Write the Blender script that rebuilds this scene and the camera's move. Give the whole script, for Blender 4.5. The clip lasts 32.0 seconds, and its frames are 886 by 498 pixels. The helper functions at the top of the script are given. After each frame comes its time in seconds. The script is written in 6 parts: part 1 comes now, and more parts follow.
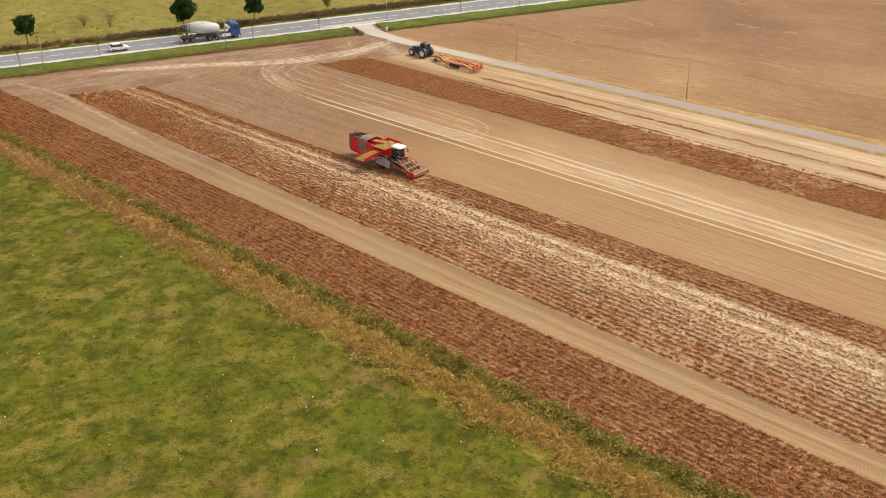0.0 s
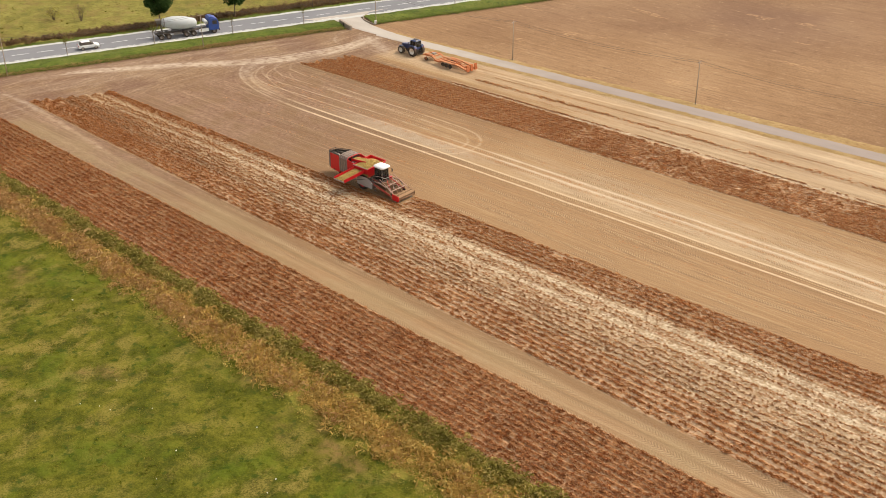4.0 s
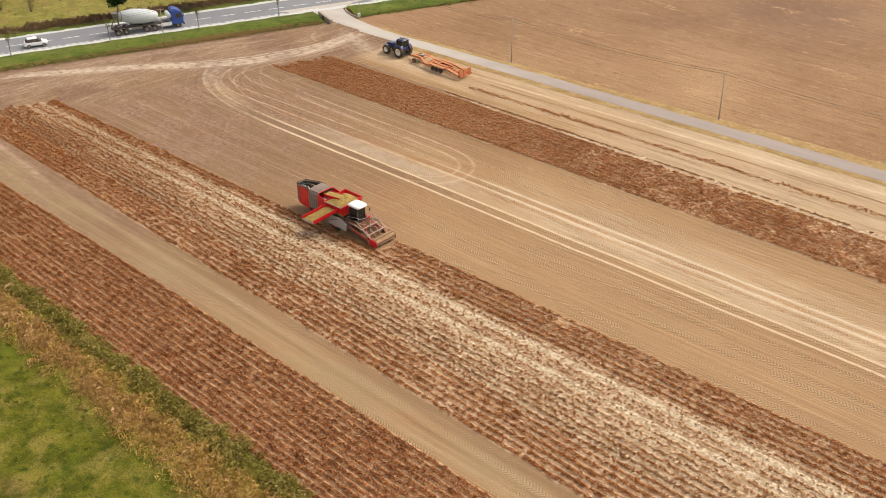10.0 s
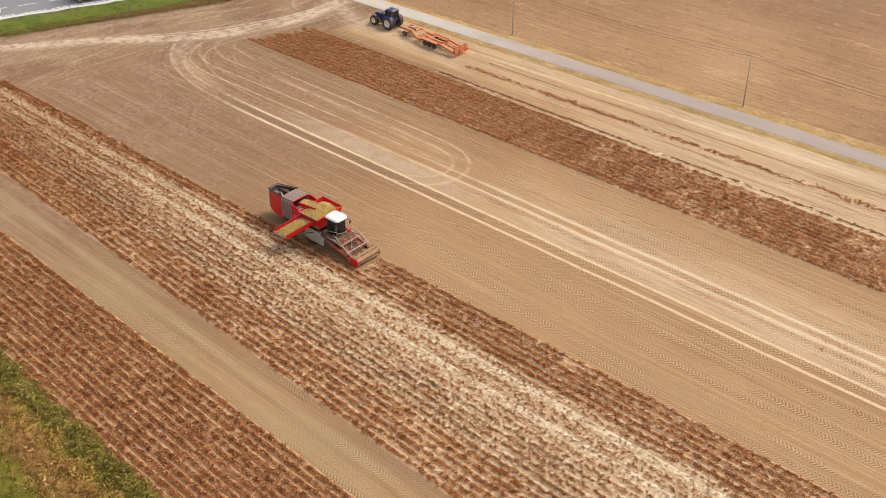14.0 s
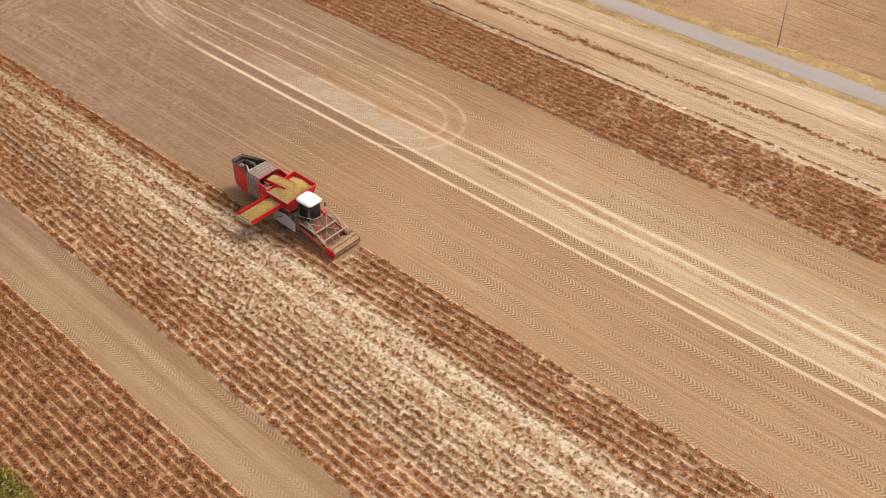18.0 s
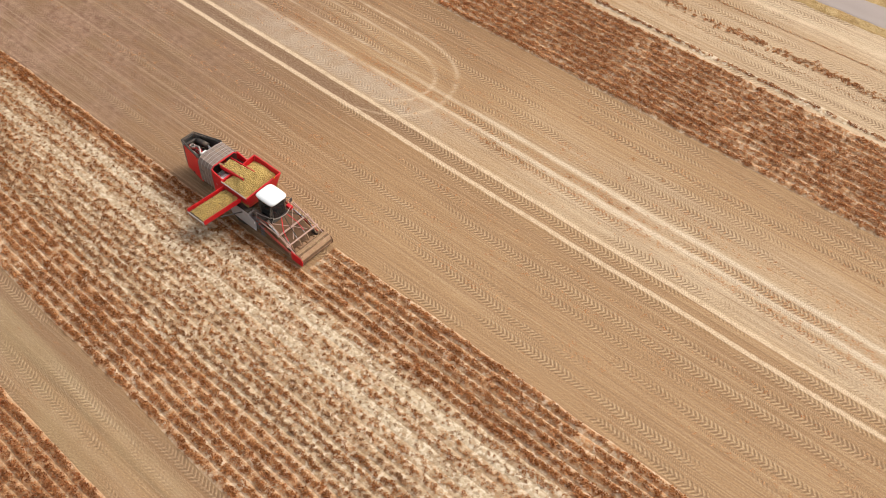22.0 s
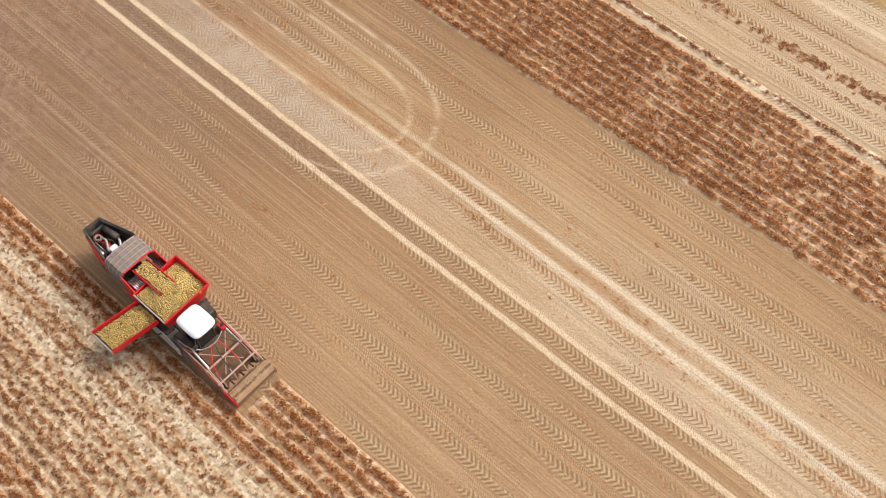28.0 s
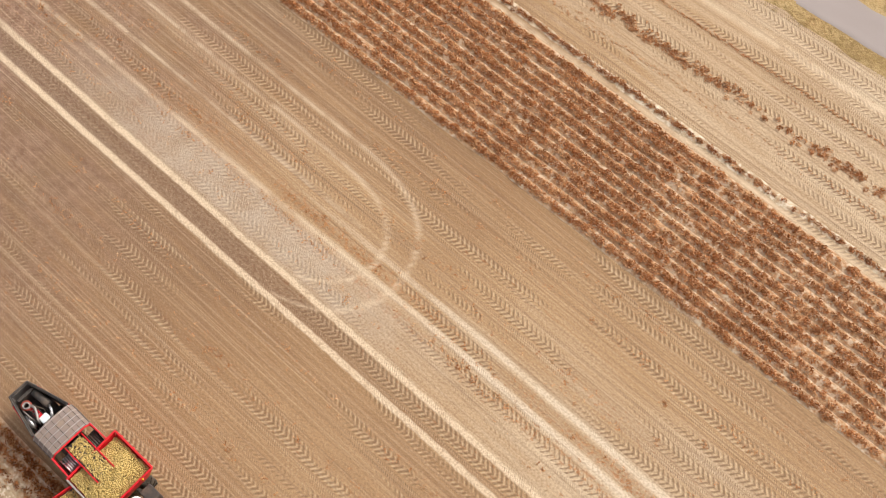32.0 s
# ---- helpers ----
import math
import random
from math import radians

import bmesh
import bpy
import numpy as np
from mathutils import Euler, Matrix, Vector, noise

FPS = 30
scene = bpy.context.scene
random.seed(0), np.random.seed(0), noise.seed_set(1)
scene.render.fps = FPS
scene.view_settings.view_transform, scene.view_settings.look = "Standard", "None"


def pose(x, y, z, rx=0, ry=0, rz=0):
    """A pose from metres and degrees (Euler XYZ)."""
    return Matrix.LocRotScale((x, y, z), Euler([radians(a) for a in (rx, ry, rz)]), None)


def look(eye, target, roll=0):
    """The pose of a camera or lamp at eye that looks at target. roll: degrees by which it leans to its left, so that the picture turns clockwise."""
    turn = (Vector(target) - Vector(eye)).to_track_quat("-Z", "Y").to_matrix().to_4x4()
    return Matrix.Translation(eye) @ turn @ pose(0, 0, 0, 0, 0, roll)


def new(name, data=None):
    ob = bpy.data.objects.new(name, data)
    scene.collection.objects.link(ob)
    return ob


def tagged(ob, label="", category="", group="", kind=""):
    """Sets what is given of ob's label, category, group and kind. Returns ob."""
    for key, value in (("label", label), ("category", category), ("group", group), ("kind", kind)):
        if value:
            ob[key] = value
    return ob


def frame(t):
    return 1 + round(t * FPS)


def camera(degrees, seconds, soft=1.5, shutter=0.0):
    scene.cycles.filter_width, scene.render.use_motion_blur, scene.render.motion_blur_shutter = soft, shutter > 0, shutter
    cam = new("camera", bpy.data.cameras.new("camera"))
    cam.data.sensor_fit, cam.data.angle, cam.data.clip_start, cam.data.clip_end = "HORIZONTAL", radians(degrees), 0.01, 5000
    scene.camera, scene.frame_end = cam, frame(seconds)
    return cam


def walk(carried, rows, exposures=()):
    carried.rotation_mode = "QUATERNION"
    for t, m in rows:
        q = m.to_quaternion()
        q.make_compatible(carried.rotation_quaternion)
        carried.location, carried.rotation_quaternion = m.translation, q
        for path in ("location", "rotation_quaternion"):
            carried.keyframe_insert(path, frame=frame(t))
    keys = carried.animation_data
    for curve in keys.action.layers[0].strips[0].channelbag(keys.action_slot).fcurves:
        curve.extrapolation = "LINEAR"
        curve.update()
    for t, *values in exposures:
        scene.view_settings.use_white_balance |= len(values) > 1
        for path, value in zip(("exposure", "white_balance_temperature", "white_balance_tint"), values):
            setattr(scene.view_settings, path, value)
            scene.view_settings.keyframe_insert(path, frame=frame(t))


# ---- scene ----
cam = camera(43.25, 32.0, 0.75)
PATH = [
    (0, pose(100.723, -123.578, 60.866, 63.862, -0.085, 41.376)),
    (1, pose(98.932, -120.522, 62.055, 63.218, 0.011, 41.415)),
    (2, pose(97.033, -117.328, 62.812, 62.695, 0.108, 41.468)),
    (3, pose(94.709, -113.922, 62.975, 62.305, 0.165, 41.507)),
    (3.5, pose(93.494, -112.203, 62.957, 62.13, 0.186, 41.52)),
    (5.5, pose(88.577, -105.427, 62.62, 61.47, 0.158, 41.57)),
    (6, pose(87.417, -103.868, 62.608, 61.288, 0.147, 41.581)),
    (7, pose(85.089, -100.839, 62.699, 60.893, 0.127, 41.591)),
    (8, pose(82.603, -97.91, 62.803, 60.481, 0.069, 41.565)),
    (9, pose(80.17, -95.001, 62.768, 60.102, 0.015, 41.552)),
    (10, pose(77.84, -91.967, 62.627, 59.754, -0.037, 41.594)),
    (11, pose(75.499, -88.815, 62.537, 59.348, -0.079, 41.652)),
    (11.5, pose(74.217, -87.195, 62.536, 59.085, -0.072, 41.655)),
    (12, pose(72.866, -85.549, 62.509, 58.672, -0.099, 41.653)),
    (12.5, pose(71.376, -83.823, 62.447, 58.126, -0.104, 41.625)),
    (13, pose(69.879, -82.009, 62.283, 57.579, -0.103, 41.622)),
    (14, pose(67.037, -78.424, 62.125, 56.402, -0.156, 41.65)),
    (14.5, pose(65.596, -76.631, 62.051, 55.738, -0.182, 41.657)),
    (16.5, pose(59.897, -69.485, 61.694, 52.654, -0.217, 41.696)),
    (17, pose(58.568, -67.655, 61.884, 51.707, -0.126, 41.728)),
    (18, pose(55.779, -63.912, 62.213, 49.636, 0.029, 41.765)),
    (19, pose(52.959, -60.058, 62.175, 47.511, 0.208, 41.8)),
    (20, pose(50.212, -56.136, 62.088, 45.368, 0.493, 41.81)),
    (21, pose(47.084, -52.345, 61.903, 43.249, 0.527, 41.739)),
    (22, pose(43.73, -48.574, 61.78, 41.12, 0.347, 41.707)),
    (23, pose(40.634, -44.691, 61.778, 39.006, 0.272, 41.77)),
    (24, pose(37.731, -40.941, 61.607, 37.059, 0.267, 41.802)),
    (25, pose(34.99, -37.379, 61.215, 35.329, 0.262, 41.902)),
    (25.5, pose(33.627, -35.597, 61.05, 34.468, 0.26, 41.962)),
    (27.5, pose(27.714, -28.592, 60.664, 30.914, 0.076, 41.963)),
    (28, pose(26.243, -26.859, 60.542, 30.071, 0.01, 41.958)),
    (29, pose(23.352, -23.408, 60.294, 28.443, -0.109, 41.966)),
    (30, pose(20.49, -19.901, 60.09, 26.854, -0.182, 41.999)),
    (31, pose(17.692, -16.433, 59.913, 25.42, -0.257, 42.072)),
    (32, pose(15.106, -13.225, 59.737, 24.343, -0.381, 42.252)),
]
walk(cam, PATH, [(0.0, 0.75, 7250, 10), (6.0, 0.75, 7100, 10), (13.0, 0.75, 6800, 10), (20.0, 0.75, 6600, 10), (26.0, 0.77, 6400, 10), (32.0, 0.80, 6350, 10)])

# ---- light ----
world = bpy.data.worlds.new("overcast_sky")
scene.world = world
world.use_nodes = True
wt = world.node_tree
wt.nodes.clear()
sky = wt.nodes.new("ShaderNodeTexSky")
sky.sky_type = "NISHITA"
sky.sun_disc = False
sky.sun_elevation = radians(48)
sky.sun_rotation = radians(25)
sky.dust_density = 3.0
veil = wt.nodes.new("ShaderNodeHueSaturation")
veil.inputs["Saturation"].default_value = 0.3
bg = wt.nodes.new("ShaderNodeBackground")
bg.inputs["Strength"].default_value = 0.12
wout = wt.nodes.new("ShaderNodeOutputWorld")
wt.links.new(sky.outputs[0], veil.inputs["Color"])
wt.links.new(veil.outputs[0], bg.inputs["Color"])
wt.links.new(bg.outputs[0], wout.inputs[0])

sun_data = bpy.data.lights.new("sun", "SUN")
sun_data.energy = 1.3
sun_data.angle = radians(22)
sun_data.color = (1.0, 0.95, 0.86)
sun = new("sun", sun_data)
sun.matrix_world = look((30, 64, 80), (0, 0, 0))


# ---- materials ----
class Mat:
    """A node material with short calls for the nodes used here."""

    def __init__(self, name):
        self.mat = bpy.data.materials.new(name)
        self.mat.use_nodes = True
        self.t = self.mat.node_tree
        self.bsdf = self.t.nodes["Principled BSDF"]
        self.pos = self.t.nodes.new("ShaderNodeNewGeometry")

    def put(self, socket, value):
        if isinstance(value, bpy.types.NodeSocket):
            self.t.links.new(value, socket)
        elif isinstance(value, tuple) and len(value) == 3 and socket.type == "RGBA":
            socket.default_value = (*value, 1)
        else:
            socket.default_value = value

    def here(self, sx=1.0, sy=1.0, sz=1.0, turn=0.0, ob=False):
        m = self.t.nodes.new("ShaderNodeMapping")
        m.inputs["Scale"].default_value = (sx, sy, sz)
        m.inputs["Rotation"].default_value = (0, 0, turn)
        if ob:
            c = self.t.nodes.new("ShaderNodeTexCoord")
            self.t.links.new(c.outputs["Object"], m.inputs[0])
        else:
            self.t.links.new(self.pos.outputs["Position"], m.inputs[0])
        return m.outputs[0]

    def xyz(self, vec=None):
        s = self.t.nodes.new("ShaderNodeSeparateXYZ")
        self.t.links.new(vec or self.pos.outputs["Position"], s.inputs[0])
        return s.outputs

    def noise(self, scale, detail=3.0, vec=None, rough=0.55, bend=0.0):
        n = self.t.nodes.new("ShaderNodeTexNoise")
        self.put(n.inputs["Vector"], vec or self.here())
        n.inputs["Scale"].default_value = scale
        n.inputs["Detail"].default_value = detail
        n.inputs["Roughness"].default_value = rough
        n.inputs["Distortion"].default_value = bend
        return n.outputs[0]

    def cells(self, scale, vec=None):
        n = self.t.nodes.new("ShaderNodeTexVoronoi")
        self.put(n.inputs["Vector"], vec or self.here())
        n.inputs["Scale"].default_value = scale
        return n.outputs[0]

    def calc(self, op, a, b=0.0, c=0.0, clamp=False):
        n = self.t.nodes.new("ShaderNodeMath")
        n.operation = op
        n.use_clamp = clamp
        for i, v in enumerate((a, b, c)):
            self.put(n.inputs[i], v)
        return n.outputs[0]

    def span(self, v, lo, hi, a=0.0, b=1.0):
        n = self.t.nodes.new("ShaderNodeMapRange")
        n.interpolation_type = "SMOOTHSTEP"
        for i, q in enumerate((v, lo, hi, a, b)):
            self.put(n.inputs[i], q)
        return n.outputs[0]

    def mix(self, f, a, b, how="MIX"):
        n = self.t.nodes.new("ShaderNodeMix")
        n.data_type = "RGBA"
        n.blend_type = how
        self.put(n.inputs[0], f)
        self.put(n.inputs[6], a)
        self.put(n.inputs[7], b)
        return n.outputs[2]

    def ramp(self, f, stops):
        n = self.t.nodes.new("ShaderNodeValToRGB")
        e = n.color_ramp.elements
        while len(e) < len(stops):
            e.new(0.5)
        for k, (p, c) in zip(e, stops):
            k.position = p
            k.color = (*c, 1) if isinstance(c, tuple) else (c, c, c, 1)
        self.put(n.inputs[0], f)
        return n.outputs[0]

    def lot(self, piece=False):
        if piece:
            return self.t.nodes.new("ShaderNodeObjectInfo").outputs["Random"]
        return self.pos.outputs["Random Per Island"]

    def done(self, color, rough=0.9, bump=None, strength=0.3, depth=0.02, metal=0.0, gloss=0.3):
        self.put(self.bsdf.inputs["Base Color"], color)
        self.put(self.bsdf.inputs["Roughness"], rough)
        self.bsdf.inputs["Metallic"].default_value = metal
        self.bsdf.inputs["Specular IOR Level"].default_value = gloss
        if bump is not None:
            b = self.t.nodes.new("ShaderNodeBump")
            b.inputs["Strength"].default_value = strength
            b.inputs["Distance"].default_value = depth
            self.put(b.inputs["Height"], bump)
            self.t.links.new(b.outputs[0], self.bsdf.inputs["Normal"])
        return self.mat


def plain(name, color, rough=0.5, metal=0.0, dirt=0.25, gloss=0.4, dust=(0.36, 0.25, 0.16), grain=9.0):
    """Paint, rubber, metal: a base colour under dust in patches and fine scratches."""
    m = Mat(name)
    o = m.here(ob=True)
    patch = m.span(m.noise(1.7, 4, o), 0.42, 0.75)
    fine = m.noise(grain, 4, o)
    f = m.calc("MULTIPLY", m.calc("ADD", m.calc("MULTIPLY", patch, 0.7), m.calc("MULTIPLY", fine, 0.5)), dirt, clamp=True)
    return m.done(m.mix(f, color, dust), m.span(f, 0.0, 0.6, rough, 0.9), fine, 0.08, 0.004, metal, gloss)


def soil_base(m):
    """Dry sandy loam: colour and height, without tracks."""
    big = m.noise(0.035, 3, m.here())
    mid = m.noise(0.45, 4, m.here(0.25, 1.0))
    streak = m.noise(1.0, 4, m.here(0.10, 2.6))
    fine = m.noise(5.0, 5, m.here())
    grain = m.noise(26.0, 3, m.here())
    f = m.calc("ADD", m.calc("MULTIPLY", big, 0.5), m.calc("MULTIPLY", mid, 0.4))
    f = m.calc("ADD", f, m.calc("MULTIPLY", streak, 0.45))
    f = m.calc("ADD", f, m.calc("MULTIPLY", m.calc("SUBTRACT", fine, 0.5), 0.55))
    col = m.ramp(m.span(f, 0.42, 0.95), [(0.0, (0.240, 0.138, 0.070)), (0.5, (0.340, 0.212, 0.108)), (1.0, (0.465, 0.325, 0.182))])
    col = m.mix(m.span(grain, 0.3, 0.75, 0.0, 0.28), col, (0.20, 0.115, 0.065))
    h = m.calc("ADD", m.calc("MULTIPLY", fine, 0.7), m.calc("MULTIPLY", grain, 0.3))
    return col, h


def soil_plain():
    m = Mat("dry_soil")
    c, h = soil_base(m)
    return m.done(c, 0.95, h, 0.7, 0.05, gloss=0.1)


def soil_ridge(name, pale_lo, pale_hi, litter, chalk, spread=0.1, flecks=0.8, furrow=0.0):
    """Dry ridge soil between the plants, littered with fallen leaf and fine bits of haulm."""
    m = Mat(name)
    c, h = soil_base(m)
    p = m.xyz()
    pale = m.calc("MULTIPLY", m.span(m.noise(0.7, 4), 0.38, 0.62, pale_lo, pale_hi), m.span(m.noise(3.2, 5), 0.36, 0.56, 0.35, 1.0))
    pale = m.calc("MULTIPLY", pale, m.span(p[0], -55.0, -15.0, 0.40, 1.0))
    c = m.mix(pale, c, chalk)
    crest = m.span(p[2], 0.01, 0.055, spread, 1.0)
    bits = m.calc("MULTIPLY", m.span(m.noise(4.5, 5, rough=0.7), 0.36 if spread > 0.5 else 0.44, 0.54), m.span(m.noise(1.1, 4), 0.30, 0.55, 0.55, 1.0))
    leaf = m.ramp(m.noise(5.0, 5, rough=0.72), [(0.30, (0.20, 0.074, 0.025)), (0.45, (0.36, 0.155, 0.060)), (0.58, (0.52, 0.275, 0.130)), (0.72, (0.63, 0.42, 0.255))])
    c = m.mix(m.calc("MULTIPLY", m.calc("MULTIPLY", bits, crest), litter), c, leaf)
    sand = m.calc("MULTIPLY", m.span(p[2], 0.065, 0.015), m.span(m.noise(2.4, 4), 0.36, 0.56, 0.35, 1.0))
    c = m.mix(m.calc("MULTIPLY", sand, furrow), c, chalk)
    crumb = m.noise(3.6, 5, rough=0.7)
    c = m.mix(m.span(crumb, 0.45, 0.36, 0.0, 0.50), c, (0.16, 0.085, 0.048))
    fleck = m.calc("MULTIPLY", m.span(m.noise(2.7, 5, rough=0.68), 0.51, 0.58), m.span(m.noise(0.6, 3), 0.32, 0.58, 0.35, 1.0))
    c = m.mix(m.calc("MULTIPLY", m.calc("MULTIPLY", fleck, m.span(p[0], -48.0, -8.0, 0.25, 1.0)), flecks), c, (0.71, 0.585, 0.425))
    return m.done(c, 0.95, h, 0.7, 0.05, gloss=0.1)


def lifted_colour(m):
    """Lifted ground between the crop blocks, with wheel bands lengthwise and chevron tread prints."""
    c, h = soil_base(m)
    p = m.xyz()
    fan = m.calc("MULTIPLY", m.span(p[1], -15.0, -32.0, 0.0, 0.045), p[0])
    wob = m.calc("MULTIPLY", m.calc("SUBTRACT", m.noise(0.10, 2, m.here(1, 0.2)), 0.5), 0.55)
    y = m.calc("ADD", m.calc("ADD", p[1], fan), wob)
    k = m.calc("DIVIDE", m.calc("ADD", y, 60.0), 120.0, clamp=True)

    def at(v):
        return (v + 60.0) / 120.0
    band = m.ramp(k, [(at(-37.4), 0.27), (at(-35.05), 0.34), (at(-34.7), 0.12), (at(-34.35), 0.34), (at(-33.6), 0.30), (at(-33.2), 0.20), (at(-31.9), 0.26),
                      (at(-13.6), 0.34), (at(-9), 0.38), (at(-5), 0.34), (at(-2.3), 0.30), (at(-1.75), 0.34), (at(-0.6), 0.36), (at(0.0), 0.56), (at(1.9), 0.62),
                      (at(2.3), 0.48), (at(2.9), 0.86), (at(3.35), 0.50), (at(3.8), 0.50), (at(4.3), 0.78), (at(4.8), 0.50), (at(7.5), 0.52), (at(8.5), 0.44),
                      (at(12.6), 0.32), (at(24), 0.56), (at(26), 0.60), (at(31), 0.54), (at(33), 0.66), (at(38), 0.56)])
    away = m.span(m.calc("ADD", p[0], m.calc("MULTIPLY", m.noise(0.06, 3), 34.0)), -18.0, 32.0)
    away = m.calc("MAXIMUM", away, m.span(p[1], 22.5, 25.5, 0.0, 0.85))
    band = m.calc("MULTIPLY", band, m.calc("ADD", m.calc("MULTIPLY", away, 1.10), 0.30))
    rag = m.calc("MULTIPLY", m.calc("SUBTRACT", m.noise(0.9, 5, m.here(0.16, 2.2)), 0.5), 0.42)
    tone = m.ramp(m.calc("ADD", band, rag),
                  [(0.05, (0.165, 0.095, 0.056)), (0.32, (0.305, 0.168, 0.080)), (0.6, (0.45, 0.276, 0.138)), (1.0, (0.72, 0.570, 0.390))])
    c = m.mix(0.78, c, tone)
    mauve = m.calc("MULTIPLY", m.span(m.calc("ADD", p[0], m.calc("MULTIPLY", m.noise(0.08, 3), 14.0)), 0.0, -30.0, 0.0, 0.75), m.span(m.noise(0.22, 6, rough=0.62), 0.38, 0.58, 0.20, 1.0))
    c = m.mix(m.calc("MULTIPLY", mauve, m.span(p[1], 16.0, 4.0, 0.0, 1.0)), c, m.mix(m.span(m.noise(1.6, 5, rough=0.7), 0.36, 0.62), (0.175, 0.092, 0.066), (0.36, 0.216, 0.148)))
    # tread prints: one chevron band in each 1.5 m, slim comb prints between
    warp = m.calc("ADD", m.calc("MULTIPLY", m.noise(0.7, 3), 3.0), m.calc("MULTIPLY", m.noise(3.5, 3), 1.5))
    lane = m.calc("DIVIDE", m.calc("ADD", y, 30.2), 1.5)
    warp = m.calc("ADD", warp, m.calc("MULTIPLY", m.calc("FLOOR", lane), 2.3))
    u = m.calc("FRACT", lane)
    v = m.calc("ABSOLUTE", m.calc("SUBTRACT", u, 0.5))
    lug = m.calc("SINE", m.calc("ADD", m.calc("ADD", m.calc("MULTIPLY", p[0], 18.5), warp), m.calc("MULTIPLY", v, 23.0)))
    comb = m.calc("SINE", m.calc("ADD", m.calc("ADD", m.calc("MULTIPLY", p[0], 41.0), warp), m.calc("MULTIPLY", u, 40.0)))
    wide = m.span(v, 0.32, 0.22)
    slim = m.calc("MULTIPLY", m.span(v, 0.36, 0.38), m.span(v, 0.47, 0.44))
    some = m.calc("MULTIPLY", m.span(m.noise(0.35, 3, m.here(0.22, 1.3)), 0.42, 0.58), m.span(m.noise(2.5, 4), 0.30, 0.55, 0.4, 1.0))
    some = m.calc("MULTIPLY", some, m.span(p[0], -36.0, -6.0, 0.45, 1.0))
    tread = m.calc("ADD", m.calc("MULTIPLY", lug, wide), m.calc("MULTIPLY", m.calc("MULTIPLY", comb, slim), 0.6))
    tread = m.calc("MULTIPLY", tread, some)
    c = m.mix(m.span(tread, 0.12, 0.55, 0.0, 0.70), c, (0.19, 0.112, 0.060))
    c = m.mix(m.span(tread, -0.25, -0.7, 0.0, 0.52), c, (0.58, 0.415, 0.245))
    rim = m.calc("MULTIPLY", m.span(v, 0.475, 0.5, 0.0, 0.45), m.span(m.noise(0.5, 3, m.here(0.2, 1)), 0.35, 0.65))
    c = m.mix(rim, c, (0.22, 0.125, 0.07))
    # fine drawn lines along the rows
    lines = m.noise(1.0, 3, m.here(0.012, 4.2))
    c = m.mix(m.span(lines, 0.50, 0.37, 0.0, 0.24), c, (0.20, 0.115, 0.075))
    c = m.mix(m.span(lines, 0.54, 0.65, 0.0, 0.20), c, (0.58, 0.425, 0.275))
    hair = m.noise(1.0, 3, m.here(0.05, 11.0))
    c = m.mix(m.span(hair, 0.48, 0.37, 0.0, 0.28), c, (0.19, 0.108, 0.062))
    c = m.mix(m.span(hair, 0.54, 0.65, 0.0, 0.24), c, (0.60, 0.44, 0.27))
    # the trodden strip between the two southern blocks is silty and olive
    silt = m.calc("MULTIPLY", m.span(p[1], -30.5, -33.0, 0.0, 0.55), m.span(m.noise(0.25, 5, m.here(0.4, 1)), 0.36, 0.60, 0.15, 1.0))
    c = m.mix(silt, c, m.mix(m.span(y, -33.6, -33.0), (0.325, 0.236, 0.124), (0.25, 0.155, 0.086)))
    # trash left in narrow lines
    bits = m.calc("MULTIPLY", m.span(m.noise(2.6, 5, m.here(0.55, 1.5)), 0.58, 0.70), m.span(m.noise(0.3, 2, m.here(0.1, 1.6)), 0.50, 0.60))
    c = m.mix(m.calc("MULTIPLY", bits, 0.75), c, (0.30, 0.130, 0.052))
    near = m.calc("MINIMUM", m.calc("ABSOLUTE", m.calc("SUBTRACT", y, 2.2)), m.calc("ABSOLUTE", m.calc("SUBTRACT", y, 3.6)))
    scrap = m.calc("MULTIPLY", m.span(near, 0.62, 0.12), m.span(m.noise(3.4, 5, rough=0.7), 0.50, 0.60))
    scrap = m.calc("MULTIPLY", m.calc("MULTIPLY", scrap, m.span(m.noise(0.12, 3, m.here(1, 0.3)), 0.36, 0.56)), m.span(p[0], -30.0, -8.0))
    c = m.mix(m.calc("MULTIPLY", scrap, 0.75), c, (0.40, 0.165, 0.060))
    # ground baked grey inside the turning loop
    bake = m.calc("MULTIPLY", m.calc("MULTIPLY", m.span(m.calc("ABSOLUTE", m.calc("SUBTRACT", y, 1.2)), 1.9, 0.9), m.span(m.calc("ABSOLUTE", m.calc("ADD", p[0], 14.0)), 20.0, 5.0)), m.span(m.noise(0.5, 5), 0.25, 0.7, 0.30, 0.75))
    c = m.mix(bake, c, (0.50, 0.395, 0.290))
    # two wheelings pressed pale and firm
    level = m.calc("ADD", p[1], m.calc("MULTIPLY", wob, 0.35))
    between = m.calc("MULTIPLY", m.span(m.calc("ABSOLUTE", m.calc("ADD", level, 1.15)), 0.66, 0.48), m.span(p[0], 10.0, -12.0, 0.0, 0.60))
    c = m.mix(m.calc("MULTIPLY", between, m.span(p[0], -44.0, -34.0)), c, m.mix(m.span(m.noise(5.0, 4), 0.4, 0.6), (0.150, 0.088, 0.055), (0.245, 0.155, 0.098)))
    rut = m.calc("MINIMUM", m.calc("ABSOLUTE", m.calc("ADD", level, 1.95)), m.calc("ABSOLUTE", m.calc("ADD", level, 0.35)))
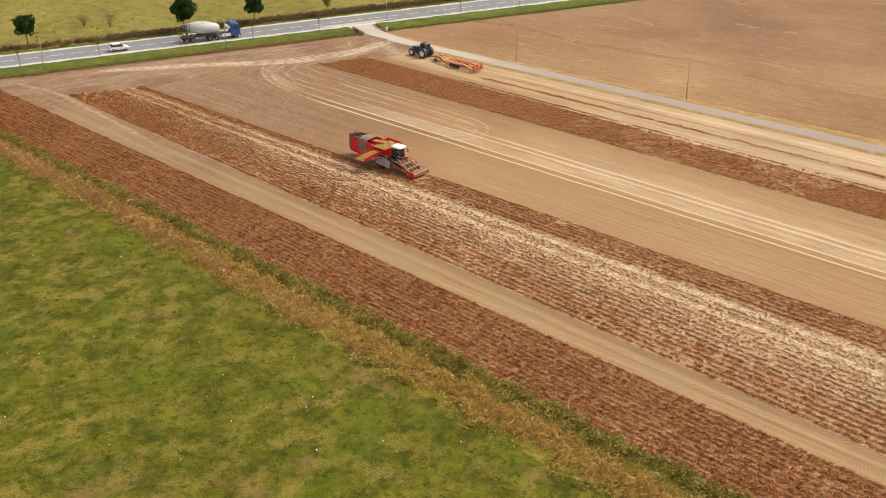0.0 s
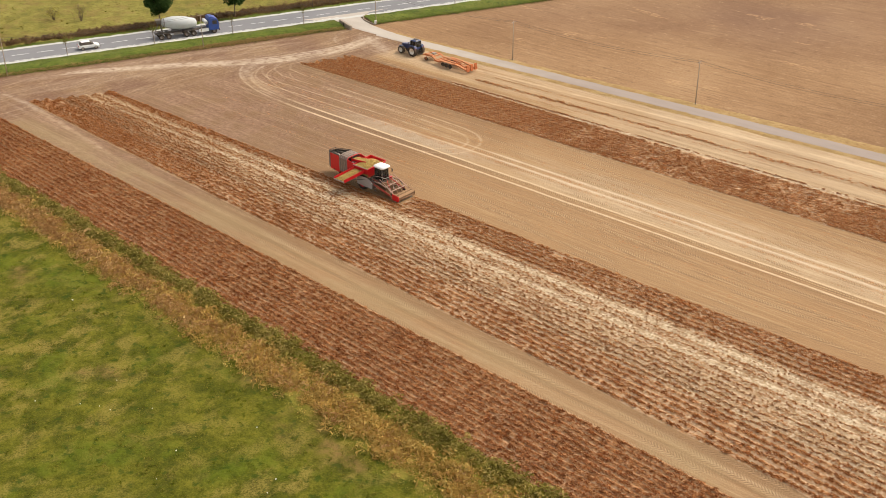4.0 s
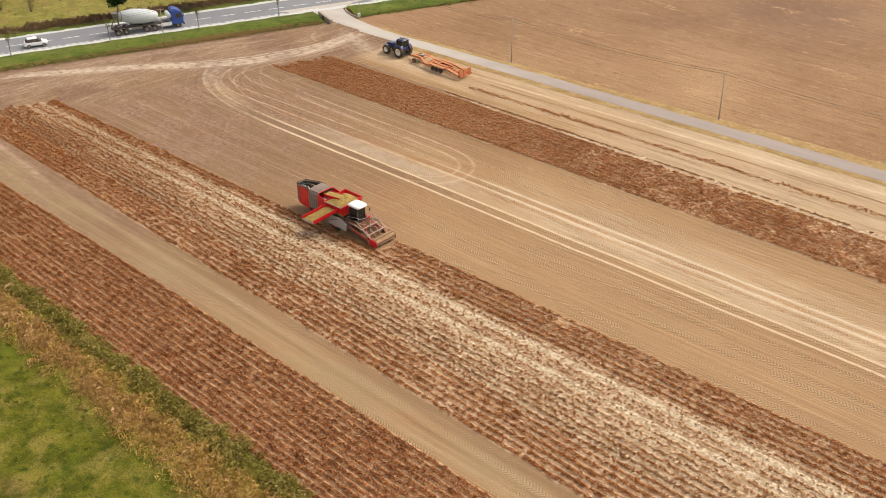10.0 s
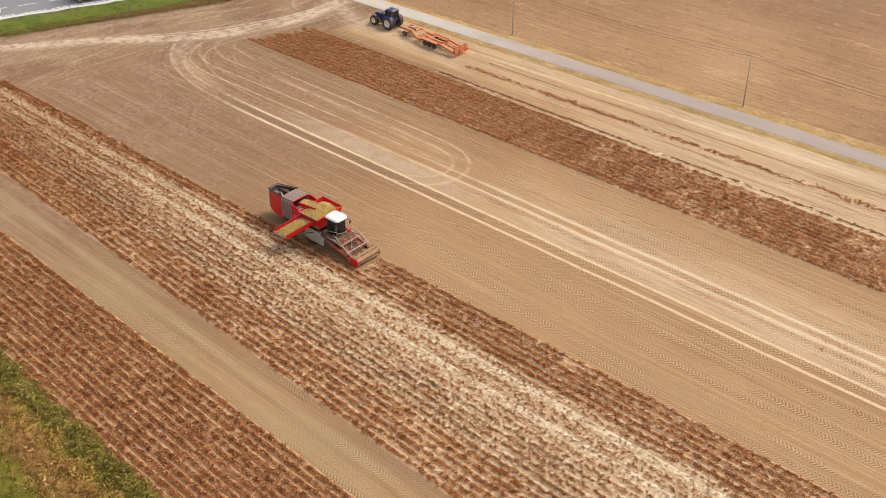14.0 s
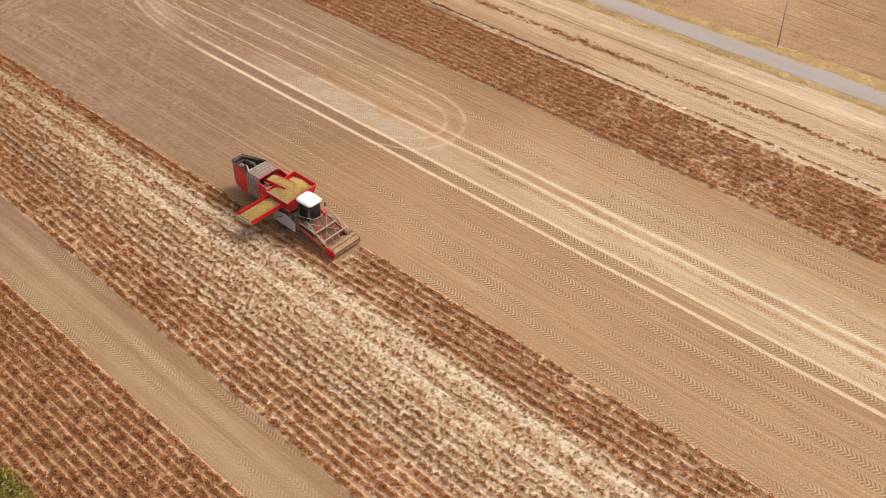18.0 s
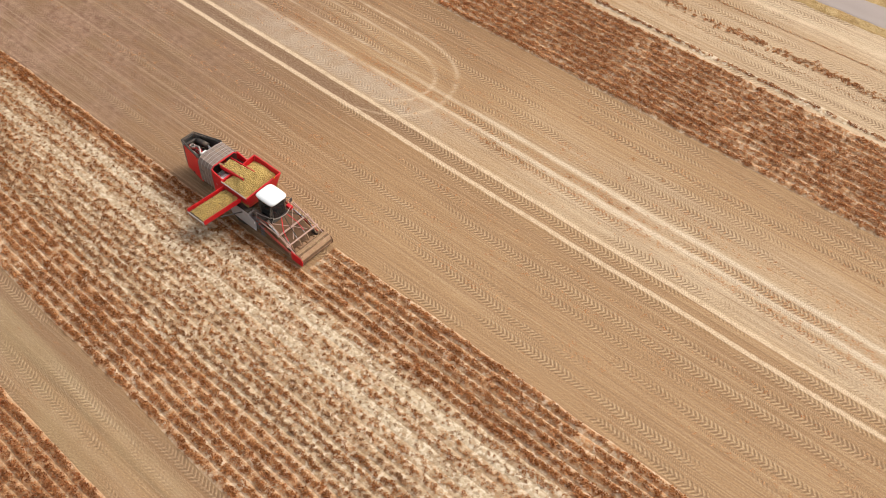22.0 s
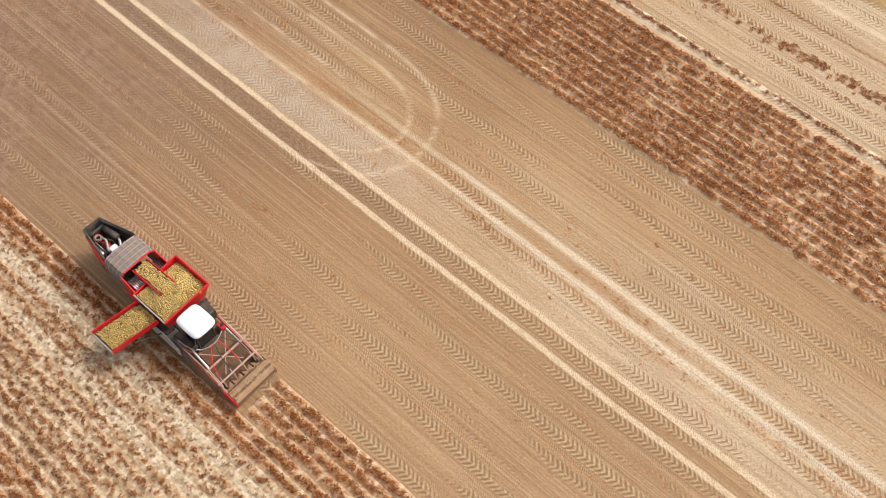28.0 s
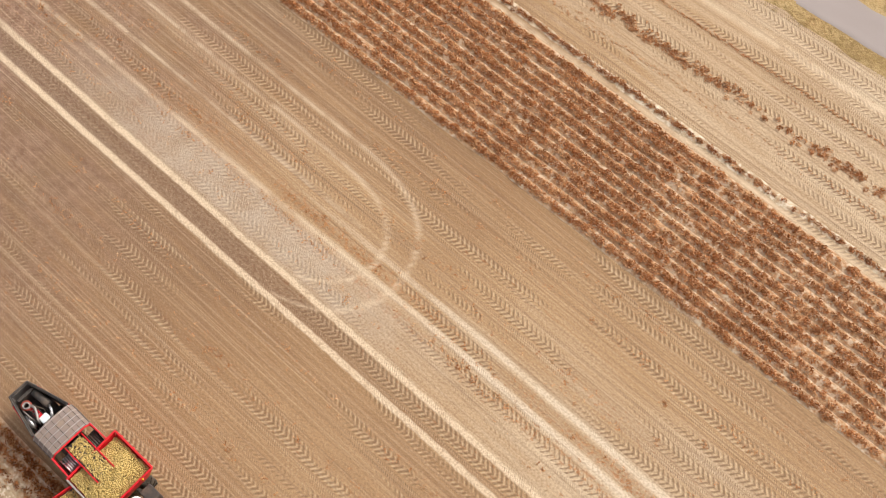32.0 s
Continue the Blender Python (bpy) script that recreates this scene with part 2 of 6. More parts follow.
    rut = m.calc("MULTIPLY", m.calc("MULTIPLY", m.span(m.calc("ADD", rut, m.calc("MULTIPLY", m.calc("SUBTRACT", m.noise(1.6, 4), 0.5), 0.16)), 0.27, 0.11), m.span(m.noise(1.2, 4), 0.25, 0.5, 0.55, 0.9)), m.span(p[0], -40.0, -30.0))
    c = m.mix(rut, c, (0.68, 0.51, 0.335))
    soft = m.calc("MINIMUM", m.calc("ABSOLUTE", m.calc("SUBTRACT", y, 2.95)), m.calc("ABSOLUTE", m.calc("SUBTRACT", y, 4.3)))
    soft = m.calc("MULTIPLY", m.calc("MULTIPLY", m.span(soft, 0.25, 0.09), m.span(m.noise(0.8, 4, m.here(0.5, 1)), 0.3, 0.55, 0.25, 0.65)), m.span(p[0], -12.0, 4.0))
    c = m.mix(soft, c, (0.69, 0.545, 0.39))
    grit = m.span(m.noise(8.0, 5), 0.40, 0.66, 0.0, 0.42)
    c = m.mix(grit, c, (0.20, 0.112, 0.06))
    c = m.mix(m.span(m.noise(9.5, 4, m.here(1, 1, 1, 1.0)), 0.55, 0.72, 0.0, 0.35), c, (0.62, 0.46, 0.29))
    return c, m.calc("ADD", h, m.calc("MULTIPLY", tread, 0.30))


def headland_colour(m):
    """Worn turning ground at the row ends, with swept wheel marks."""
    c, h = soil_base(m)
    ring = m.noise(1.0, 5, m.here(1.1, 0.13, 1, radians(-67)), bend=0.8)
    c = m.mix(m.calc("MULTIPLY", m.span(ring, 0.45, 0.66), m.span(m.noise(0.22, 6), 0.36, 0.58, 0.1, 0.75)), c, (0.50, 0.365, 0.24))
    c = m.mix(m.span(m.noise(0.09, 5), 0.36, 0.62, 0.40, 0.90), c, (0.205, 0.114, 0.074))
    comb = m.noise(1.0, 4, m.here(2.0, 0.16, 1, radians(-67)), bend=1.2)
    patch = m.span(m.noise(0.16, 5), 0.36, 0.60, 0.25, 1.0)
    c = m.mix(m.calc("MULTIPLY", m.span(comb, 0.52, 0.68, 0.0, 0.42), patch), c, (0.48, 0.345, 0.235))
    c = m.mix(m.calc("MULTIPLY", m.span(comb, 0.48, 0.34, 0.0, 0.45), patch), c, (0.18, 0.10, 0.068))
    blot = m.noise(0.30, 6, m.here(1.0, 0.55, 1, radians(-67)), rough=0.68, bend=1.5)
    c = m.mix(m.span(blot, 0.54, 0.70, 0.0, 0.55), c, (0.46, 0.315, 0.205))
    c = m.mix(m.span(blot, 0.46, 0.34, 0.0, 0.50), c, (0.20, 0.108, 0.074))
    clod = m.noise(2.2, 5, rough=0.7)
    c = m.mix(m.span(clod, 0.55, 0.64, 0.0, 0.45), c, (0.46, 0.30, 0.19))
    c = m.mix(m.span(clod, 0.46, 0.37, 0.0, 0.55), c, (0.14, 0.078, 0.050))
    grit = m.span(m.noise(7.0, 4), 0.36, 0.66, 0.0, 0.25)
    return m.mix(grit, c, (0.17, 0.10, 0.065)), h


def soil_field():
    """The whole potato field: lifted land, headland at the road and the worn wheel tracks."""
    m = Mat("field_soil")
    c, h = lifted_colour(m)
    d, k = headland_colour(m)
    at = m.t.nodes.new("ShaderNodeAttribute")
    at.attribute_name = "headland"
    f = m.span(m.calc("ADD", at.outputs["Fac"], m.calc("MULTIPLY", m.calc("SUBTRACT", m.noise(0.25, 5), 0.5), 0.9)), 0.25, 0.75)
    c = m.mix(f, c, d)
    # fine wheel lines that follow the turn from the headland into the rows
    side = m.t.nodes.new("ShaderNodeAttribute")
    side.attribute_name = "sweep"
    turning = m.t.nodes.new("ShaderNodeAttribute")
    turning.attribute_name = "turning"
    p = m.xyz()
    way = m.t.nodes.new("ShaderNodeCombineXYZ")
    m.put(way.inputs[0], m.calc("ADD", m.calc("MULTIPLY", side.outputs["Fac"], 2.6), m.calc("MULTIPLY", m.noise(0.07, 2), 2.5)))
    m.put(way.inputs[1], m.calc("MULTIPLY", p[0], 0.03))
    m.put(way.inputs[2], m.calc("MULTIPLY", p[1], 0.03))
    lines = m.noise(1.0, 3, way.outputs[0], 0.6)
    some = m.calc("MULTIPLY", turning.outputs["Fac"], m.span(m.noise(0.5, 5), 0.25, 0.60, 0.35, 1.0))
    c = m.mix(m.calc("MULTIPLY", m.span(lines, 0.49, 0.35, 0.0, 0.6), some), c, (0.17, 0.098, 0.062))
    c = m.mix(m.calc("MULTIPLY", m.span(lines, 0.54, 0.68, 0.0, 0.38), some), c, (0.57, 0.42, 0.27))
    wear = m.t.nodes.new("ShaderNodeAttribute")
    wear.attribute_name = "wear"
    w = m.calc("MULTIPLY", wear.outputs["Fac"], m.calc("MULTIPLY", m.span(m.noise(0.9, 5), 0.26, 0.60, 0.15, 1.0), m.span(m.noise(0.13, 4), 0.32, 0.52, 0.45, 1.0)))
    c = m.mix(w, c, m.mix(f, (0.63, 0.47, 0.31), (0.64, 0.51, 0.385)))
    return m.done(c, 0.95, h, 0.8, 0.06, gloss=0.1)


def soil_ploughed():
    m = Mat("seedbed_soil")
    big = m.noise(0.03, 4)
    line = m.noise(0.8, 3, m.here(0.07, 2.0, 1, radians(-3)))
    fine = m.noise(3.5, 6, rough=0.7)
    f = m.calc("ADD", m.calc("MULTIPLY", big, 0.6), m.calc("ADD", m.calc("MULTIPLY", line, 0.22), m.calc("MULTIPLY", fine, 0.5)))
    c = m.ramp(m.span(f, 0.42, 0.88), [(0.0, (0.20, 0.108, 0.056)), (0.5, (0.325, 0.190, 0.100)), (1.0, (0.43, 0.275, 0.155))])
    dark = m.span(m.calc("ADD", m.xyz()[1], m.calc("MULTIPLY", m.xyz()[0], -0.35)), 54.0, 92.0)
    c = m.mix(m.calc("MULTIPLY", dark, m.span(m.noise(0.02, 3), 0.35, 0.65, 0.3, 0.75)), c, (0.19, 0.105, 0.072))
    pale = m.calc("MULTIPLY", m.span(m.noise(0.35, 5, m.here(0.3, 1.2)), 0.62, 0.72), 0.25)
    c = m.mix(pale, c, (0.48, 0.32, 0.19))
    # broken dark drill lines and raised pale clods in patches
    drill = m.noise(1.0, 4, m.here(0.045, 1.5, 1, radians(-3)))
    c = m.mix(m.calc("MULTIPLY", m.span(drill, 0.44, 0.30), m.span(m.noise(0.12, 3), 0.35, 0.6, 0.15, 0.6)), c, (0.18, 0.098, 0.055))
    clod = m.calc("MULTIPLY", m.span(m.noise(0.17, 6, m.here(0.35, 1.0), bend=0.6), 0.62, 0.68), m.span(m.noise(1.6, 5, m.here(0.6, 1.4)), 0.46, 0.56))
    c = m.mix(m.calc("MULTIPLY", clod, 0.7), c, (0.52, 0.32, 0.17))
    crumb = m.noise(0.9, 6, m.here(0.55, 1.3, 1, radians(-3)), 0.75)
    c = m.mix(m.span(crumb, 0.56, 0.66, 0.0, 0.42), c, (0.50, 0.345, 0.21))
    c = m.mix(m.span(crumb, 0.45, 0.35, 0.0, 0.50), c, (0.155, 0.088, 0.052))
    return m.done(c, 0.95, m.calc("ADD", fine, clod), 0.7, 0.08, gloss=0.1)


def grass_mat(name, low, mid, high, dry, dry_amount, patch=0.07):
    m = Mat(name)
    big = m.noise(patch, 4, bend=0.4)
    mid_n = m.noise(0.38, 5, bend=0.3)
    small = m.noise(1.5, 5)
    fine = m.noise(7.0, 5)
    f = m.calc("ADD", m.calc("MULTIPLY", big, 0.35), m.calc("ADD", m.calc("MULTIPLY", mid_n, 0.5), m.calc("MULTIPLY", fine, 0.55)))
    c = m.ramp(m.span(f, 0.48, 0.92), [(0.0, low), (0.5, mid), (1.0, high)])
    d = m.calc("MULTIPLY", m.span(m.noise(0.24, 6, m.here(1, 1, 1, 0.5)), 0.45, 0.64), dry_amount)
    d = m.calc("MULTIPLY", d, m.span(small, 0.30, 0.62, 0.25, 1.0))
    c = m.mix(d, c, dry)
    c = m.mix(m.span(small, 0.52, 0.66, 0.0, 0.70), c, low)
    c = m.mix(m.span(fine, 0.55, 0.75, 0.0, 0.35), c, low)
    return m.done(c, 0.9, m.calc("ADD", small, m.calc("MULTIPLY", fine, 0.5)), 0.9, 0.14, gloss=0.12)


def meadow_mat():
    """Grazed meadow: soft green mottles, tan bents, small dark plants and a few worn spots."""
    m = Mat("meadow_grass")
    big = m.noise(0.05, 4, bend=0.5)
    mid = m.noise(0.30, 5, bend=0.4)
    small = m.noise(1.1, 5, rough=0.6)
    fine = m.noise(5.5, 5, rough=0.65)
    f = m.calc("ADD", m.calc("MULTIPLY", mid, 0.55), m.calc("ADD", m.calc("MULTIPLY", small, 0.35), m.calc("MULTIPLY", fine, 0.45)))
    c = m.ramp(m.span(f, 0.45, 0.92), [(0.0, (0.034, 0.040, 0.0033)), (0.45, (0.092, 0.093, 0.0075)), (1.0, (0.190, 0.167, 0.020))])
    bent = m.calc("MULTIPLY", m.span(m.noise(0.42, 6, m.here(1.0, 0.7, 1, 0.6)), 0.47, 0.62), m.calc("MULTIPLY", m.span(big, 0.36, 0.58, 0.32, 0.85), m.span(fine, 0.34, 0.62, 0.25, 1.0)))
    c = m.mix(bent, c, m.mix(fine, (0.20, 0.145, 0.026), (0.31, 0.235, 0.065)))
    lush = m.calc("MULTIPLY", m.span(m.noise(0.12, 4, m.here(1, 1, 1, 1.2)), 0.52, 0.66), m.span(small, 0.35, 0.6, 0.2, 0.55))
    c = m.mix(lush, c, (0.080, 0.120, 0.007))
    plant = m.calc("MULTIPLY", m.span(m.noise(0.85, 4, m.here(1, 1, 1, 0.9)), 0.57, 0.66), m.span(fine, 0.35, 0.6, 0.4, 0.9))
    c = m.mix(plant, c, (0.034, 0.058, 0.004))
    worn = m.calc("MULTIPLY", m.span(m.noise(0.085, 5, m.here(1, 1, 1, 2.0)), 0.59, 0.70), m.span(small, 0.38, 0.60, 0.25, 0.75))
    c = m.mix(worn, c, (0.22, 0.125, 0.050))
    return m.done(c, 0.9, m.calc("ADD", small, m.calc("MULTIPLY", fine, 0.5)), 0.8, 0.12, gloss=0.12)


def blades(name, cols, rough=0.85, two=0.25, thin=0.38, vary=0.6):
    """Leaves, stalks and tufts: each island its own shade."""
    m = Mat(name)
    n = len(cols) - 1
    c = m.ramp(m.lot(), [(i / n, v) for i, v in enumerate(cols)])
    c = m.mix(m.span(m.noise(0.6, 3), 0.3, 0.7, 0.0, two), c, cols[0])
    # each plant or tussock a shade of its own
    own = m.t.nodes.new("ShaderNodeAttribute")
    own.attribute_name = "clump"
    c = m.mix(m.span(own.outputs["Fac"], 0.55, 0.0, 0.0, vary), c, tuple(0.70 * v for v in cols[0]))
    c = m.mix(m.span(own.outputs["Fac"], 0.60, 1.0, 0.0, vary * 0.75), c, tuple(min(0.75, 1.12 * v) for v in cols[-1]))
    m.done(c, rough, gloss=0.08)
    # thin dry tissue lets light through
    back = m.t.nodes.new("ShaderNodeBsdfTranslucent")
    both = m.t.nodes.new("ShaderNodeMixShader")
    both.inputs[0].default_value = thin
    m.put(back.inputs[0], c)
    m.t.links.new(m.bsdf.outputs[0], both.inputs[1])
    m.t.links.new(back.outputs[0], both.inputs[2])
    m.t.links.new(both.outputs[0], m.t.nodes["Material Output"].inputs[0])
    return m.mat


def asphalt(name, a, b, scale=1.0):
    m = Mat(name)
    fine = m.noise(18.0, 4)
    patch = m.noise(0.25 * scale, 4, m.here(1, 0.4, 1, radians(-23)))
    return m.done(m.mix(m.calc("ADD", m.calc("MULTIPLY", patch, 0.7), m.calc("MULTIPLY", fine, 0.35), clamp=True), a, b), 0.85, fine, 0.25, 0.01, gloss=0.25)


def glass_mat():
    m = Mat("dark_cab_glass")
    m.bsdf.inputs["Transmission Weight"].default_value = 0.6
    m.bsdf.inputs["IOR"].default_value = 1.45
    return m.done((0.045, 0.050, 0.052), 0.08, gloss=0.5)


SOIL, FIELD, PLOUGH = soil_plain(), soil_field(), soil_ploughed()
RIDGE = soil_ridge("littered_ridge_soil", 0.10, 0.4, 0.95, (0.48, 0.300, 0.172), 0.80, 0.22, 0.65)
RIDGE_MID = soil_ridge("sandy_ridge_soil", 0.25, 0.80, 0.55, (0.60, 0.455, 0.295), 0.45, 0.62)
RIDGE_PALE = soil_ridge("pale_ridge_soil", 0.30, 0.85, 0.45, (0.66, 0.54, 0.375), 0.20, 0.85)
RIDGE_RUST = soil_ridge("rusty_littered_soil", 0.20, 0.6, 0.92, (0.57, 0.405, 0.260), 0.75, 0.45, 0.40)
MEADOW = meadow_mat()
FAR_GRASS = grass_mat("autumn_pasture", (0.125, 0.112, 0.024), (0.235, 0.205, 0.045), (0.32, 0.275, 0.080), (0.25, 0.150, 0.058), 0.6, 0.03)
VERGE = grass_mat("verge_grass", (0.055, 0.078, 0.012), (0.105, 0.135, 0.020), (0.165, 0.180, 0.034), (0.20, 0.16, 0.05), 0.35, 0.12)
ROUGH = grass_mat("rank_grass", (0.10, 0.095, 0.014), (0.19, 0.172, 0.026), (0.30, 0.255, 0.048), (0.34, 0.205, 0.062), 0.6, 0.2)
DRYVERGE = grass_mat("dry_verge_grass", (0.28, 0.175, 0.070), (0.41, 0.272, 0.118), (0.52, 0.365, 0.18), (0.38, 0.215, 0.090), 0.6, 0.3)
HAULM = blades("withered_haulm", [(0.210, 0.064, 0.022), (0.32, 0.106, 0.036), (0.42, 0.157, 0.055), (0.50, 0.214, 0.080), (0.60, 0.335, 0.150)])
HAULM_MID = blades("tawny_haulm", [(0.235, 0.076, 0.024), (0.35, 0.122, 0.038), (0.46, 0.180, 0.060), (0.55, 0.245, 0.090), (0.63, 0.36, 0.165)], vary=0.45)
HAULM_RUST = blades("rusty_haulm", [(0.30, 0.104, 0.036), (0.44, 0.172, 0.060), (0.54, 0.236, 0.090), (0.62, 0.310, 0.130), (0.71, 0.45, 0.24)], vary=0.42)
HAULM_DARK = blades("dull_brown_haulm", [(0.23, 0.092, 0.036), (0.32, 0.136, 0.054), (0.41, 0.190, 0.080), (0.49, 0.250, 0.115), (0.58, 0.36, 0.19)])
WEED_GREEN = blades("green_weeds", [(0.17, 0.150, 0.028), (0.27, 0.232, 0.049), (0.39, 0.318, 0.082), (0.53, 0.40, 0.150)], vary=0.6)
WEED_RUST = blades("rusty_dead_grass", [(0.43, 0.230, 0.085), (0.54, 0.310, 0.120), (0.62, 0.390, 0.170), (0.66, 0.46, 0.22)], vary=0.65)
WEED_OLIVE = blades("olive_weeds", [(0.20, 0.180, 0.029), (0.30, 0.262, 0.048), (0.41, 0.345, 0.078), (0.53, 0.42, 0.125)], vary=0.65)
WEED_TAN = blades("tan_dry_grass", [(0.48, 0.310, 0.085), (0.59, 0.405, 0.118), (0.64, 0.485, 0.170), (0.60, 0.360, 0.112)], vary=0.65)
REED = blades("brown_reeds", [(0.16, 0.092, 0.050), (0.24, 0.145, 0.078), (0.31, 0.20, 0.105), (0.20, 0.14, 0.06)])
TUFT = blades("meadow_tufts", [(0.082, 0.104, 0.008), (0.115, 0.142, 0.011), (0.160, 0.172, 0.018), (0.22, 0.205, 0.034)], vary=0.30)
LANE_GRASS = blades("short_dry_grass", [(0.32, 0.215, 0.085), (0.43, 0.30, 0.135), (0.40, 0.255, 0.105), (0.34, 0.25, 0.085)], vary=0.4)
VERGE_TUFT = blades("verge_tufts", [(0.085, 0.11, 0.020), (0.13, 0.155, 0.027), (0.19, 0.19, 0.040), (0.25, 0.20, 0.055)])
TUFT_PALE = blades("olive_tufts", [(0.13, 0.128, 0.016), (0.19, 0.165, 0.024), (0.30, 0.225, 0.055)], vary=0.45)
LEAF = blades("tree_leaves", [(0.024, 0.052, 0.013), (0.042, 0.082, 0.020), (0.066, 0.115, 0.030), (0.038, 0.068, 0.015)])
LEAF_YELLOW = blades("yellowing_leaves", [(0.15, 0.135, 0.030), (0.24, 0.19, 0.045), (0.12, 0.10, 0.03)])
BARK = plain("bark", (0.115, 0.085, 0.060), 0.9, dirt=0.5, gloss=0.1)
TIMBER = plain("weathered_pole_timber", (0.42, 0.34, 0.27), 0.9, dirt=0.45, gloss=0.1)
ASPHALT = asphalt("grey_asphalt", (0.170, 0.168, 0.178), (0.27, 0.265, 0.275))
GUTTER = asphalt("pale_road_edge", (0.47, 0.46, 0.43), (0.64, 0.63, 0.60))
def lane_mat():
    """Old concrete, whitened by field dust towards the junction."""
    m = Mat("farm_road_concrete")
    fine = m.noise(16.0, 4)
    patch = m.noise(0.5, 5, m.here(0.25, 1.0))
    c = m.mix(m.calc("ADD", m.calc("MULTIPLY", patch, 0.8), m.calc("MULTIPLY", fine, 0.3), clamp=True), (0.265, 0.212, 0.185), (0.40, 0.325, 0.285))
    dusty = m.span(m.calc("ADD", m.xyz()[0], m.calc("MULTIPLY", m.noise(0.25, 4), 24.0)), 6.0, -34.0, 0.0, 0.85)
    c = m.mix(dusty, c, m.mix(patch, (0.43, 0.37, 0.315), (0.58, 0.52, 0.455)))
    return m.done(c, 0.85, fine, 0.25, 0.01, gloss=0.25)


LANE = lane_mat()
APRON = LANE
MARKING = plain("white_road_paint", (0.78, 0.78, 0.76), 0.7, dirt=0.2, dust=(0.4, 0.4, 0.4))
KERB = plain("kerb_concrete", (0.40, 0.33, 0.26), 0.9, dirt=0.5)
RED = plain("red_machine_paint", (0.66, 0.004, 0.012), 0.40, dirt=0.06, gloss=0.5)
REDDUST = plain("dusty_red_paint", (0.42, 0.035, 0.025), 0.7, dirt=0.65, gloss=0.25)
SKIRT = plain("pale_grey_panel", (0.42, 0.40, 0.39), 0.6, dirt=0.4)
ROSE = plain("dust_pink_bar", (0.50, 0.31, 0.25), 0.7, dirt=0.45)
GREY = plain("grey_machine_steel", (0.155, 0.145, 0.140), 0.6, 0.2, 0.45)
DARK = plain("dark_steel", (0.040, 0.036, 0.034), 0.6, 0.2, 0.35)
DUSTY = plain("dust_caked_steel", (0.34, 0.200, 0.115), 0.9, 0.0, 0.75, gloss=0.05, dust=(0.46, 0.29, 0.175))
CAKED = plain("soil_caked_web", (0.15, 0.085, 0.048), 0.9, 0.0, 0.6, gloss=0.05, dust=(0.25, 0.15, 0.09))
HOOD = plain("dusty_grey_cover", (0.25, 0.19, 0.165), 0.75, 0.0, 0.6, gloss=0.2)
BARSTEEL = plain("pale_worn_steel", (0.42, 0.37, 0.33), 0.5, 0.5, 0.4)
CHROME = plain("bright_steel", (0.62, 0.60, 0.58), 0.25, 0.9, 0.25)
WHITE = plain("white_machine_paint", (0.80, 0.80, 0.78), 0.45, dirt=0.08)
RUBBER = plain("black_rubber", (0.018, 0.017, 0.016), 0.85, dirt=0.45, gloss=0.2)
BLUE = plain("dark_blue_paint", (0.012, 0.034, 0.125), 0.28, dirt=0.10, gloss=0.6)
TRUCKBLUE = plain("bright_blue_paint", (0.020, 0.075, 0.33), 0.4, dirt=0.12, gloss=0.5)
ORANGE = plain("orange_trailer_paint", (0.55, 0.130, 0.028), 0.55, dirt=0.38, gloss=0.35)
PALEORANGE = plain("worn_orange_deck", (0.60, 0.22, 0.085), 0.65, dirt=0.55, gloss=0.25)
BEIGE = plain("cream_rim_paint", (0.84, 0.81, 0.74), 0.5, dirt=0.18)
DRUM = plain("pale_grey_drum", (0.52, 0.55, 0.56), 0.5, dirt=0.2)
LAMPRED = plain("red_lens", (0.45, 0.01, 0.01), 0.2, dirt=0.1)
AMBER = plain("amber_lens", (0.75, 0.28, 0.02), 0.2, dirt=0.05)
CERAMIC = plain("brown_insulator", (0.16, 0.07, 0.04), 0.3, dirt=0.1)
WIRE = plain("weathered_wire", (0.07, 0.065, 0.06), 0.6, 0.3, 0.1)
GLASS = glass_mat()
POTATO = blades("potato_skins", [(0.40, 0.260, 0.080), (0.56, 0.385, 0.130), (0.68, 0.485, 0.190), (0.48, 0.325, 0.100), (0.63, 0.445, 0.155)], 0.75, 0.1, 0.0, 0.5)

# ---- building helpers ----
def part(name, bm, material, parent=None, label="", smooth=False):
    """Links a bmesh as one mesh object, under a thing or a part if one is given."""
    me = bpy.data.meshes.new(name)
    bmesh.ops.recalc_face_normals(bm, faces=bm.faces)
    bm.to_mesh(me)
    bm.free()
    me.materials.append(material)
    if smooth:
        me.polygons.foreach_set("use_smooth", [True] * len(me.polygons))
    ob = new(name, me)
    if parent is not None:
        ob.parent = parent
    if label:
        ob["label"] = label
    return ob


def base(name, m, label, category, group=""):
    e = new(name)
    e.matrix_world = m
    return tagged(e, label, category, group)


def box(c, s, bevel=0.0, m=None, bm=None):
    """A box of size s about c, with its edges rounded off."""
    b = bmesh.new()
    bmesh.ops.create_cube(b, size=1.0, matrix=Matrix.Translation(c) @ (m or Matrix()) @ Matrix.Diagonal((*s, 1)))
    if bevel:
        bmesh.ops.bevel(b, geom=b.edges[:], offset=bevel, segments=2, affect="EDGES", profile=0.5)
    if bm is None:
        return b
    join(bm, b)
    return bm


def join(bm, b):
    me = bpy.data.meshes.new("join")
    b.to_mesh(me)
    b.free()
    bm.from_mesh(me)
    bpy.data.meshes.remove(me)


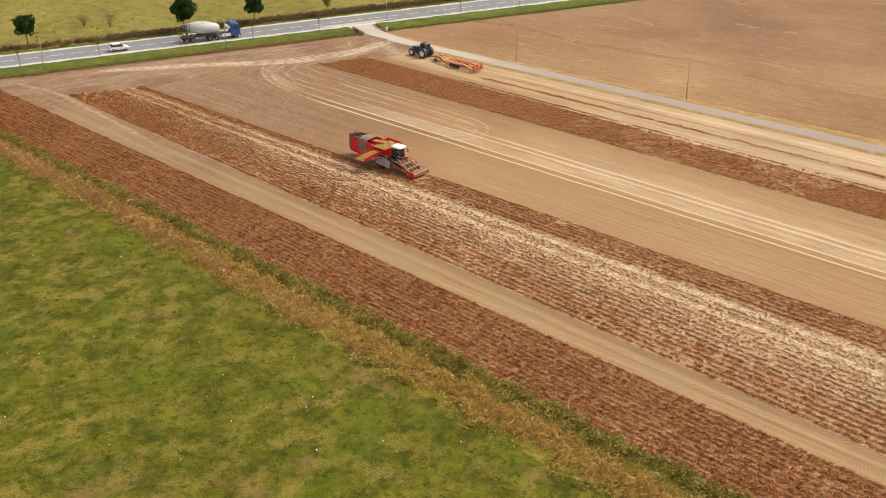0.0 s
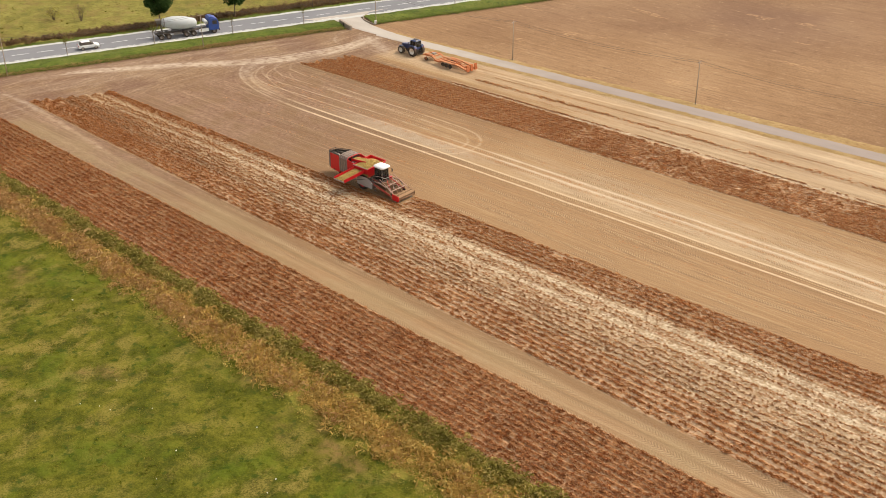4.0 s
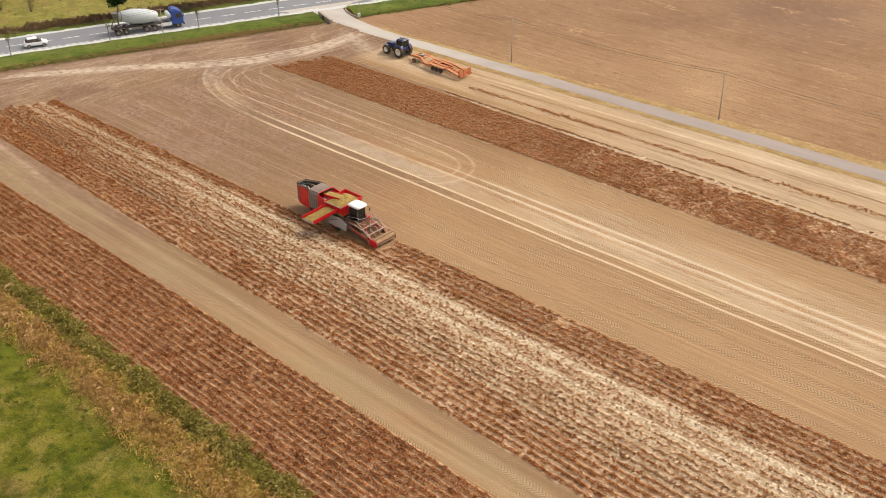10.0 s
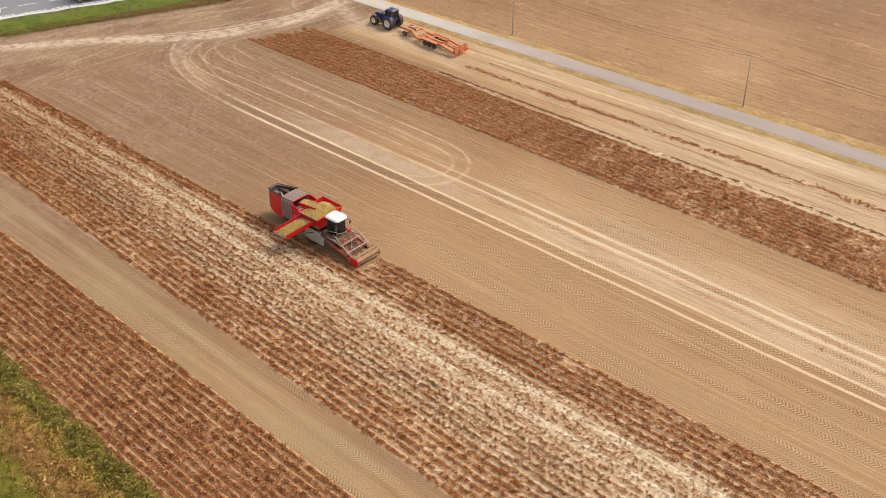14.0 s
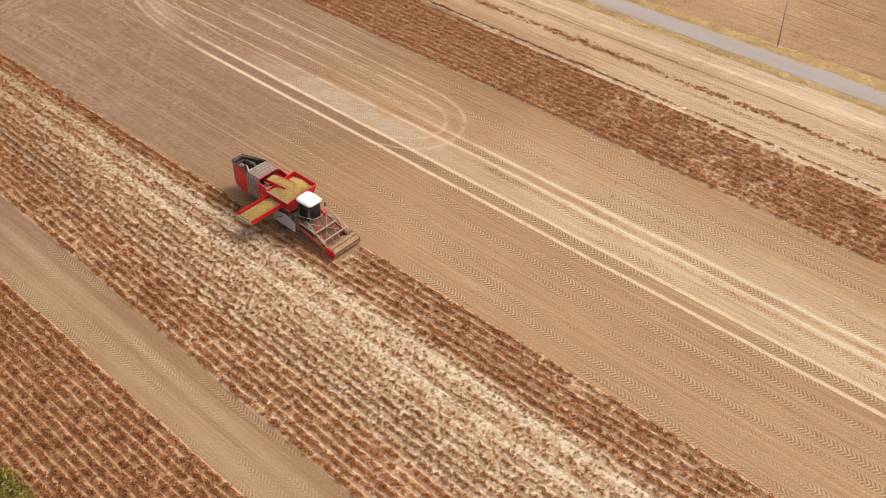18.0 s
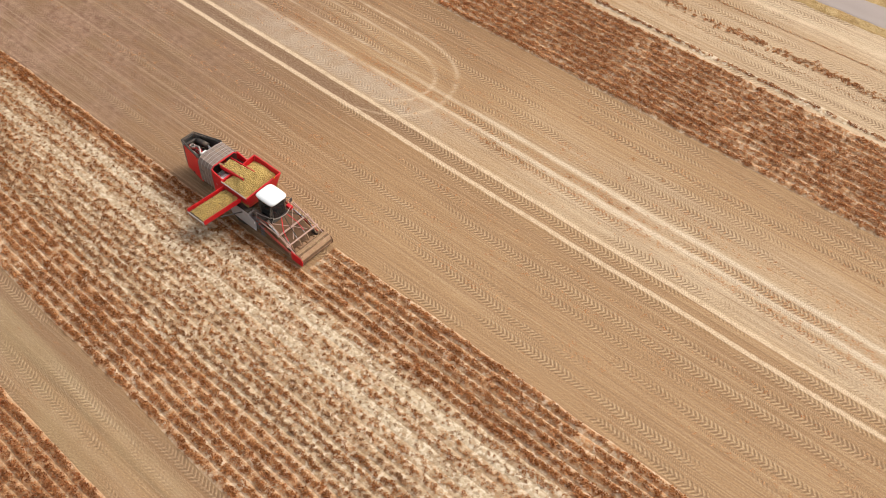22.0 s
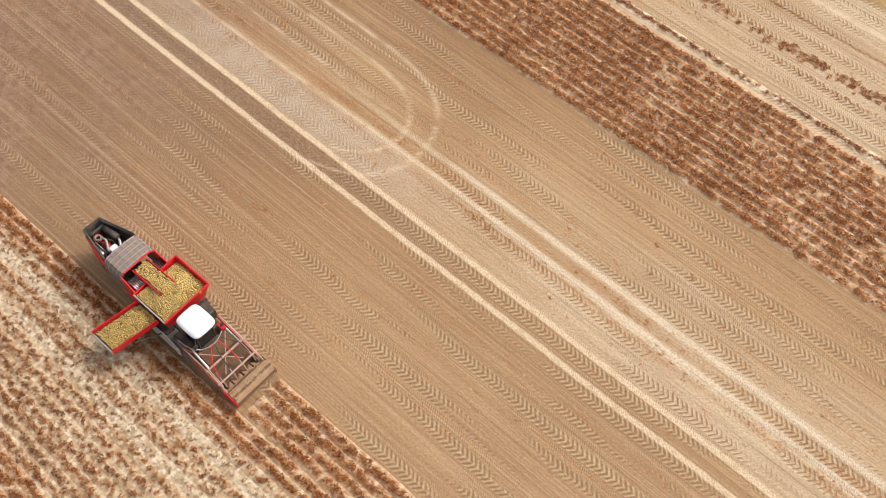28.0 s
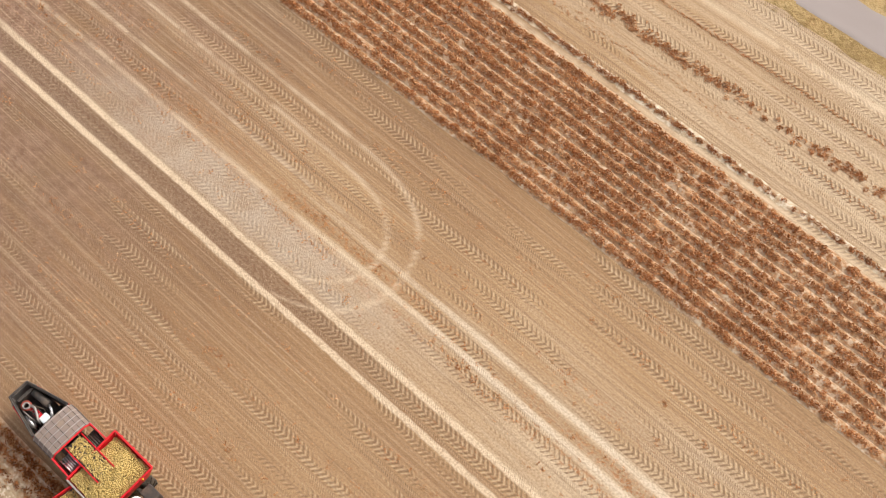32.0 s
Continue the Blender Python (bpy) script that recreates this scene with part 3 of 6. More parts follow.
def rod(p, q, r, seg=8, r2=None, bm=None):
    """A round bar from p to q."""
    b = bm if bm is not None else bmesh.new()
    d = Vector(q) - Vector(p)
    m = Matrix.Translation((Vector(p) + Vector(q)) / 2) @ d.to_track_quat("Z", "Y").to_matrix().to_4x4()
    bmesh.ops.create_cone(b, cap_ends=True, segments=seg, radius1=r, radius2=r if r2 is None else r2, depth=d.length, matrix=m)
    return b


def beam(p, q, w, h, bm=None, bevel=0.0):
    """A square beam from p to q."""
    d = Vector(q) - Vector(p)
    m = Matrix.Translation((Vector(p) + Vector(q)) / 2) @ d.to_track_quat("X", "Z").to_matrix().to_4x4()
    b = bmesh.new()
    bmesh.ops.create_cube(b, size=1.0, matrix=m @ Matrix.Diagonal((d.length, w, h, 1)))
    if bevel:
        bmesh.ops.bevel(b, geom=b.edges[:], offset=bevel, segments=1, affect="EDGES")
    if bm is None:
        return b
    join(bm, b)
    return bm


def slab(points, t, axis="y", bevel=0.0, bm=None):
    """A plate: a polygon in the plane across the axis, points given in full, of thickness t along it."""
    b = bmesh.new()
    k = "xyz".index(axis)
    vs = []
    for s in (-0.5, 0.5):
        row = []
        for p in points:
            v = Vector(p)
            v[k] += s * t
            row.append(b.verts.new(v))
        vs.append(row)
    n = len(points)
    b.faces.new(vs[0])
    b.faces.new(vs[1][::-1])
    for i in range(n):
        b.faces.new((vs[0][i], vs[1][i], vs[1][(i + 1) % n], vs[0][(i + 1) % n]))
    if bevel:
        bmesh.ops.recalc_face_normals(b, faces=b.faces)
        bmesh.ops.bevel(b, geom=b.edges[:], offset=bevel, segments=2, affect="EDGES", profile=0.5)
    if bm is None:
        return b
    join(bm, b)
    return bm


def hull(low, high, bevel=0.0):
    """A solid between two rings of the same number of points."""
    b = bmesh.new()
    a = [b.verts.new(p) for p in low]
    c = [b.verts.new(p) for p in high]
    n = len(a)
    b.faces.new(a[::-1])
    b.faces.new(c)
    for i in range(n):
        b.faces.new((a[i], a[(i + 1) % n], c[(i + 1) % n], c[i]))
    if bevel:
        bmesh.ops.recalc_face_normals(b, faces=b.faces)
        bmesh.ops.bevel(b, geom=b.edges[:], offset=bevel, segments=2, affect="EDGES", profile=0.5)
    return b


def lathe(profile, seg=28, axis="y", caps=True):
    """Turns (radius, along) pairs round an axis through the origin."""
    b = bmesh.new()
    rings = []
    for r, a in profile:
        ring = []
        for i in range(seg):
            w = 2 * math.pi * i / seg
            u, v = r * math.cos(w), r * math.sin(w)
            ring.append(b.verts.new({"y": (u, a, v), "x": (a, u, v), "z": (u, v, a)}[axis]))
        rings.append(ring)
    for p, q in zip(rings, rings[1:]):
        for i in range(seg):
            b.faces.new((p[i], p[(i + 1) % seg], q[(i + 1) % seg], q[i]))
    if caps:
        b.faces.new(rings[0])
        b.faces.new(rings[-1][::-1])
    return b


def move(bm, x, y, z):
    bmesh.ops.translate(bm, verts=bm.verts, vec=(x, y, z))
    return bm


def line(points, r, seg=6):
    """A bent pipe, cable or hose through the points."""
    b = bmesh.new()
    rings = []
    pts = [Vector(p) for p in points]
    for i, p in enumerate(pts):
        d = (pts[min(i + 1, len(pts) - 1)] - pts[max(i - 1, 0)]).normalized()
        q = d.to_track_quat("Z", "Y")
        rings.append([b.verts.new(p + q @ Vector((r * math.cos(2 * math.pi * k / seg), r * math.sin(2 * math.pi * k / seg), 0))) for k in range(seg)])
    for a, c in zip(rings, rings[1:]):
        for k in range(seg):
            b.faces.new((a[k], a[(k + 1) % seg], c[(k + 1) % seg], c[k]))
    b.faces.new(rings[0][::-1])
    b.faces.new(rings[-1])
    return b


def wheel(parent, x, y, r, w, rim, lugs=0, side=1, hub=None):
    """A wheel on the y axis: tyre with tread bars, dished rim, hub. side: the way its face looks."""
    prof = [(r * 0.60, -w * 0.42), (r * 0.86, -w * 0.5), (r * 0.96, -w * 0.42), (r, -w * 0.25), (r, w * 0.25), (r * 0.96, w * 0.42), (r * 0.86, w * 0.5), (r * 0.60, w * 0.42)]
    b = lathe(prof + prof[:1], 32, "y", False)
    for i in range(lugs):
        a = 2 * math.pi * i / lugs
        for s in (-1, 1):
            m = Matrix.Rotation(-a - (math.pi / lugs if s > 0 else 0), 4, "Y") @ Matrix.Translation((r * 0.995, s * w * 0.22, 0)) @ Matrix.Rotation(s * 0.7, 4, "X")
            bmesh.ops.create_cube(b, size=1.0, matrix=m @ Matrix.Diagonal((r * 0.07, w * 0.5, r * 0.06, 1)))
    tyre = part("tyre", move(b, x, y, r), RUBBER, parent, "black rubber tyre with bar tread" if lugs else "")
    for p in tyre.data.polygons[:32 * 8]:
        p.use_smooth = True
    f = side * w
    b = lathe([(r * 0.62, f * 0.40), (r * 0.60, f * 0.44), (r * 0.54, f * 0.36), (r * 0.40, f * 0.18), (r * 0.22, f * 0.16), (r * 0.20, f * 0.27), (r * 0.05, f * 0.29)], 24)
    part("rim", move(b, x, y, r), rim, tyre, hub or "dished steel rim", True)
    return tyre


def many(name, spots, forms, material, parent=None, label=""):
    """Joins small copies of the given forms (verts, triangles) at the spots: x, y, z, size, turn, flat. One mesh."""
    rng = np.random.default_rng(len(spots) * 7 + 3)
    pick = rng.integers(0, len(forms), len(spots))
    vs, fs, tone, n = [], [], [], 0
    shade = np.clip(0.5 + 0.42 * wave(spots[:, 0], spots[:, 1], 6.5, 3) + 0.36 * (rng.random(len(spots)) - 0.5) * 2, 0, 1)
    for k, (fv, ff) in enumerate(forms):
        s = spots[pick == k]
        if not len(s):
            continue
        c, d = np.cos(s[:, 4])[:, None], np.sin(s[:, 4])[:, None]
        x, y, z = fv[None, :, 0], fv[None, :, 1], fv[None, :, 2]
        size = s[:, 3][:, None]
        p = np.stack([s[:, 0][:, None] + size * (x * c - y * d), s[:, 1][:, None] + size * (x * d + y * c), s[:, 2][:, None] + size * z * s[:, 5][:, None]], 2)
        vs.append(p.reshape(-1, 3))
        fs.append((ff[None] + (n + np.arange(len(s)) * len(fv))[:, None, None]).reshape(-1, 3))
        tone.append(np.repeat(shade[pick == k], len(fv)))
        n += len(s) * len(fv)
    return raw(name, np.concatenate(vs), np.concatenate(fs), material, parent, label, np.concatenate(tone))


def raw(name, v, f, material, parent=None, label="", tone=None):
    me = bpy.data.meshes.new(name)
    k = f.shape[1]
    me.vertices.add(len(v))
    me.vertices.foreach_set("co", np.ascontiguousarray(v, dtype=np.float32).ravel())
    me.loops.add(f.size)
    me.loops.foreach_set("vertex_index", np.ascontiguousarray(f, dtype=np.int32).ravel())
    me.polygons.add(len(f))
    me.polygons.foreach_set("loop_start", np.arange(0, f.size, k, dtype=np.int32))
    me.update(calc_edges=True)
    me.materials.append(material)
    if k == 3:
        me.attributes.new("clump", "FLOAT", "POINT").data.foreach_set("value", (np.full(len(v), 0.5) if tone is None else tone).astype(np.float32))
    ob = new(name, me)
    if parent is not None:
        ob.parent = parent
    if label:
        ob["label"] = label
    return ob


def fuzz(seed, count, reach, height, width, lo=0.28, hi=0.6):
    """A low tangle of thin dry stalks and curled leaves, one sliver each, about one metre across before scaling."""
    rng = np.random.default_rng(seed)
    a, r = rng.uniform(0, 2 * math.pi, count), reach * np.sqrt(rng.uniform(0, 1, count))
    c = np.stack([r * np.cos(a), r * np.sin(a), height * rng.uniform(0.15, 0.85, count) * (1.15 - r / reach * 0.7)], 1)
    d = rng.normal(size=(count, 3)) * np.array([1, 1, 0.55])
    d /= np.linalg.norm(d, axis=1)[:, None]
    e = np.cross(d, rng.normal(size=(count, 3)))
    e /= np.linalg.norm(e, axis=1)[:, None]
    d *= (reach * rng.uniform(lo, hi, count))[:, None]
    e *= (width * rng.uniform(0.6, 1.5, count))[:, None]
    v = np.stack([c - d, c + d, c + e], 1).reshape(-1, 3)
    v[:, 2] = np.maximum(v[:, 2], -0.05)
    return v, np.arange(count * 3).reshape(-1, 3)


def wave(x, y, k, seed=0.0):
    """A smooth wavy field of about -1 to 1."""
    return (np.sin(x * k + 1.3 * seed + 1.7 * np.sin(y * k * 0.8 + seed)) + np.sin(y * k * 1.31 + 2.1 * seed + 1.3 * np.sin(x * k * 0.63))
            + 0.6 * np.sin((x + y) * k * 1.9 + seed * 0.7)) / 2.6


def strip(name, x0, x1, low, high, nx, ny, z, material, ragged=0.0, parent=None):
    """Ground between two edges low(x) and high(x), as a grid with heights z(x, y)."""
    x = np.linspace(x0, x1, nx)
    lo, hi = low(x), high(x)
    if ragged:
        lo = lo + ragged * (wave(x, lo * 0, 1.1, 1) + wave(x, lo * 0, 3.7, 2) * 0.6)
        hi = hi + ragged * (wave(x, hi * 0, 1.2, 3) + wave(x, hi * 0, 3.1, 4) * 0.6)
    t = np.linspace(0, 1, ny)[None]
    X = np.repeat(x[:, None], ny, 1)
    Y = lo[:, None] + (hi - lo)[:, None] * t
    return sheet(name, X, Y, z(X, Y), material, parent)


def sheet(name, X, Y, Z, material, parent=None):
    nx, ny = X.shape
    i = np.arange(nx * ny).reshape(nx, ny)
    f = np.stack([i[:-1, :-1], i[1:, :-1], i[1:, 1:], i[:-1, 1:]], 2).reshape(-1, 4)
    ob = raw(name, np.stack([X, Y, Z + 0 * X], 2).reshape(-1, 3), f, material, parent)
    ob.data.polygons.foreach_set("use_smooth", [True] * len(f))
    return ob


# the main road runs along s, with n across it
ALONG, ACROSS = Vector((0.391, 0.920)), Vector((0.920, -0.391))


def road_xy(s, n):
    return s * 0.391 + n * 0.920, s * 0.920 - n * 0.391


def road_sheet(name, s0, s1, n0, n1, ns, nn, z, material, ragged=0.0):
    s = np.linspace(s0, s1, ns)
    a = n0 + ragged * (wave(s, s * 0, 0.9, 5) + 0.6 * wave(s, s * 0, 3.3, 6))
    b = n1 + ragged * (wave(s, s * 0, 0.8, 7) + 0.6 * wave(s, s * 0, 2.9, 8))
    t = np.linspace(0, 1, nn)[None]
    S = np.repeat(s[:, None], nn, 1)
    N = a[:, None] + (b - a)[:, None] * t
    X, Y = road_xy(S, N)
    return sheet(name, X, Y, z(S, N), material)


def ground_z(x, y):
    return 0.025 * wave(x, y, 0.35, 2) + 0.012 * wave(x, y, 1.6, 5)


def smooth_line(points, step=0.6):
    """Points at even steps along a rounded line."""
    p = np.array(points, float)
    d = np.r_[0, np.cumsum(np.hypot(*np.diff(p, axis=0).T))]
    q = np.arange(0, d[-1], step)
    x, y = np.interp(q, d, p[:, 0]), np.interp(q, d, p[:, 1])
    if len(q) > 20:
        k = np.ones(7) / 7
        x = np.convolve(np.pad(x, 3, "edge"), k, "valid")
        y = np.convolve(np.pad(y, 3, "edge"), k, "valid")
    return x, y


def wear_on(X, Y, tracks):
    """How far each ground point is worn by the wheel tracks: (points, width, strength)."""
    out = np.zeros(X.shape)
    for points, width, strength in tracks:
        x, y = smooth_line(points, 1.2)
        near = np.full(X.shape, 9.0)
        lo_x, hi_x, lo_y, hi_y = x.min() - 2, x.max() + 2, y.min() - 2, y.max() + 2
        k = np.where((X > lo_x) & (X < hi_x) & (Y > lo_y) & (Y < hi_y))
        px, py = X[k], Y[k]
        best = np.full(px.shape, 9.0)
        for a in range(len(x) - 1):
            s = np.where((np.abs(px - x[a]) < 2.6) & (np.abs(py - y[a]) < 2.6))[0]
            ux, uy = x[a + 1] - x[a], y[a + 1] - y[a]
            t = np.clip(((px[s] - x[a]) * ux + (py[s] - y[a]) * uy) / (ux * ux + uy * uy + 1e-9), 0, 1)
            fade = 1.0 + 8.0 * max(0.0, 0.12 - min(a, len(x) - 2 - a) / len(x))
            best[s] = np.minimum(best[s], np.hypot(px[s] - x[a] - t * ux, py[s] - y[a] - t * uy) * fade)
        near[k] = best
        out = np.maximum(out, strength * np.exp(-(near / (width * 0.5)) ** 2 * 1.4))
    return out

# ---- ground, fields and roads ----
def flat(v):
    return lambda a, b: a * 0 + v


def structure(ob, label="", category=""):
    return tagged(ob, label, category, kind="structure")


g = np.r_[-2500, -900, -400, np.linspace(-250, 250, 41), 400, 900, 2500]
GX, GY = np.meshgrid(g, g, indexing="ij")
structure(sheet("ground", GX, GY, -0.25 + 0.05 * wave(GX, GY, 0.05), FAR_GRASS))


def meadow_top(x):
    return -53.2 - 0.055 * x


def block_low(x):
    return -47.5 - 0.035 * x


def lane_low(x):
    return 35.5 + 0.046 * x + 0 * x


def lane_high(x):
    return 38.3 + 0.047 * x + 0 * x


def verge_high(x):
    return 39.95 + 0.066 * x + 0 * x


structure(strip("meadow", -140, 130, lambda x: x * 0 - 175, meadow_top, 200, 110, lambda x, y: 0.03 + 0.06 * wave(x, y, 0.5, 3) + 0.04 * wave(x, y, 1.4, 6), MEADOW, 0.5))
structure(strip("rough_strip", -120, 130, lambda x: meadow_top(x) - 0.9, lambda x: block_low(x) + 0.15, 420, 24, lambda x, y: 0.02 + (0.08 + 0.07 * wave(x, y, 0.9, 4) + 0.10 * np.clip(wave(x, y, 2.6, 7), -0.4, 1)) * np.clip((y - meadow_top(x) + 0.4) * (block_low(x) - y) / 3.0, 0, 1), ROUGH, 0.2))
# wheel tracks worn pale into the field: the headland sweep, the turning loop, lines along the rows
TRACKS = [
    ([(-57.4, 6.2), (-56.4, 4.0), (-54.6, 2.3), (-52.0, 1.1), (-48.5, -0.4), (-43.9, -1.4), (-38, -1.75), (-30, -1.95), (-14, -1.95)], 0.45, 0.65),
    ([(-54.3, 9.0), (-54.2, 6.0), (-53.9, 4.6), (-51.6, 2.2), (-48.5, 0.8), (-44.8, 0.1), (-40, -0.2), (-30, -0.35), (-14, -0.35)], 0.45, 0.65),
    ([(-56.5, 5.0), (-54.4, 2.9), (-50.6, 0.9), (-46, -0.5), (-40, -1.0)], 0.35, 0.5),
    ([(-54.6, 9.0), (-53.9, 6.1), (-52.6, 3.7), (-48.7, 2.0), (-44, 2.2), (-34, 2.5), (-20, 2.6), (4, 3.1)], 0.34, 0.65),
    ([(-54.7, 8.4), (-52.5, 5.3), (-49.8, 3.9), (-44, 4.2), (-30, 4.7), (-6, 4.8)], 0.30, 0.65),
    ([(-53.5, 12.0), (-52, 8.0), (-48, 6.6), (-44, 6.7), (-40, 6.9)], 0.30, 0.45),
    ([(-51.2, 11.5), (-49.8, 9.8), (-45.4, 9.2), (-40, 9.0)], 0.28, 0.45),
]
for r, w in ((5.35, 0.30), (3.7, 0.28)):  # the turning loop
    arc = [(-8.0 + r * math.cos(a), 3.5 + r * math.sin(a)) for a in np.linspace(radians(-105), radians(90), 30)]
    TRACKS.append((arc + [(-20, 3.5 + r), (-41, 3.5 + r - 0.1)], w + 0.04, 0.65))
trng = np.random.default_rng(12)
# broad pale way from the junction round the corner, with single wheelings on it
TRACKS.append(([(-50.6, 33), (-50.3, 27), (-50.9, 21.5), (-52.3, 16.7), (-54.3, 12.2), (-57.0, 8.1), (-59.8, 4.4), (-63.3, 1.6), (-70, -7), (-77, -17)], 3.4, 0.62))
TRACKS.append(([(-56.6, 8.5), (-55.0, 4.6), (-52.0, 2.6), (-47.0, 0.9), (-40, 0.0)], 2.6, 0.34))
TRACKS.append(([(-53, 32), (-47.5, 28.6), (-40, 27.4), (-28, 27.6)], 3.0, 0.48))
for k in range(6):  # headland tracks from the junction
    o = 1.5 - 0.62 * k + trng.uniform(-0.15, 0.15)
    TRACKS.append(([(-52.0 + o * 0.3, 32), (-51.0 + o * 0.6, 27), (-51.4 + o * 0.8, 22), (-52.7 + o, 17.7), (-54.5 + o, 13.0), (-57.0 + o, 8.8), (-59.9 + o, 4.9), (-64.4 + o * 0.6, 0.6), (-71 + o * 0.4, -8), (-78, -18 - o)], 0.55, trng.uniform(0.6, 0.9)))
for k in range(11):
    n, f, q = trng.uniform(-66, -57), trng.uniform(0.05, 0.12), trng.uniform(0.12, 0.40)
    TRACKS.append(([road_xy(s, n + 1.0 * math.sin(s * f + k)) for s in range(-70, 9 - int(trng.uniform(0, 20)), 4)], trng.uniform(0.9, 1.9), q * 0.5))
TRACKS.append(([(-84, -31), (-72, -28.6), (-60, -29.8), (-40, -32.0)], 1.2, 0.4))
for x0, q in ((-53.0, 0.40), (-48.6, 0.35), (-45.4, 0.35)):
    TRACKS.append(([(x0 + 5.0 * math.cos(a), 31.5 + 6.5 * math.sin(a)) for a in np.linspace(radians(150), radians(275), 14)], 0.6, q * 0.9))
for k in range(3):
    y = 26.0 + 2.6 * k
    TRACKS.append(([(-56, 33 - k * 0.3), (-50, 27 + k), (-44, y), (-30, y + 0.1)], 0.9, trng.uniform(0.12, 0.25)))
for y, k, w, q in ((24.4, 0.04, 0.35, 0.35), (28.4, 0.035, 0.3, 0.3), (29.1, 0.04, 0.3, 0.4), (31.0, 0.045, 0.3, 0.3), (31.85, 0.05, 0.65, 0.85), (32.9, 0.05, 0.3, 0.35), (33.6, 0.055, 0.3, 0.4)):
    TRACKS.append(([(x, y + k * x + 0.12 * math.sin(x * 0.05 + y)) for x in range(-44, 112, 6)], w, q))
TRACKS.append(([(x, 22.42 + 0.012 * x) for x in range(-18, 80, 6)], 0.5, 0.9))
for y, q in ((-36.0, 0.14), (-33.95, 0.16)):
    TRACKS.append(([(x, y - 0.045 * x) for x in range(-78, 112, 6)], 0.8, q))


def head_x(y):
    """Where the field meets the verge of the main road."""
    return (-67.4 + 0.391 * y) / 0.920


def block_depth(x, y):
    """The crop blocks lie a little lower than the bare land, below their ridges."""
    out = 0 * x
    for lo, ls, hi, hs, x0, x1 in ((-47.4, -0.035, -37.4, -0.036, -84, 96), (-31.8, -0.050, -16.9, 0.0, -70, 88), (-16.6, 0.0, -13.8, 0.0, 2.0, 84), (13.3, 0.012, 22.2, 0.012, -50, 76)):
        inside = np.minimum(y - (lo + ls * x), hi + hs * x - y)
        inside = np.minimum(inside, np.minimum(x - x0, x1 - x))
        out = np.maximum(out, np.clip(inside / 0.5, 0, 1))
    return 0.07 * out


# one sheet for the whole potato field, from the road verge eastwards and from the rough strip to the farm road
fv = np.r_[np.linspace(-58, -14.2, 150), np.linspace(-14, 13, 190), np.linspace(13.3, 39, 90)][None]
fu = np.r_[np.linspace(0, 0.36, 280), np.linspace(0.362, 0.8, 185), np.linspace(0.81, 1, 24)][:, None]
FY = fv + 0 * fu
fx0 = head_x(FY) + 0.35 * wave(FY, FY * 0, 0.9, 2)
FX = fx0 + (130 - fx0) * fu
FY = np.minimum(np.maximum(FY, block_low(FX) + 0.25 * wave(FX, FX * 0, 1.3, 4)), np.maximum(lane_low(FX) + 0.5, np.where(FX < -44, 36.0, 0)))
WEAR = wear_on(FX, FY, TRACKS)
edge = -53.5 + 0.33 * FY + 2.5 * wave(FX, FY, 0.2, 3)
HEADNESS = np.clip((edge - FX) / 9.0 + 0.5, 0, 1)
SWEEP = [(-51, 60), (-51.2, 25), (-53, 17), (-55, 10.5), (-55.2, 6), (-53.4, 3), (-50, 1), (-45, -0.4), (-38, -1.1), (140, -1.15)]


def sweep_side(X, Y):
    """Distance from the line that machines follow round the corner of the field; positive inside the turn."""
    x, y = smooth_line(SWEEP, 1.5)
    x, y = np.r_[x, 140], np.r_[y, -1.15]
    best, sign = np.full(X.shape, 1e9), np.ones(X.shape)
    for a in range(len(x) - 1):
        ux, uy = x[a + 1] - x[a], y[a + 1] - y[a]
        t = np.clip(((X - x[a]) * ux + (Y - y[a]) * uy) / (ux * ux + uy * uy + 1e-9), 0, 1)
        d = np.hypot(X - x[a] - t * ux, Y - y[a] - t * uy)
        k = d < best
        best[k] = d[k]
        sign[k] = np.sign(ux * (Y - y[a]) - uy * (X - x[a]))[k]
    return best * sign


SIDE = sweep_side(FX, FY)
TURNING = np.clip((-26 - FX) / 16, 0, 1) * np.clip((SIDE + 7) / 7, 0.0, 1) * np.clip((15 - SIDE) / 3, 0, 1) * np.where(SIDE < 4, 1.0, 0.7) * np.where(FX < -40, np.clip((9 - SIDE) / 3, 0, 1), 1.0)
TURNING = np.maximum(TURNING, 0.60 * np.clip((2 - FX) / 14, 0, 1) * np.clip((SIDE - 4) / 2, 0, 1) * np.clip((15 - SIDE) / 2, 0, 1))
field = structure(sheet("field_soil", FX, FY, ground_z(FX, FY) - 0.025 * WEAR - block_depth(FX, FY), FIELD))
for nm, val in (("wear", WEAR), ("headland", HEADNESS), ("sweep", SIDE), ("turning", TURNING)):
    att = field.data.attributes.new(nm, "FLOAT", "POINT")
    att.data.foreach_set("value", val.ravel().astype(np.float32))
structure(strip("seedbed_field", -62, 190, lambda x: verge_high(x) - 0.5, lambda x: x * 0 + 420, 160, 120, lambda x, y: 0.05 * wave(x, y, 0.3, 4) - 0.02, PLOUGH, 0.2))
# its far corner runs along the main road's verge
py = np.linspace(36, 420, 120)
PX0 = (-66.3 + 0.391 * py) / 0.920
PT = np.linspace(0, 1, 30)[None]
PX = PX0[:, None] + (np.maximum(-58 - PX0, 0.5))[:, None] * PT
PY = np.repeat(py[:, None], 30, 1)
keep = py > 40
structure(sheet("seedbed_corner", PX[keep], PY[keep], -0.03 + 0.0 * PX[keep], PLOUGH))

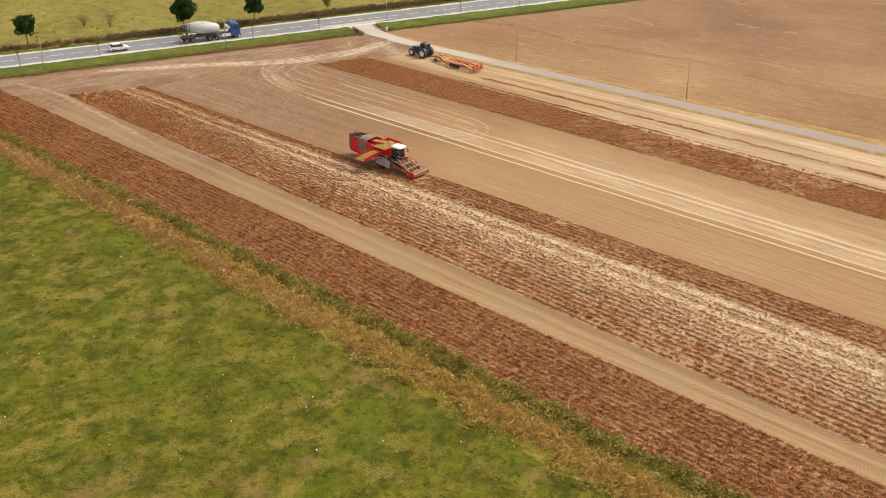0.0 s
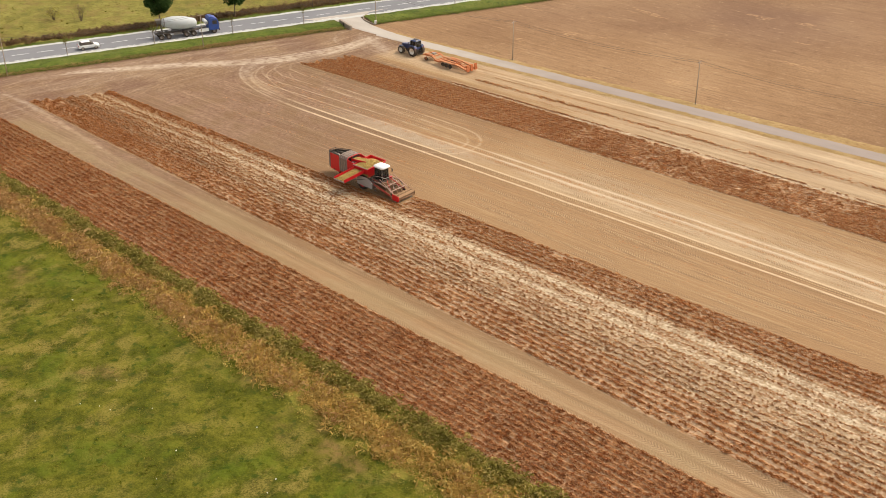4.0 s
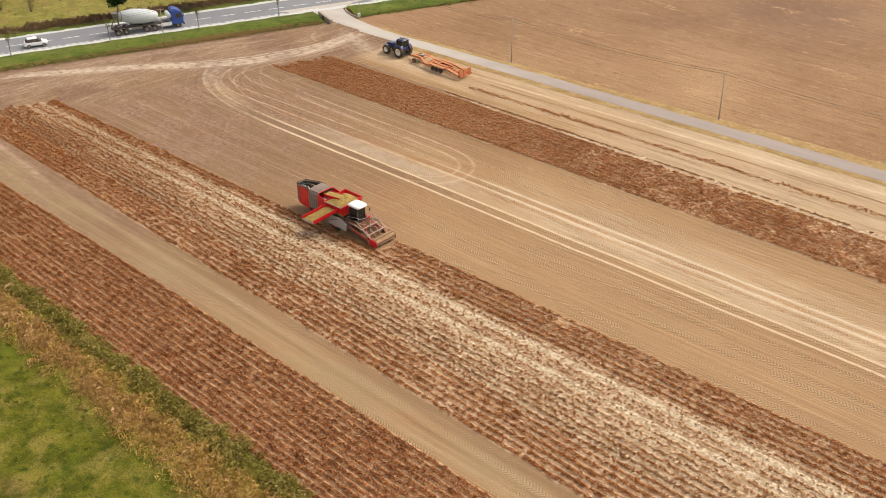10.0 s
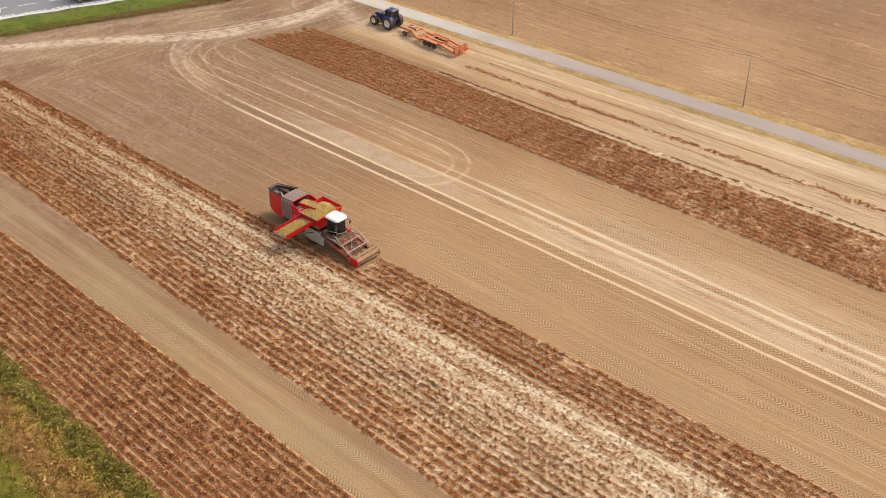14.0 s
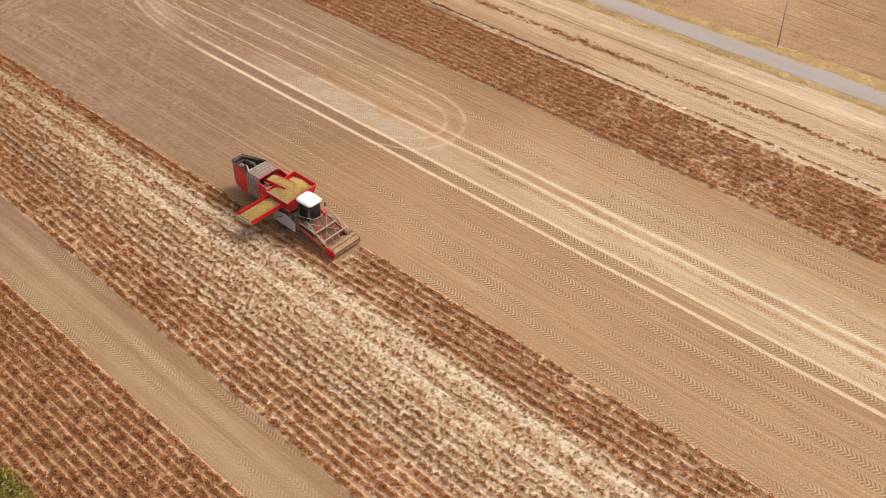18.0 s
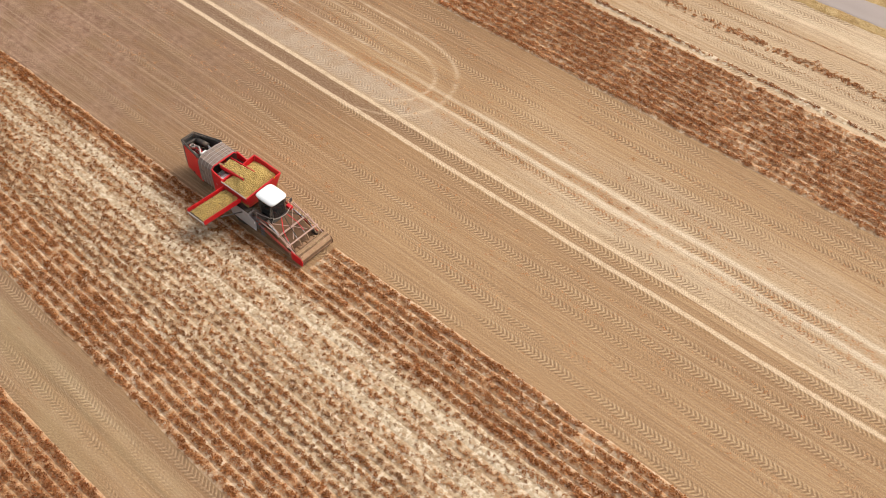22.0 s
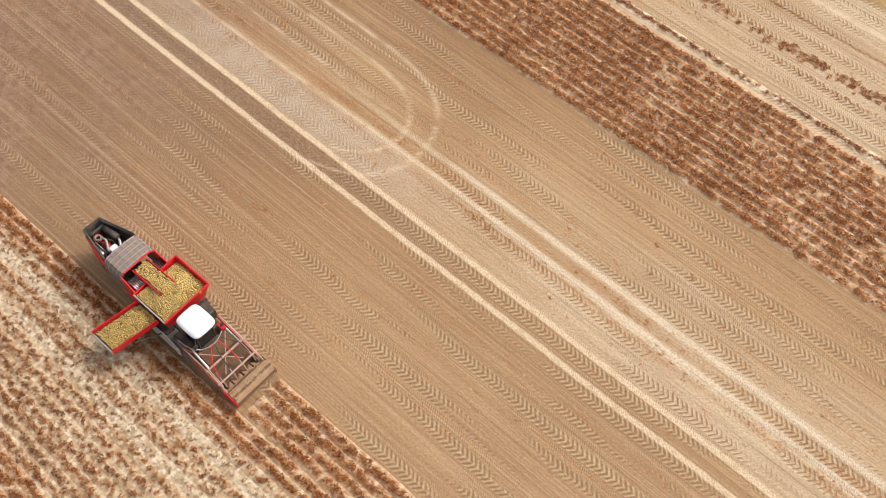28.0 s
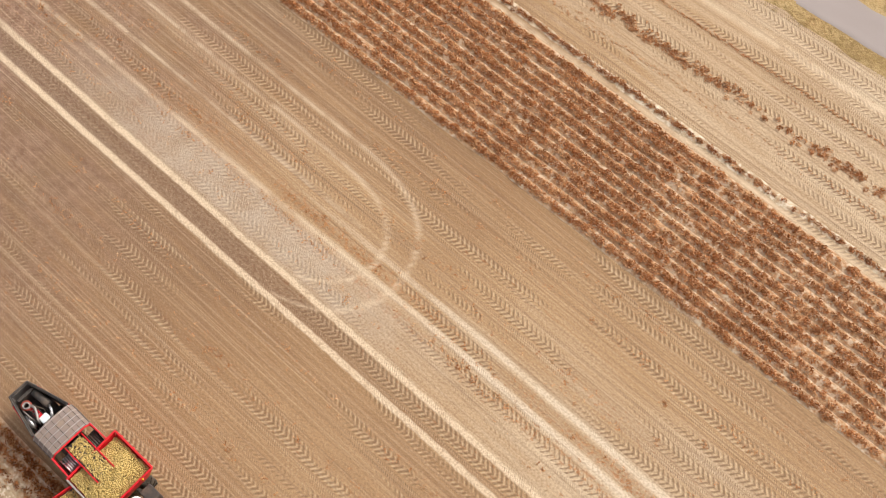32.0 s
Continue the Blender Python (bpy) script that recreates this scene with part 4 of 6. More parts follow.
# farm road with grass shoulders
structure(strip("lane_shoulder_field", -40, 130, lambda x: lane_low(x) - 1.45, lambda x: lane_low(x) + 0.4, 200, 7, lambda x, y: 0.085 * np.clip((y - lane_low(x) + 1.5) / 0.5, 0, 1) - 0.045 + 0.012 * wave(x, y, 2.0, 3), DRYVERGE, 0.12))
structure(strip("lane_shoulder", -58, 130, lambda x: lane_high(x) - 0.4, verge_high, 200, 8, lambda x, y: 0.045 + 0.015 * wave(x, y, 1.8, 7), DRYVERGE, 0.25))
structure(strip("road", -52, 130, lambda x: lane_low(x) - 0.25, lane_high, 160, 12, lambda x, y: 0.058 + 0.008 * wave(x, y, 0.6, 2) - 0.11 * np.clip((lane_low(x) + 0.05 - y) / 0.3, 0, 1), LANE, 0.12))
# apron at the junction
ap = [(-60, 33.6, 38.2), (-57, 33.3, 37.2), (-53.5, 33.2, 36.6), (-49, 33.25, 36.15), (-44, 33.5, 36.2)]
AX = np.array([[a[0]] * 9 for a in ap])
AY = np.array([np.linspace(a[1], a[2], 9) for a in ap])
AZ = 0.062 - 0.12 * np.clip(1 - np.arange(9)[None] / 1.2, 0, 1) + 0 * AX
structure(sheet("junction_apron", AX, AY, AZ, APRON))
jl, jr = np.array([(-69.8, 30.5), (-66, 33.2), (-62.5, 34.4), (-60, 33.6)]), np.array([(-62.6, 47.5), (-63.5, 43.0), (-62.4, 39.5), (-60, 38.2)])
jt = np.linspace(0, 1, 9)[None, :, None]
J = jl[:, None] + (jr - jl)[:, None] * jt
structure(sheet("junction_mouth", J[:, :, 0], J[:, :, 1], 0.066 + 0 * J[:, :, 0], APRON))

# main road
structure(road_sheet("main_road", -220, 260, -82.1, -74.2, 160, 5, flat(0.06), ASPHALT))
structure(road_sheet("road_edge", -220, 260, -74.4, -73.3, 500, 3, flat(0.072), GUTTER, 0.10))
structure(road_sheet("road_edge", -220, 260, -82.4, -81.4, 500, 3, flat(0.072), GUTTER, 0.10))
for k in range(-40, 50):
    s0 = k * 4.4
    structure(road_sheet("centre_line", s0, s0 + 2.9, -78.06, -77.90, 3, 2, flat(0.068), MARKING))
    if -30 < k < 40 and not 6 < s0 < 15:
        structure(road_sheet("edge_line", s0, s0 + 3.6, -74.75, -74.60, 3, 2, flat(0.076), MARKING))
# verges: field side (broken at the junction), then the far side with its ditch
structure(road_sheet("road_verge", -220, 6.6, -73.4, -66.9, 320, 14, lambda s, n: 0.10 + 0.28 * np.exp(-((n + 70.5) / 1.6) ** 2) + 0.05 * wave(s, n, 0.9, 4), VERGE, 0.2))
structure(road_sheet("road_verge", 12.6, 220, -73.4, -67.2, 260, 14, lambda s, n: 0.10 + 0.25 * np.exp(-((n + 70.5) / 1.6) ** 2) + 0.05 * wave(s, n, 0.9, 5), VERGE, 0.2))
structure(road_sheet("far_verge", -220, 260, -84.0, -82.2, 320, 5, lambda s, n: 0.06 + 0.04 * wave(s, n, 1.1, 3), VERGE, 0.2))
structure(road_sheet("far_pasture", -260, 300, -330, -83.8, 90, 60, lambda s, n: 0.12 * wave(s, n, 0.25, 3) + 0.02, FAR_GRASS, 0.3))


# ---- potato rows ----
CLUMPS = [fuzz(11 + i, 25, 0.42, 0.46, 0.13, 0.2, 0.5) for i in range(6)]
TUSSOCKS = [fuzz(211 + i, 20, 0.36, 0.66, 0.15, 0.22, 0.52) for i in range(6)]
SCRAPS = [fuzz(131 + i, 7, 0.5, 0.3, 0.2) for i in range(5)]
X_MACHINE = -3.0


def potato_row(y0, slope, x0, x1, cover, label, seed, step=0.36, height=0.17, big=0.62, soil=None, stray=0.045, leafage=None, forms=None):
    """One ridge with its withered haulm. cover(x): share of plants that stand."""
    rng = np.random.default_rng(seed)
    row = base("potato_row", pose(0, 0, 0), label, "crop row", "potato rows in the field")
    x = np.arange(x0, x1, 0.55)
    prof = [(-0.47, 0.0), (-0.24, 0.60), (-0.08, 0.97), (0.09, 1.0), (0.25, 0.58), (0.47, 0.0)]
    X = np.repeat(x[:, None], 6, 1)
    c = y0 + slope * x + 0.05 * wave(x, x * 0 + y0, 0.8, seed % 9)
    Y = c[:, None] + np.array([p[0] for p in prof])[None]
    h = height * (1 + 0.15 * wave(x, x * 0 + y0 * 3, 1.9, seed % 7))
    Z = h[:, None] * np.array([p[1] for p in prof])[None] + rng.normal(0, 0.014, X.shape) - 0.01
    Z[:, [0, 5]] = -0.03
    sheet("ridge", X, Y, Z, soil or RIDGE, row)
    px = np.arange(x0 + 0.1, x1 - 0.1, step)
    px = px + rng.normal(0, 0.04, len(px))
    px = px[rng.random(len(px)) < cover(px)]
    py = y0 + slope * px + 0.05 * wave(px, px * 0 + y0, 0.8, seed % 9) + rng.normal(0, stray, len(px))
    size = big * rng.uniform(0.6, 1.3, len(px))
    s = np.stack([px, py, np.full(len(px), height * 0.72), size, rng.uniform(0, 6.28, len(px)), rng.uniform(0.6, 1.15, len(px))], 1)
    haulm = many("haulm", s, forms or CLUMPS, leafage or HAULM, row)
    tagged(haulm, kind="stuff")
    return row


def patchy(y0, lo, hi, k=0.16):
    """Cover between lo and hi in drifting patches."""
    return lambda x: lo + (hi - lo) * np.clip(0.5 + 0.75 * wave(x, x * 0 + y0 * 1.2, k, 3) + 0.35 * wave(x, x * 0 + y0 * 2.2, 0.7, 5), 0, 1)


def sparse(y0, most):
    """Full towards the road, thinner on the sandy middle."""
    return lambda x: most * (1 - 0.28 * np.exp(-((y0 + 21.5) / 3.2) ** 2) * np.clip((x + 40) / 40, 0, 1)) * patchy(y0, 0.8, 1.0, 0.3)(x)


for i in range(14):  # block beside the rough strip
    y0 = -37.7 - 0.735 * i
    potato_row(y0, -0.036, -84 + 0.5 * i, 96, patchy(y0, 0.93, 1.0), "potato ridge with dense withered brown haulm beside rough grass", 100 + i, 0.19, 0.14, 0.56, None, 0.06)
for i in range(20):  # block being lifted: dense at both edges, thin in the middle
    y0 = -17.15 - 0.757 * i
    f = i / 19
    x0 = -56.6 + 0.40 * y0 + (i % 3) * 0.5
    lane = min(abs(y0 + 19.4), abs(y0 + 21.6))
    thick = min(1.0, max(0.0, (-22.5 - y0) / 4))
    if lane < 0.36:
        potato_row(y0, -0.050 * f, x0, 88, sparse(y0, 0.75), "pale sandy ridge almost bare of haulm", 200 + i, 0.17, 0.035, 0.30, RIDGE_PALE, 0.17, HAULM_DARK, TUSSOCKS)
    elif -27.5 < y0 < -18.6:
        potato_row(y0, -0.050 * f, x0, 88, sparse(y0, 1.0), "sandy potato ridge with sparse dark withered haulm", 200 + i, 0.115 - 0.02 * thick, 0.06, 0.37 + 0.05 * thick, RIDGE_MID, 0.15 - 0.03 * thick, HAULM_DARK if i % 3 == 0 else HAULM_MID, TUSSOCKS)
    else:
        potato_row(y0, -0.050 * f, x0, 88, patchy(y0, 0.75, 1.0), "potato ridge with brown haulm in the middle block", 200 + i, 0.165, 0.10, 0.54, RIDGE_RUST, 0.08, HAULM_MID)
for i in range(4):  # the rows in front of the machine
    y0 = -14.05 - 0.75 * i
    potato_row(y0, 0.0, X_MACHINE + 4.6, 84, patchy(y0, 0.8, 1.0), "unlifted potato ridge with brown haulm ahead of harvester", 300 + i, 0.17, 0.14, 0.50, RIDGE_RUST, 0.07, HAULM_MID)


def thinned(y0, i):
    """Full cover, but for thin patches halfway along and the row at the rim."""
    gap = patchy(y0, 0.45, 1.0, 0.3)
    return lambda x: np.where(i > 11, 1.0, 1.0) * np.where((x > 4) & (x < 48), gap(x), 0.97)


for i in range(13):  # block along the farm road
    y0 = 13.6 + 0.75 * i + (0.42 if i == 12 else 0.0)
    potato_row(y0, 0.012, -24.0 if i == 12 else -50.4 + 0.30 * i + (i * 7 % 5) * 0.35, 76, thinned(y0, i), "potato ridge with rusty brown haulm between bare strips", 400 + i, 0.145, 0.06 if i == 12 else 0.14, 0.42 if i == 12 else 0.54, RIDGE_PALE if i == 12 else RIDGE_RUST, 0.06, HAULM if i == 12 else HAULM_RUST)

# broken remains of a lifted row beside the farm road
rng = np.random.default_rng(9)
for x0, y0, k, wide, lo, hi, share, step, label in ((-22, 27.15, 0.03, 0.26, 0.26, 0.48, 0.45, 0.05, "broken line of brown potato haulm on bare soil"),
                                                   (-20, 30.0, 0.040, 0.07, 0.12, 0.24, 0.75, 0.09, "thin scattered brown haulm bits on bare soil"),
                                                   (-12, 25.4, 0.050, 0.16, 0.08, 0.18, 0.5, 0.07, "sparse rusty haulm crumbs in a line on soil")):
    px = np.arange(x0, 74, step)
    px = px[rng.random(len(px)) < share + 0.4 * np.clip(wave(px, px * 0 + y0, 0.35, 2) + 0.3, -0.5, 1)]
    py = y0 + k * px
    s = np.stack([px, py + rng.normal(0, wide, len(px)), ground_z(px, py) + 0.02, rng.uniform(lo, hi, len(px)), rng.uniform(0, 6.28, len(px)), rng.uniform(0.7, 1.2, len(px))], 1)
    tagged(many("haulm_remains", s, CLUMPS, HAULM_RUST), label, "crop remains", kind="stuff")
# trash lines and clods on the lifted land
n = 9000
yy = rng.choice([-9.5, -6.4, -3.9, 1.0, 2.2, 2.2, 3.6, 3.6, 5.4, 6.2, 9.6, 11.6], n) + rng.normal(0, 0.26, n)
xx = rng.uniform(-48, 80, n)
keep = rng.random(n) < 0.35 + 0.65 * wave(xx, yy * 3, 0.5, 4)
xx, yy = xx[keep], yy[keep]
n = len(xx)
s = np.stack([xx, yy, ground_z(xx, yy) + 0.012, rng.uniform(0.12, 0.30, n), rng.uniform(0, 6.28, n), rng.uniform(0.2, 0.5, n)], 1)
tagged(many("field_trash", s, SCRAPS, HAULM_RUST), "small brown haulm scraps scattered on lifted soil", "crop remains", kind="stuff")
for x, y, r in ((26.8, 3.0, 0.5), (34.3, 2.8, 0.45), (12.6, 8.4, 0.2), (15.6, 8.0, 0.2)):
    k = rng.normal(0, 1, (12, 2)) * r * 0.6
    s = np.stack([x + k[:, 0], y + k[:, 1], np.full(12, float(ground_z(x, y)) + 0.01), rng.uniform(0.1, 0.18, 12), rng.uniform(0, 6.28, 12), rng.uniform(0.2, 0.5, 12)], 1)
    tagged(many("haulm_heap", s, CLUMPS, HAULM_RUST), "small heap of brown haulm dropped on bare soil", "crop remains", kind="stuff")

# ---- machines ----
def egg(seed):
    rng = np.random.default_rng(seed)
    b = bmesh.new()
    bmesh.ops.create_icosphere(b, subdivisions=1, radius=0.5)
    v = np.array([p.co[:] for p in b.verts]) * np.array([1.0, 0.72, 0.64]) * rng.uniform(0.88, 1.12, (len(b.verts), 1))
    f = np.array([[p.index for p in q.verts] for q in b.faces])
    b.free()
    return v, f


EGGS = [egg(k) for k in range(4)]


def heap(name, parent, x0, x1, y0, y1, z, top, n, seed, shear=0.0, slope=0.0):
    """A heap of potatoes over a rectangle, higher in the middle."""
    rng = np.random.default_rng(seed)
    u, v = rng.uniform(0, 1, n), rng.uniform(0, 1, n)
    x, y = x0 + (x1 - x0) * u, y0 + (y1 - y0) * v
    h = z + top * (1 - (2 * u - 1) ** 2) * (1 - 0.8 * (2 * v - 1) ** 2) + 0.10 * wave(x, y, 2.2, seed) * top + slope * v
    s = np.stack([x + shear * (1 - v), y, h + rng.uniform(-0.05, 0.05, n), rng.uniform(0.09, 0.14, n), rng.uniform(0, 6.28, n), rng.uniform(0.7, 1.1, n)], 1)
    return tagged(many(name, s, EGGS, POTATO, parent, "yellow brown potatoes lying loose in a heap"), kind="stuff")


def harvester(m):
    h = base("potato_harvester", m, "red self-propelled potato harvester with full bunker and white cab roof", "harvester")
    # chassis
    part("chassis_beam", beam((-9.2, -0.55, 1.05), (0.8, -0.75, 1.15), 0.22, 0.34, bevel=0.02), DARK, h)
    part("chassis_beam", beam((-9.2, 0.55, 1.05), (0.8, 0.75, 1.15), 0.22, 0.34, bevel=0.02), DARK, h)
    for x in (-8.4, -5.0, -2.6, -0.4):
        part("cross_member", beam((x, -1.0, 1.0), (x, 1.0, 1.0), 0.2, 0.22, bevel=0.02), DARK, h)
    for y, side in ((-1.28, -1), (1.28, 1)):
        wheel(h, -2.5, y, 0.98, 0.72, RED, 18, side, "red dusty rim")
    wheel(h, -7.5, 0.0, 1.0, 0.9, RED, 18, -1, "red dusty rim")
    part("axle", rod((-2.5, -1.2, 0.98), (-2.5, 1.2, 0.98), 0.16, 12), DARK, h)
    # engine end: tapered red sides with grey rear corner, open above
    for s in (-1, 1):
        y1, y0 = s * 1.20 + 0.05, s * 0.72 - 0.03
        w = -s * 0.06
        part("rear_side_panel", hull([(-9.3, y0 * 1.12, 0.9), (-7.2, y1, 0.9), (-7.2, y1 + w, 0.9), (-9.3, y0 * 1.12 + w, 0.9)],
                                     [(-9.3, y0 * 1.12, 3.15), (-7.2, y1, 3.35), (-7.2, y1 + w, 3.35), (-9.3, y0 * 1.12 + w, 3.15)], 0.015), RED, h)
        part("corner_panel", hull([(-9.85, y0 * 0.8, 1.1), (-9.33, y0 * 1.12, 0.95), (-9.33, y0 * 1.12 + w, 0.95), (-9.8, y0 * 0.8 + w, 1.1)],
                                  [(-9.85, y0 * 0.8, 3.05), (-9.33, y0 * 1.12, 3.25), (-9.33, y0 * 1.12 + w, 3.25), (-9.8, y0 * 0.8 + w, 3.05)], 0.015), GREY, h, "dusty grey corner panel")
        part("top_rail", rod((-9.8, y0 * 0.82, 3.28), (-7.25, y1 - s * 0.04, 3.46), 0.045), DARK, h)
        for x, f in ((-9.7, 0.0), (-8.6, 0.45), (-7.4, 0.95)):
            yy = y0 * 0.82 + (y1 - y0 * 0.82) * f
            part("rail_post", rod((x, yy, 3.1), (x, yy, 3.42), 0.022, 6), DARK, h)
        part("bay_rim", beam((-9.8, y0 * 0.80, 3.10), (-7.2, y1 - s * 0.06, 3.36), 0.15, 0.06, bevel=0.01), DARK, h, "black edge frame of engine bay")
        part("tail_light", box((-9.88, y0 * 0.62, 1.5), (0.06, 0.22, 0.14), 0.015), LAMPRED, h)
    part("rear_panel", box((-9.86, -0.03, 2.05), (0.06, 1.10, 1.9), 0.02), GREY, h, "dusty grey rear grille panel")
    for k in range(7):
        part("grille_slat", box((-9.91, -0.03, 1.35 + 0.22 * k), (0.04, 0.98, 0.07), 0.01), DARK, h)
    part("rear_rail", rod((-9.8, -0.62, 3.28), (-9.8, 0.54, 3.28), 0.045), DARK, h)
    part("bay_rim", beam((-9.8, -0.60, 3.10), (-9.8, 0.54, 3.10), 0.15, 0.06, bevel=0.01), DARK, h, "black edge frame of engine bay")
    part("bay_floor", box((-8.4, 0.02, 1.75), (2.3, 1.6, 0.06), 0.0), DARK, h)
    part("engine_block", box((-8.35, -0.25, 2.25), (1.15, 0.55, 0.75), 0.06), DARK, h, "black diesel engine block")
    part("valve_cover", box((-8.35, -0.25, 2.70), (0.95, 0.30, 0.16), 0.04), RED, h, "red ribbed valve cover")
    for k in range(5):
        part("cover_rib", box((-8.75 + 0.2 * k, -0.25, 2.80), (0.05, 0.28, 0.05), 0.01), BARSTEEL, h)
    part("air_filter", rod((-9.25, 0.42, 2.85), (-8.1, 0.52, 2.95), 0.21, 16), DARK, h, "black round air filter housing", True)
    part("intake_pipe", line([(-8.1, 0.52, 2.95), (-7.85, 0.45, 2.98), (-7.6, 0.3, 2.9), (-7.45, 0.1, 2.8)], 0.085, 10), CHROME, h, "bright steel intake pipe", True)
    part("expansion_tank", box((-7.75, -0.1, 2.75), (0.45, 0.5, 0.3), 0.07), WHITE, h, "white plastic tank")
    part("radiator", box((-9.45, 0.0, 2.4), (0.18, 0.95, 1.1), 0.02), DARK, h)
    part("exhaust_silencer", rod((-8.75, -0.72, 2.5), (-7.9, -0.78, 2.5), 0.16, 14), CHROME, h, "bright silencer", True)
    part("exhaust_stack", line([(-7.9, -0.78, 2.5), (-7.72, -0.8, 2.6), (-7.66, -0.8, 3.2)], 0.055, 10), DARK, h)
    for k in range(4):
        part("hydraulic_hose", line([(-9.1 + 0.12 * k, -0.45 + 0.14 * k, 2.3), (-8.9 + 0.1 * k, -0.62 + 0.2 * k, 2.85), (-8.45 + 0.1 * k, -0.6 + 0.26 * k, 2.9), (-7.9, -0.5 + 0.2 * k, 2.4)], 0.035, 6), (BARSTEEL, RUBBER, RED, RUBBER)[k], h)
    # grated cover, bent over both sides
    arch = [(-1.22, 1.25), (-1.27, 2.5), (-1.23, 3.15), (-1.02, 3.46), (-0.4, 3.56), (0.5, 3.56), (1.1, 3.46), (1.31, 3.15), (1.33, 2.5), (1.30, 1.4)]
    inner = [(a * 0.93 + 0.002, b - 0.07) for a, b in arch][::-1]
    part("cover", slab([(-6.40, a, b) for a, b in arch + inner], 1.55, "x"), HOOD, h, "dusty grey brown arched grating cover")
    for x in np.linspace(-7.1, -5.7, 5):
        part("cover_bar", line([(x, a * 1.012, b + 0.012) for a, b in arch], 0.022, 5), BARSTEEL, h)
    for a, b in arch[1:9]:
        part("cover_lath", rod((-7.16, a * 1.01, b + 0.01), (-5.64, a * 1.01, b + 0.01), 0.014, 5), DARK, h)
    for a, b in ((-0.7, 3.51), (0.05, 3.565), (0.8, 3.51)):
        part("cover_lath", rod((-7.16, a, b + 0.012), (-5.64, a, b + 0.012), 0.014, 5), DARK, h)
    # cleaning section between cover and bunker
    for s in (-1, 1):
        part("mid_side_panel", slab([(-5.62, s * 1.25 + 0.04, 1.0), (-4.3, s * 1.30 + 0.04, 1.0), (-4.3, s * 1.30 + 0.04, 3.05), (-5.62, s * 1.25 + 0.04, 3.35)], 0.08, "y", 0.015), RED, h)
    part("logo_flash", slab([(-5.25, -1.262, 1.95), (-4.55, -1.262, 1.95), (-4.75, -1.262, 2.12), (-5.25, -1.262, 2.12)], 0.01, "y"), WHITE, h, "plain white flash on red panel")
    part("cleaning_floor", box((-4.95, 0.04, 2.3), (1.3, 2.4, 0.06)), DARK, h)
    for k in range(5):
        part("cleaning_roller", rod((-5.4, -1.0 + 0.13 * k, 2.75), (-4.55, -1.0 + 0.13 * k, 2.75), 0.06, 10), CHROME, h, "", True)
    for k in range(4):
        part("cleaning_roller", rod((-5.4, 0.72 + 0.13 * k, 2.75), (-4.55, 0.72 + 0.13 * k, 2.75), 0.06, 10), DARK, h, "", True)
    for y in (-0.42, 0.66):
        part("feeder_side", slab([(-5.6, y, 2.85), (-2.9, y, 3.25), (-2.9, y, 3.5), (-5.6, y, 3.2)], 0.06, "y", 0.01), RED, h)
    part("feeder_belt", slab([(-5.6, 0.12, 3.0), (-2.95, 0.12, 3.34), (-2.95, 0.12, 3.38), (-5.6, 0.12, 3.05)], 1.0, "y"), DARK, h)
    rng = np.random.default_rng(3)
    n = 700
    u = rng.uniform(0, 1, n)
    s = np.stack([-5.5 + 2.6 * u, rng.uniform(-0.33, 0.57, n), 3.08 + 0.35 * u + rng.uniform(0, 0.07, n), rng.uniform(0.09, 0.15, n), rng.uniform(0, 6.28, n), rng.uniform(0.7, 1, n)], 1)
    tagged(many("potato_stream", s, EGGS, POTATO, h, "potatoes riding on feeder belt"), kind="stuff")
    for k in range(9):
        part("belt_flight", rod((-5.4 + 0.28 * k, -0.36, 3.12 + 0.037 * k), (-5.4 + 0.28 * k, 0.60, 3.12 + 0.037 * k), 0.02, 5), DARK, h)
    # bunker: sloped walls, floor, rim
    lo = [(-4.2, -1.1, 1.75), (-1.85, -1.1, 1.75), (-1.85, 1.45, 1.75), (-4.2, 1.45, 1.75)]
    hi = [(-4.35, -1.42, 3.0), (-1.55, -1.42, 3.05), (-1.50, 1.92, 3.3), (-4.35, 1.92, 3.3)]
    for k, name in enumerate(("bunker_wall", "bunker_wall", "bunker_wall", "bunker_wall")):
        a, b, c, d = Vector(lo[k]), Vector(lo[(k + 1) % 4]), Vector(hi[(k + 1) % 4]), Vector(hi[k])
        nrm = (b - a).cross(d - a).normalized() * 0.06
        part(name, hull([a, b, b + nrm, a + nrm], [d, c, c + nrm, d + nrm], 0.012), RED, h)
    part("bunker_floor", slab([(-4.2, -1.1, 1.75), (-1.85, -1.1, 1.75), (-1.85, 1.45, 1.75), (-4.2, 1.45, 1.75)], 0.06, "z"), DARK, h)
    for k in range(4):
        part("bunker_rim", beam(hi[k], hi[(k + 1) % 4], 0.10, 0.10, bevel=0.015), (BARSTEEL, RED, RED, RED)[k], h)
    for k in range(3):
        part("bunker_rib", beam((-3.9 + 0.9 * k, 1.98, 3.2), (-3.9 + 0.9 * k, 1.55, 1.8), 0.08, 0.07), RED, h)
    heap("potato_fill", h, -4.25, -1.68, -1.3, 1.78, 2.85, 0.55, 4200, 5)
    part("potato_bed", hull([(-4.2, -1.25, 1.9), (-1.75, -1.25, 1.9), (-1.75, 1.7, 1.9), (-4.2, 1.7, 1.9)], [(-4.2, -1.3, 2.84), (-1.72, -1.3, 2.84), (-1.72, 1.75, 2.9), (-4.2, 1.75, 2.9)]), POTATO, h)
    # unloading elevator folded out over the rows
    sh = -0.8
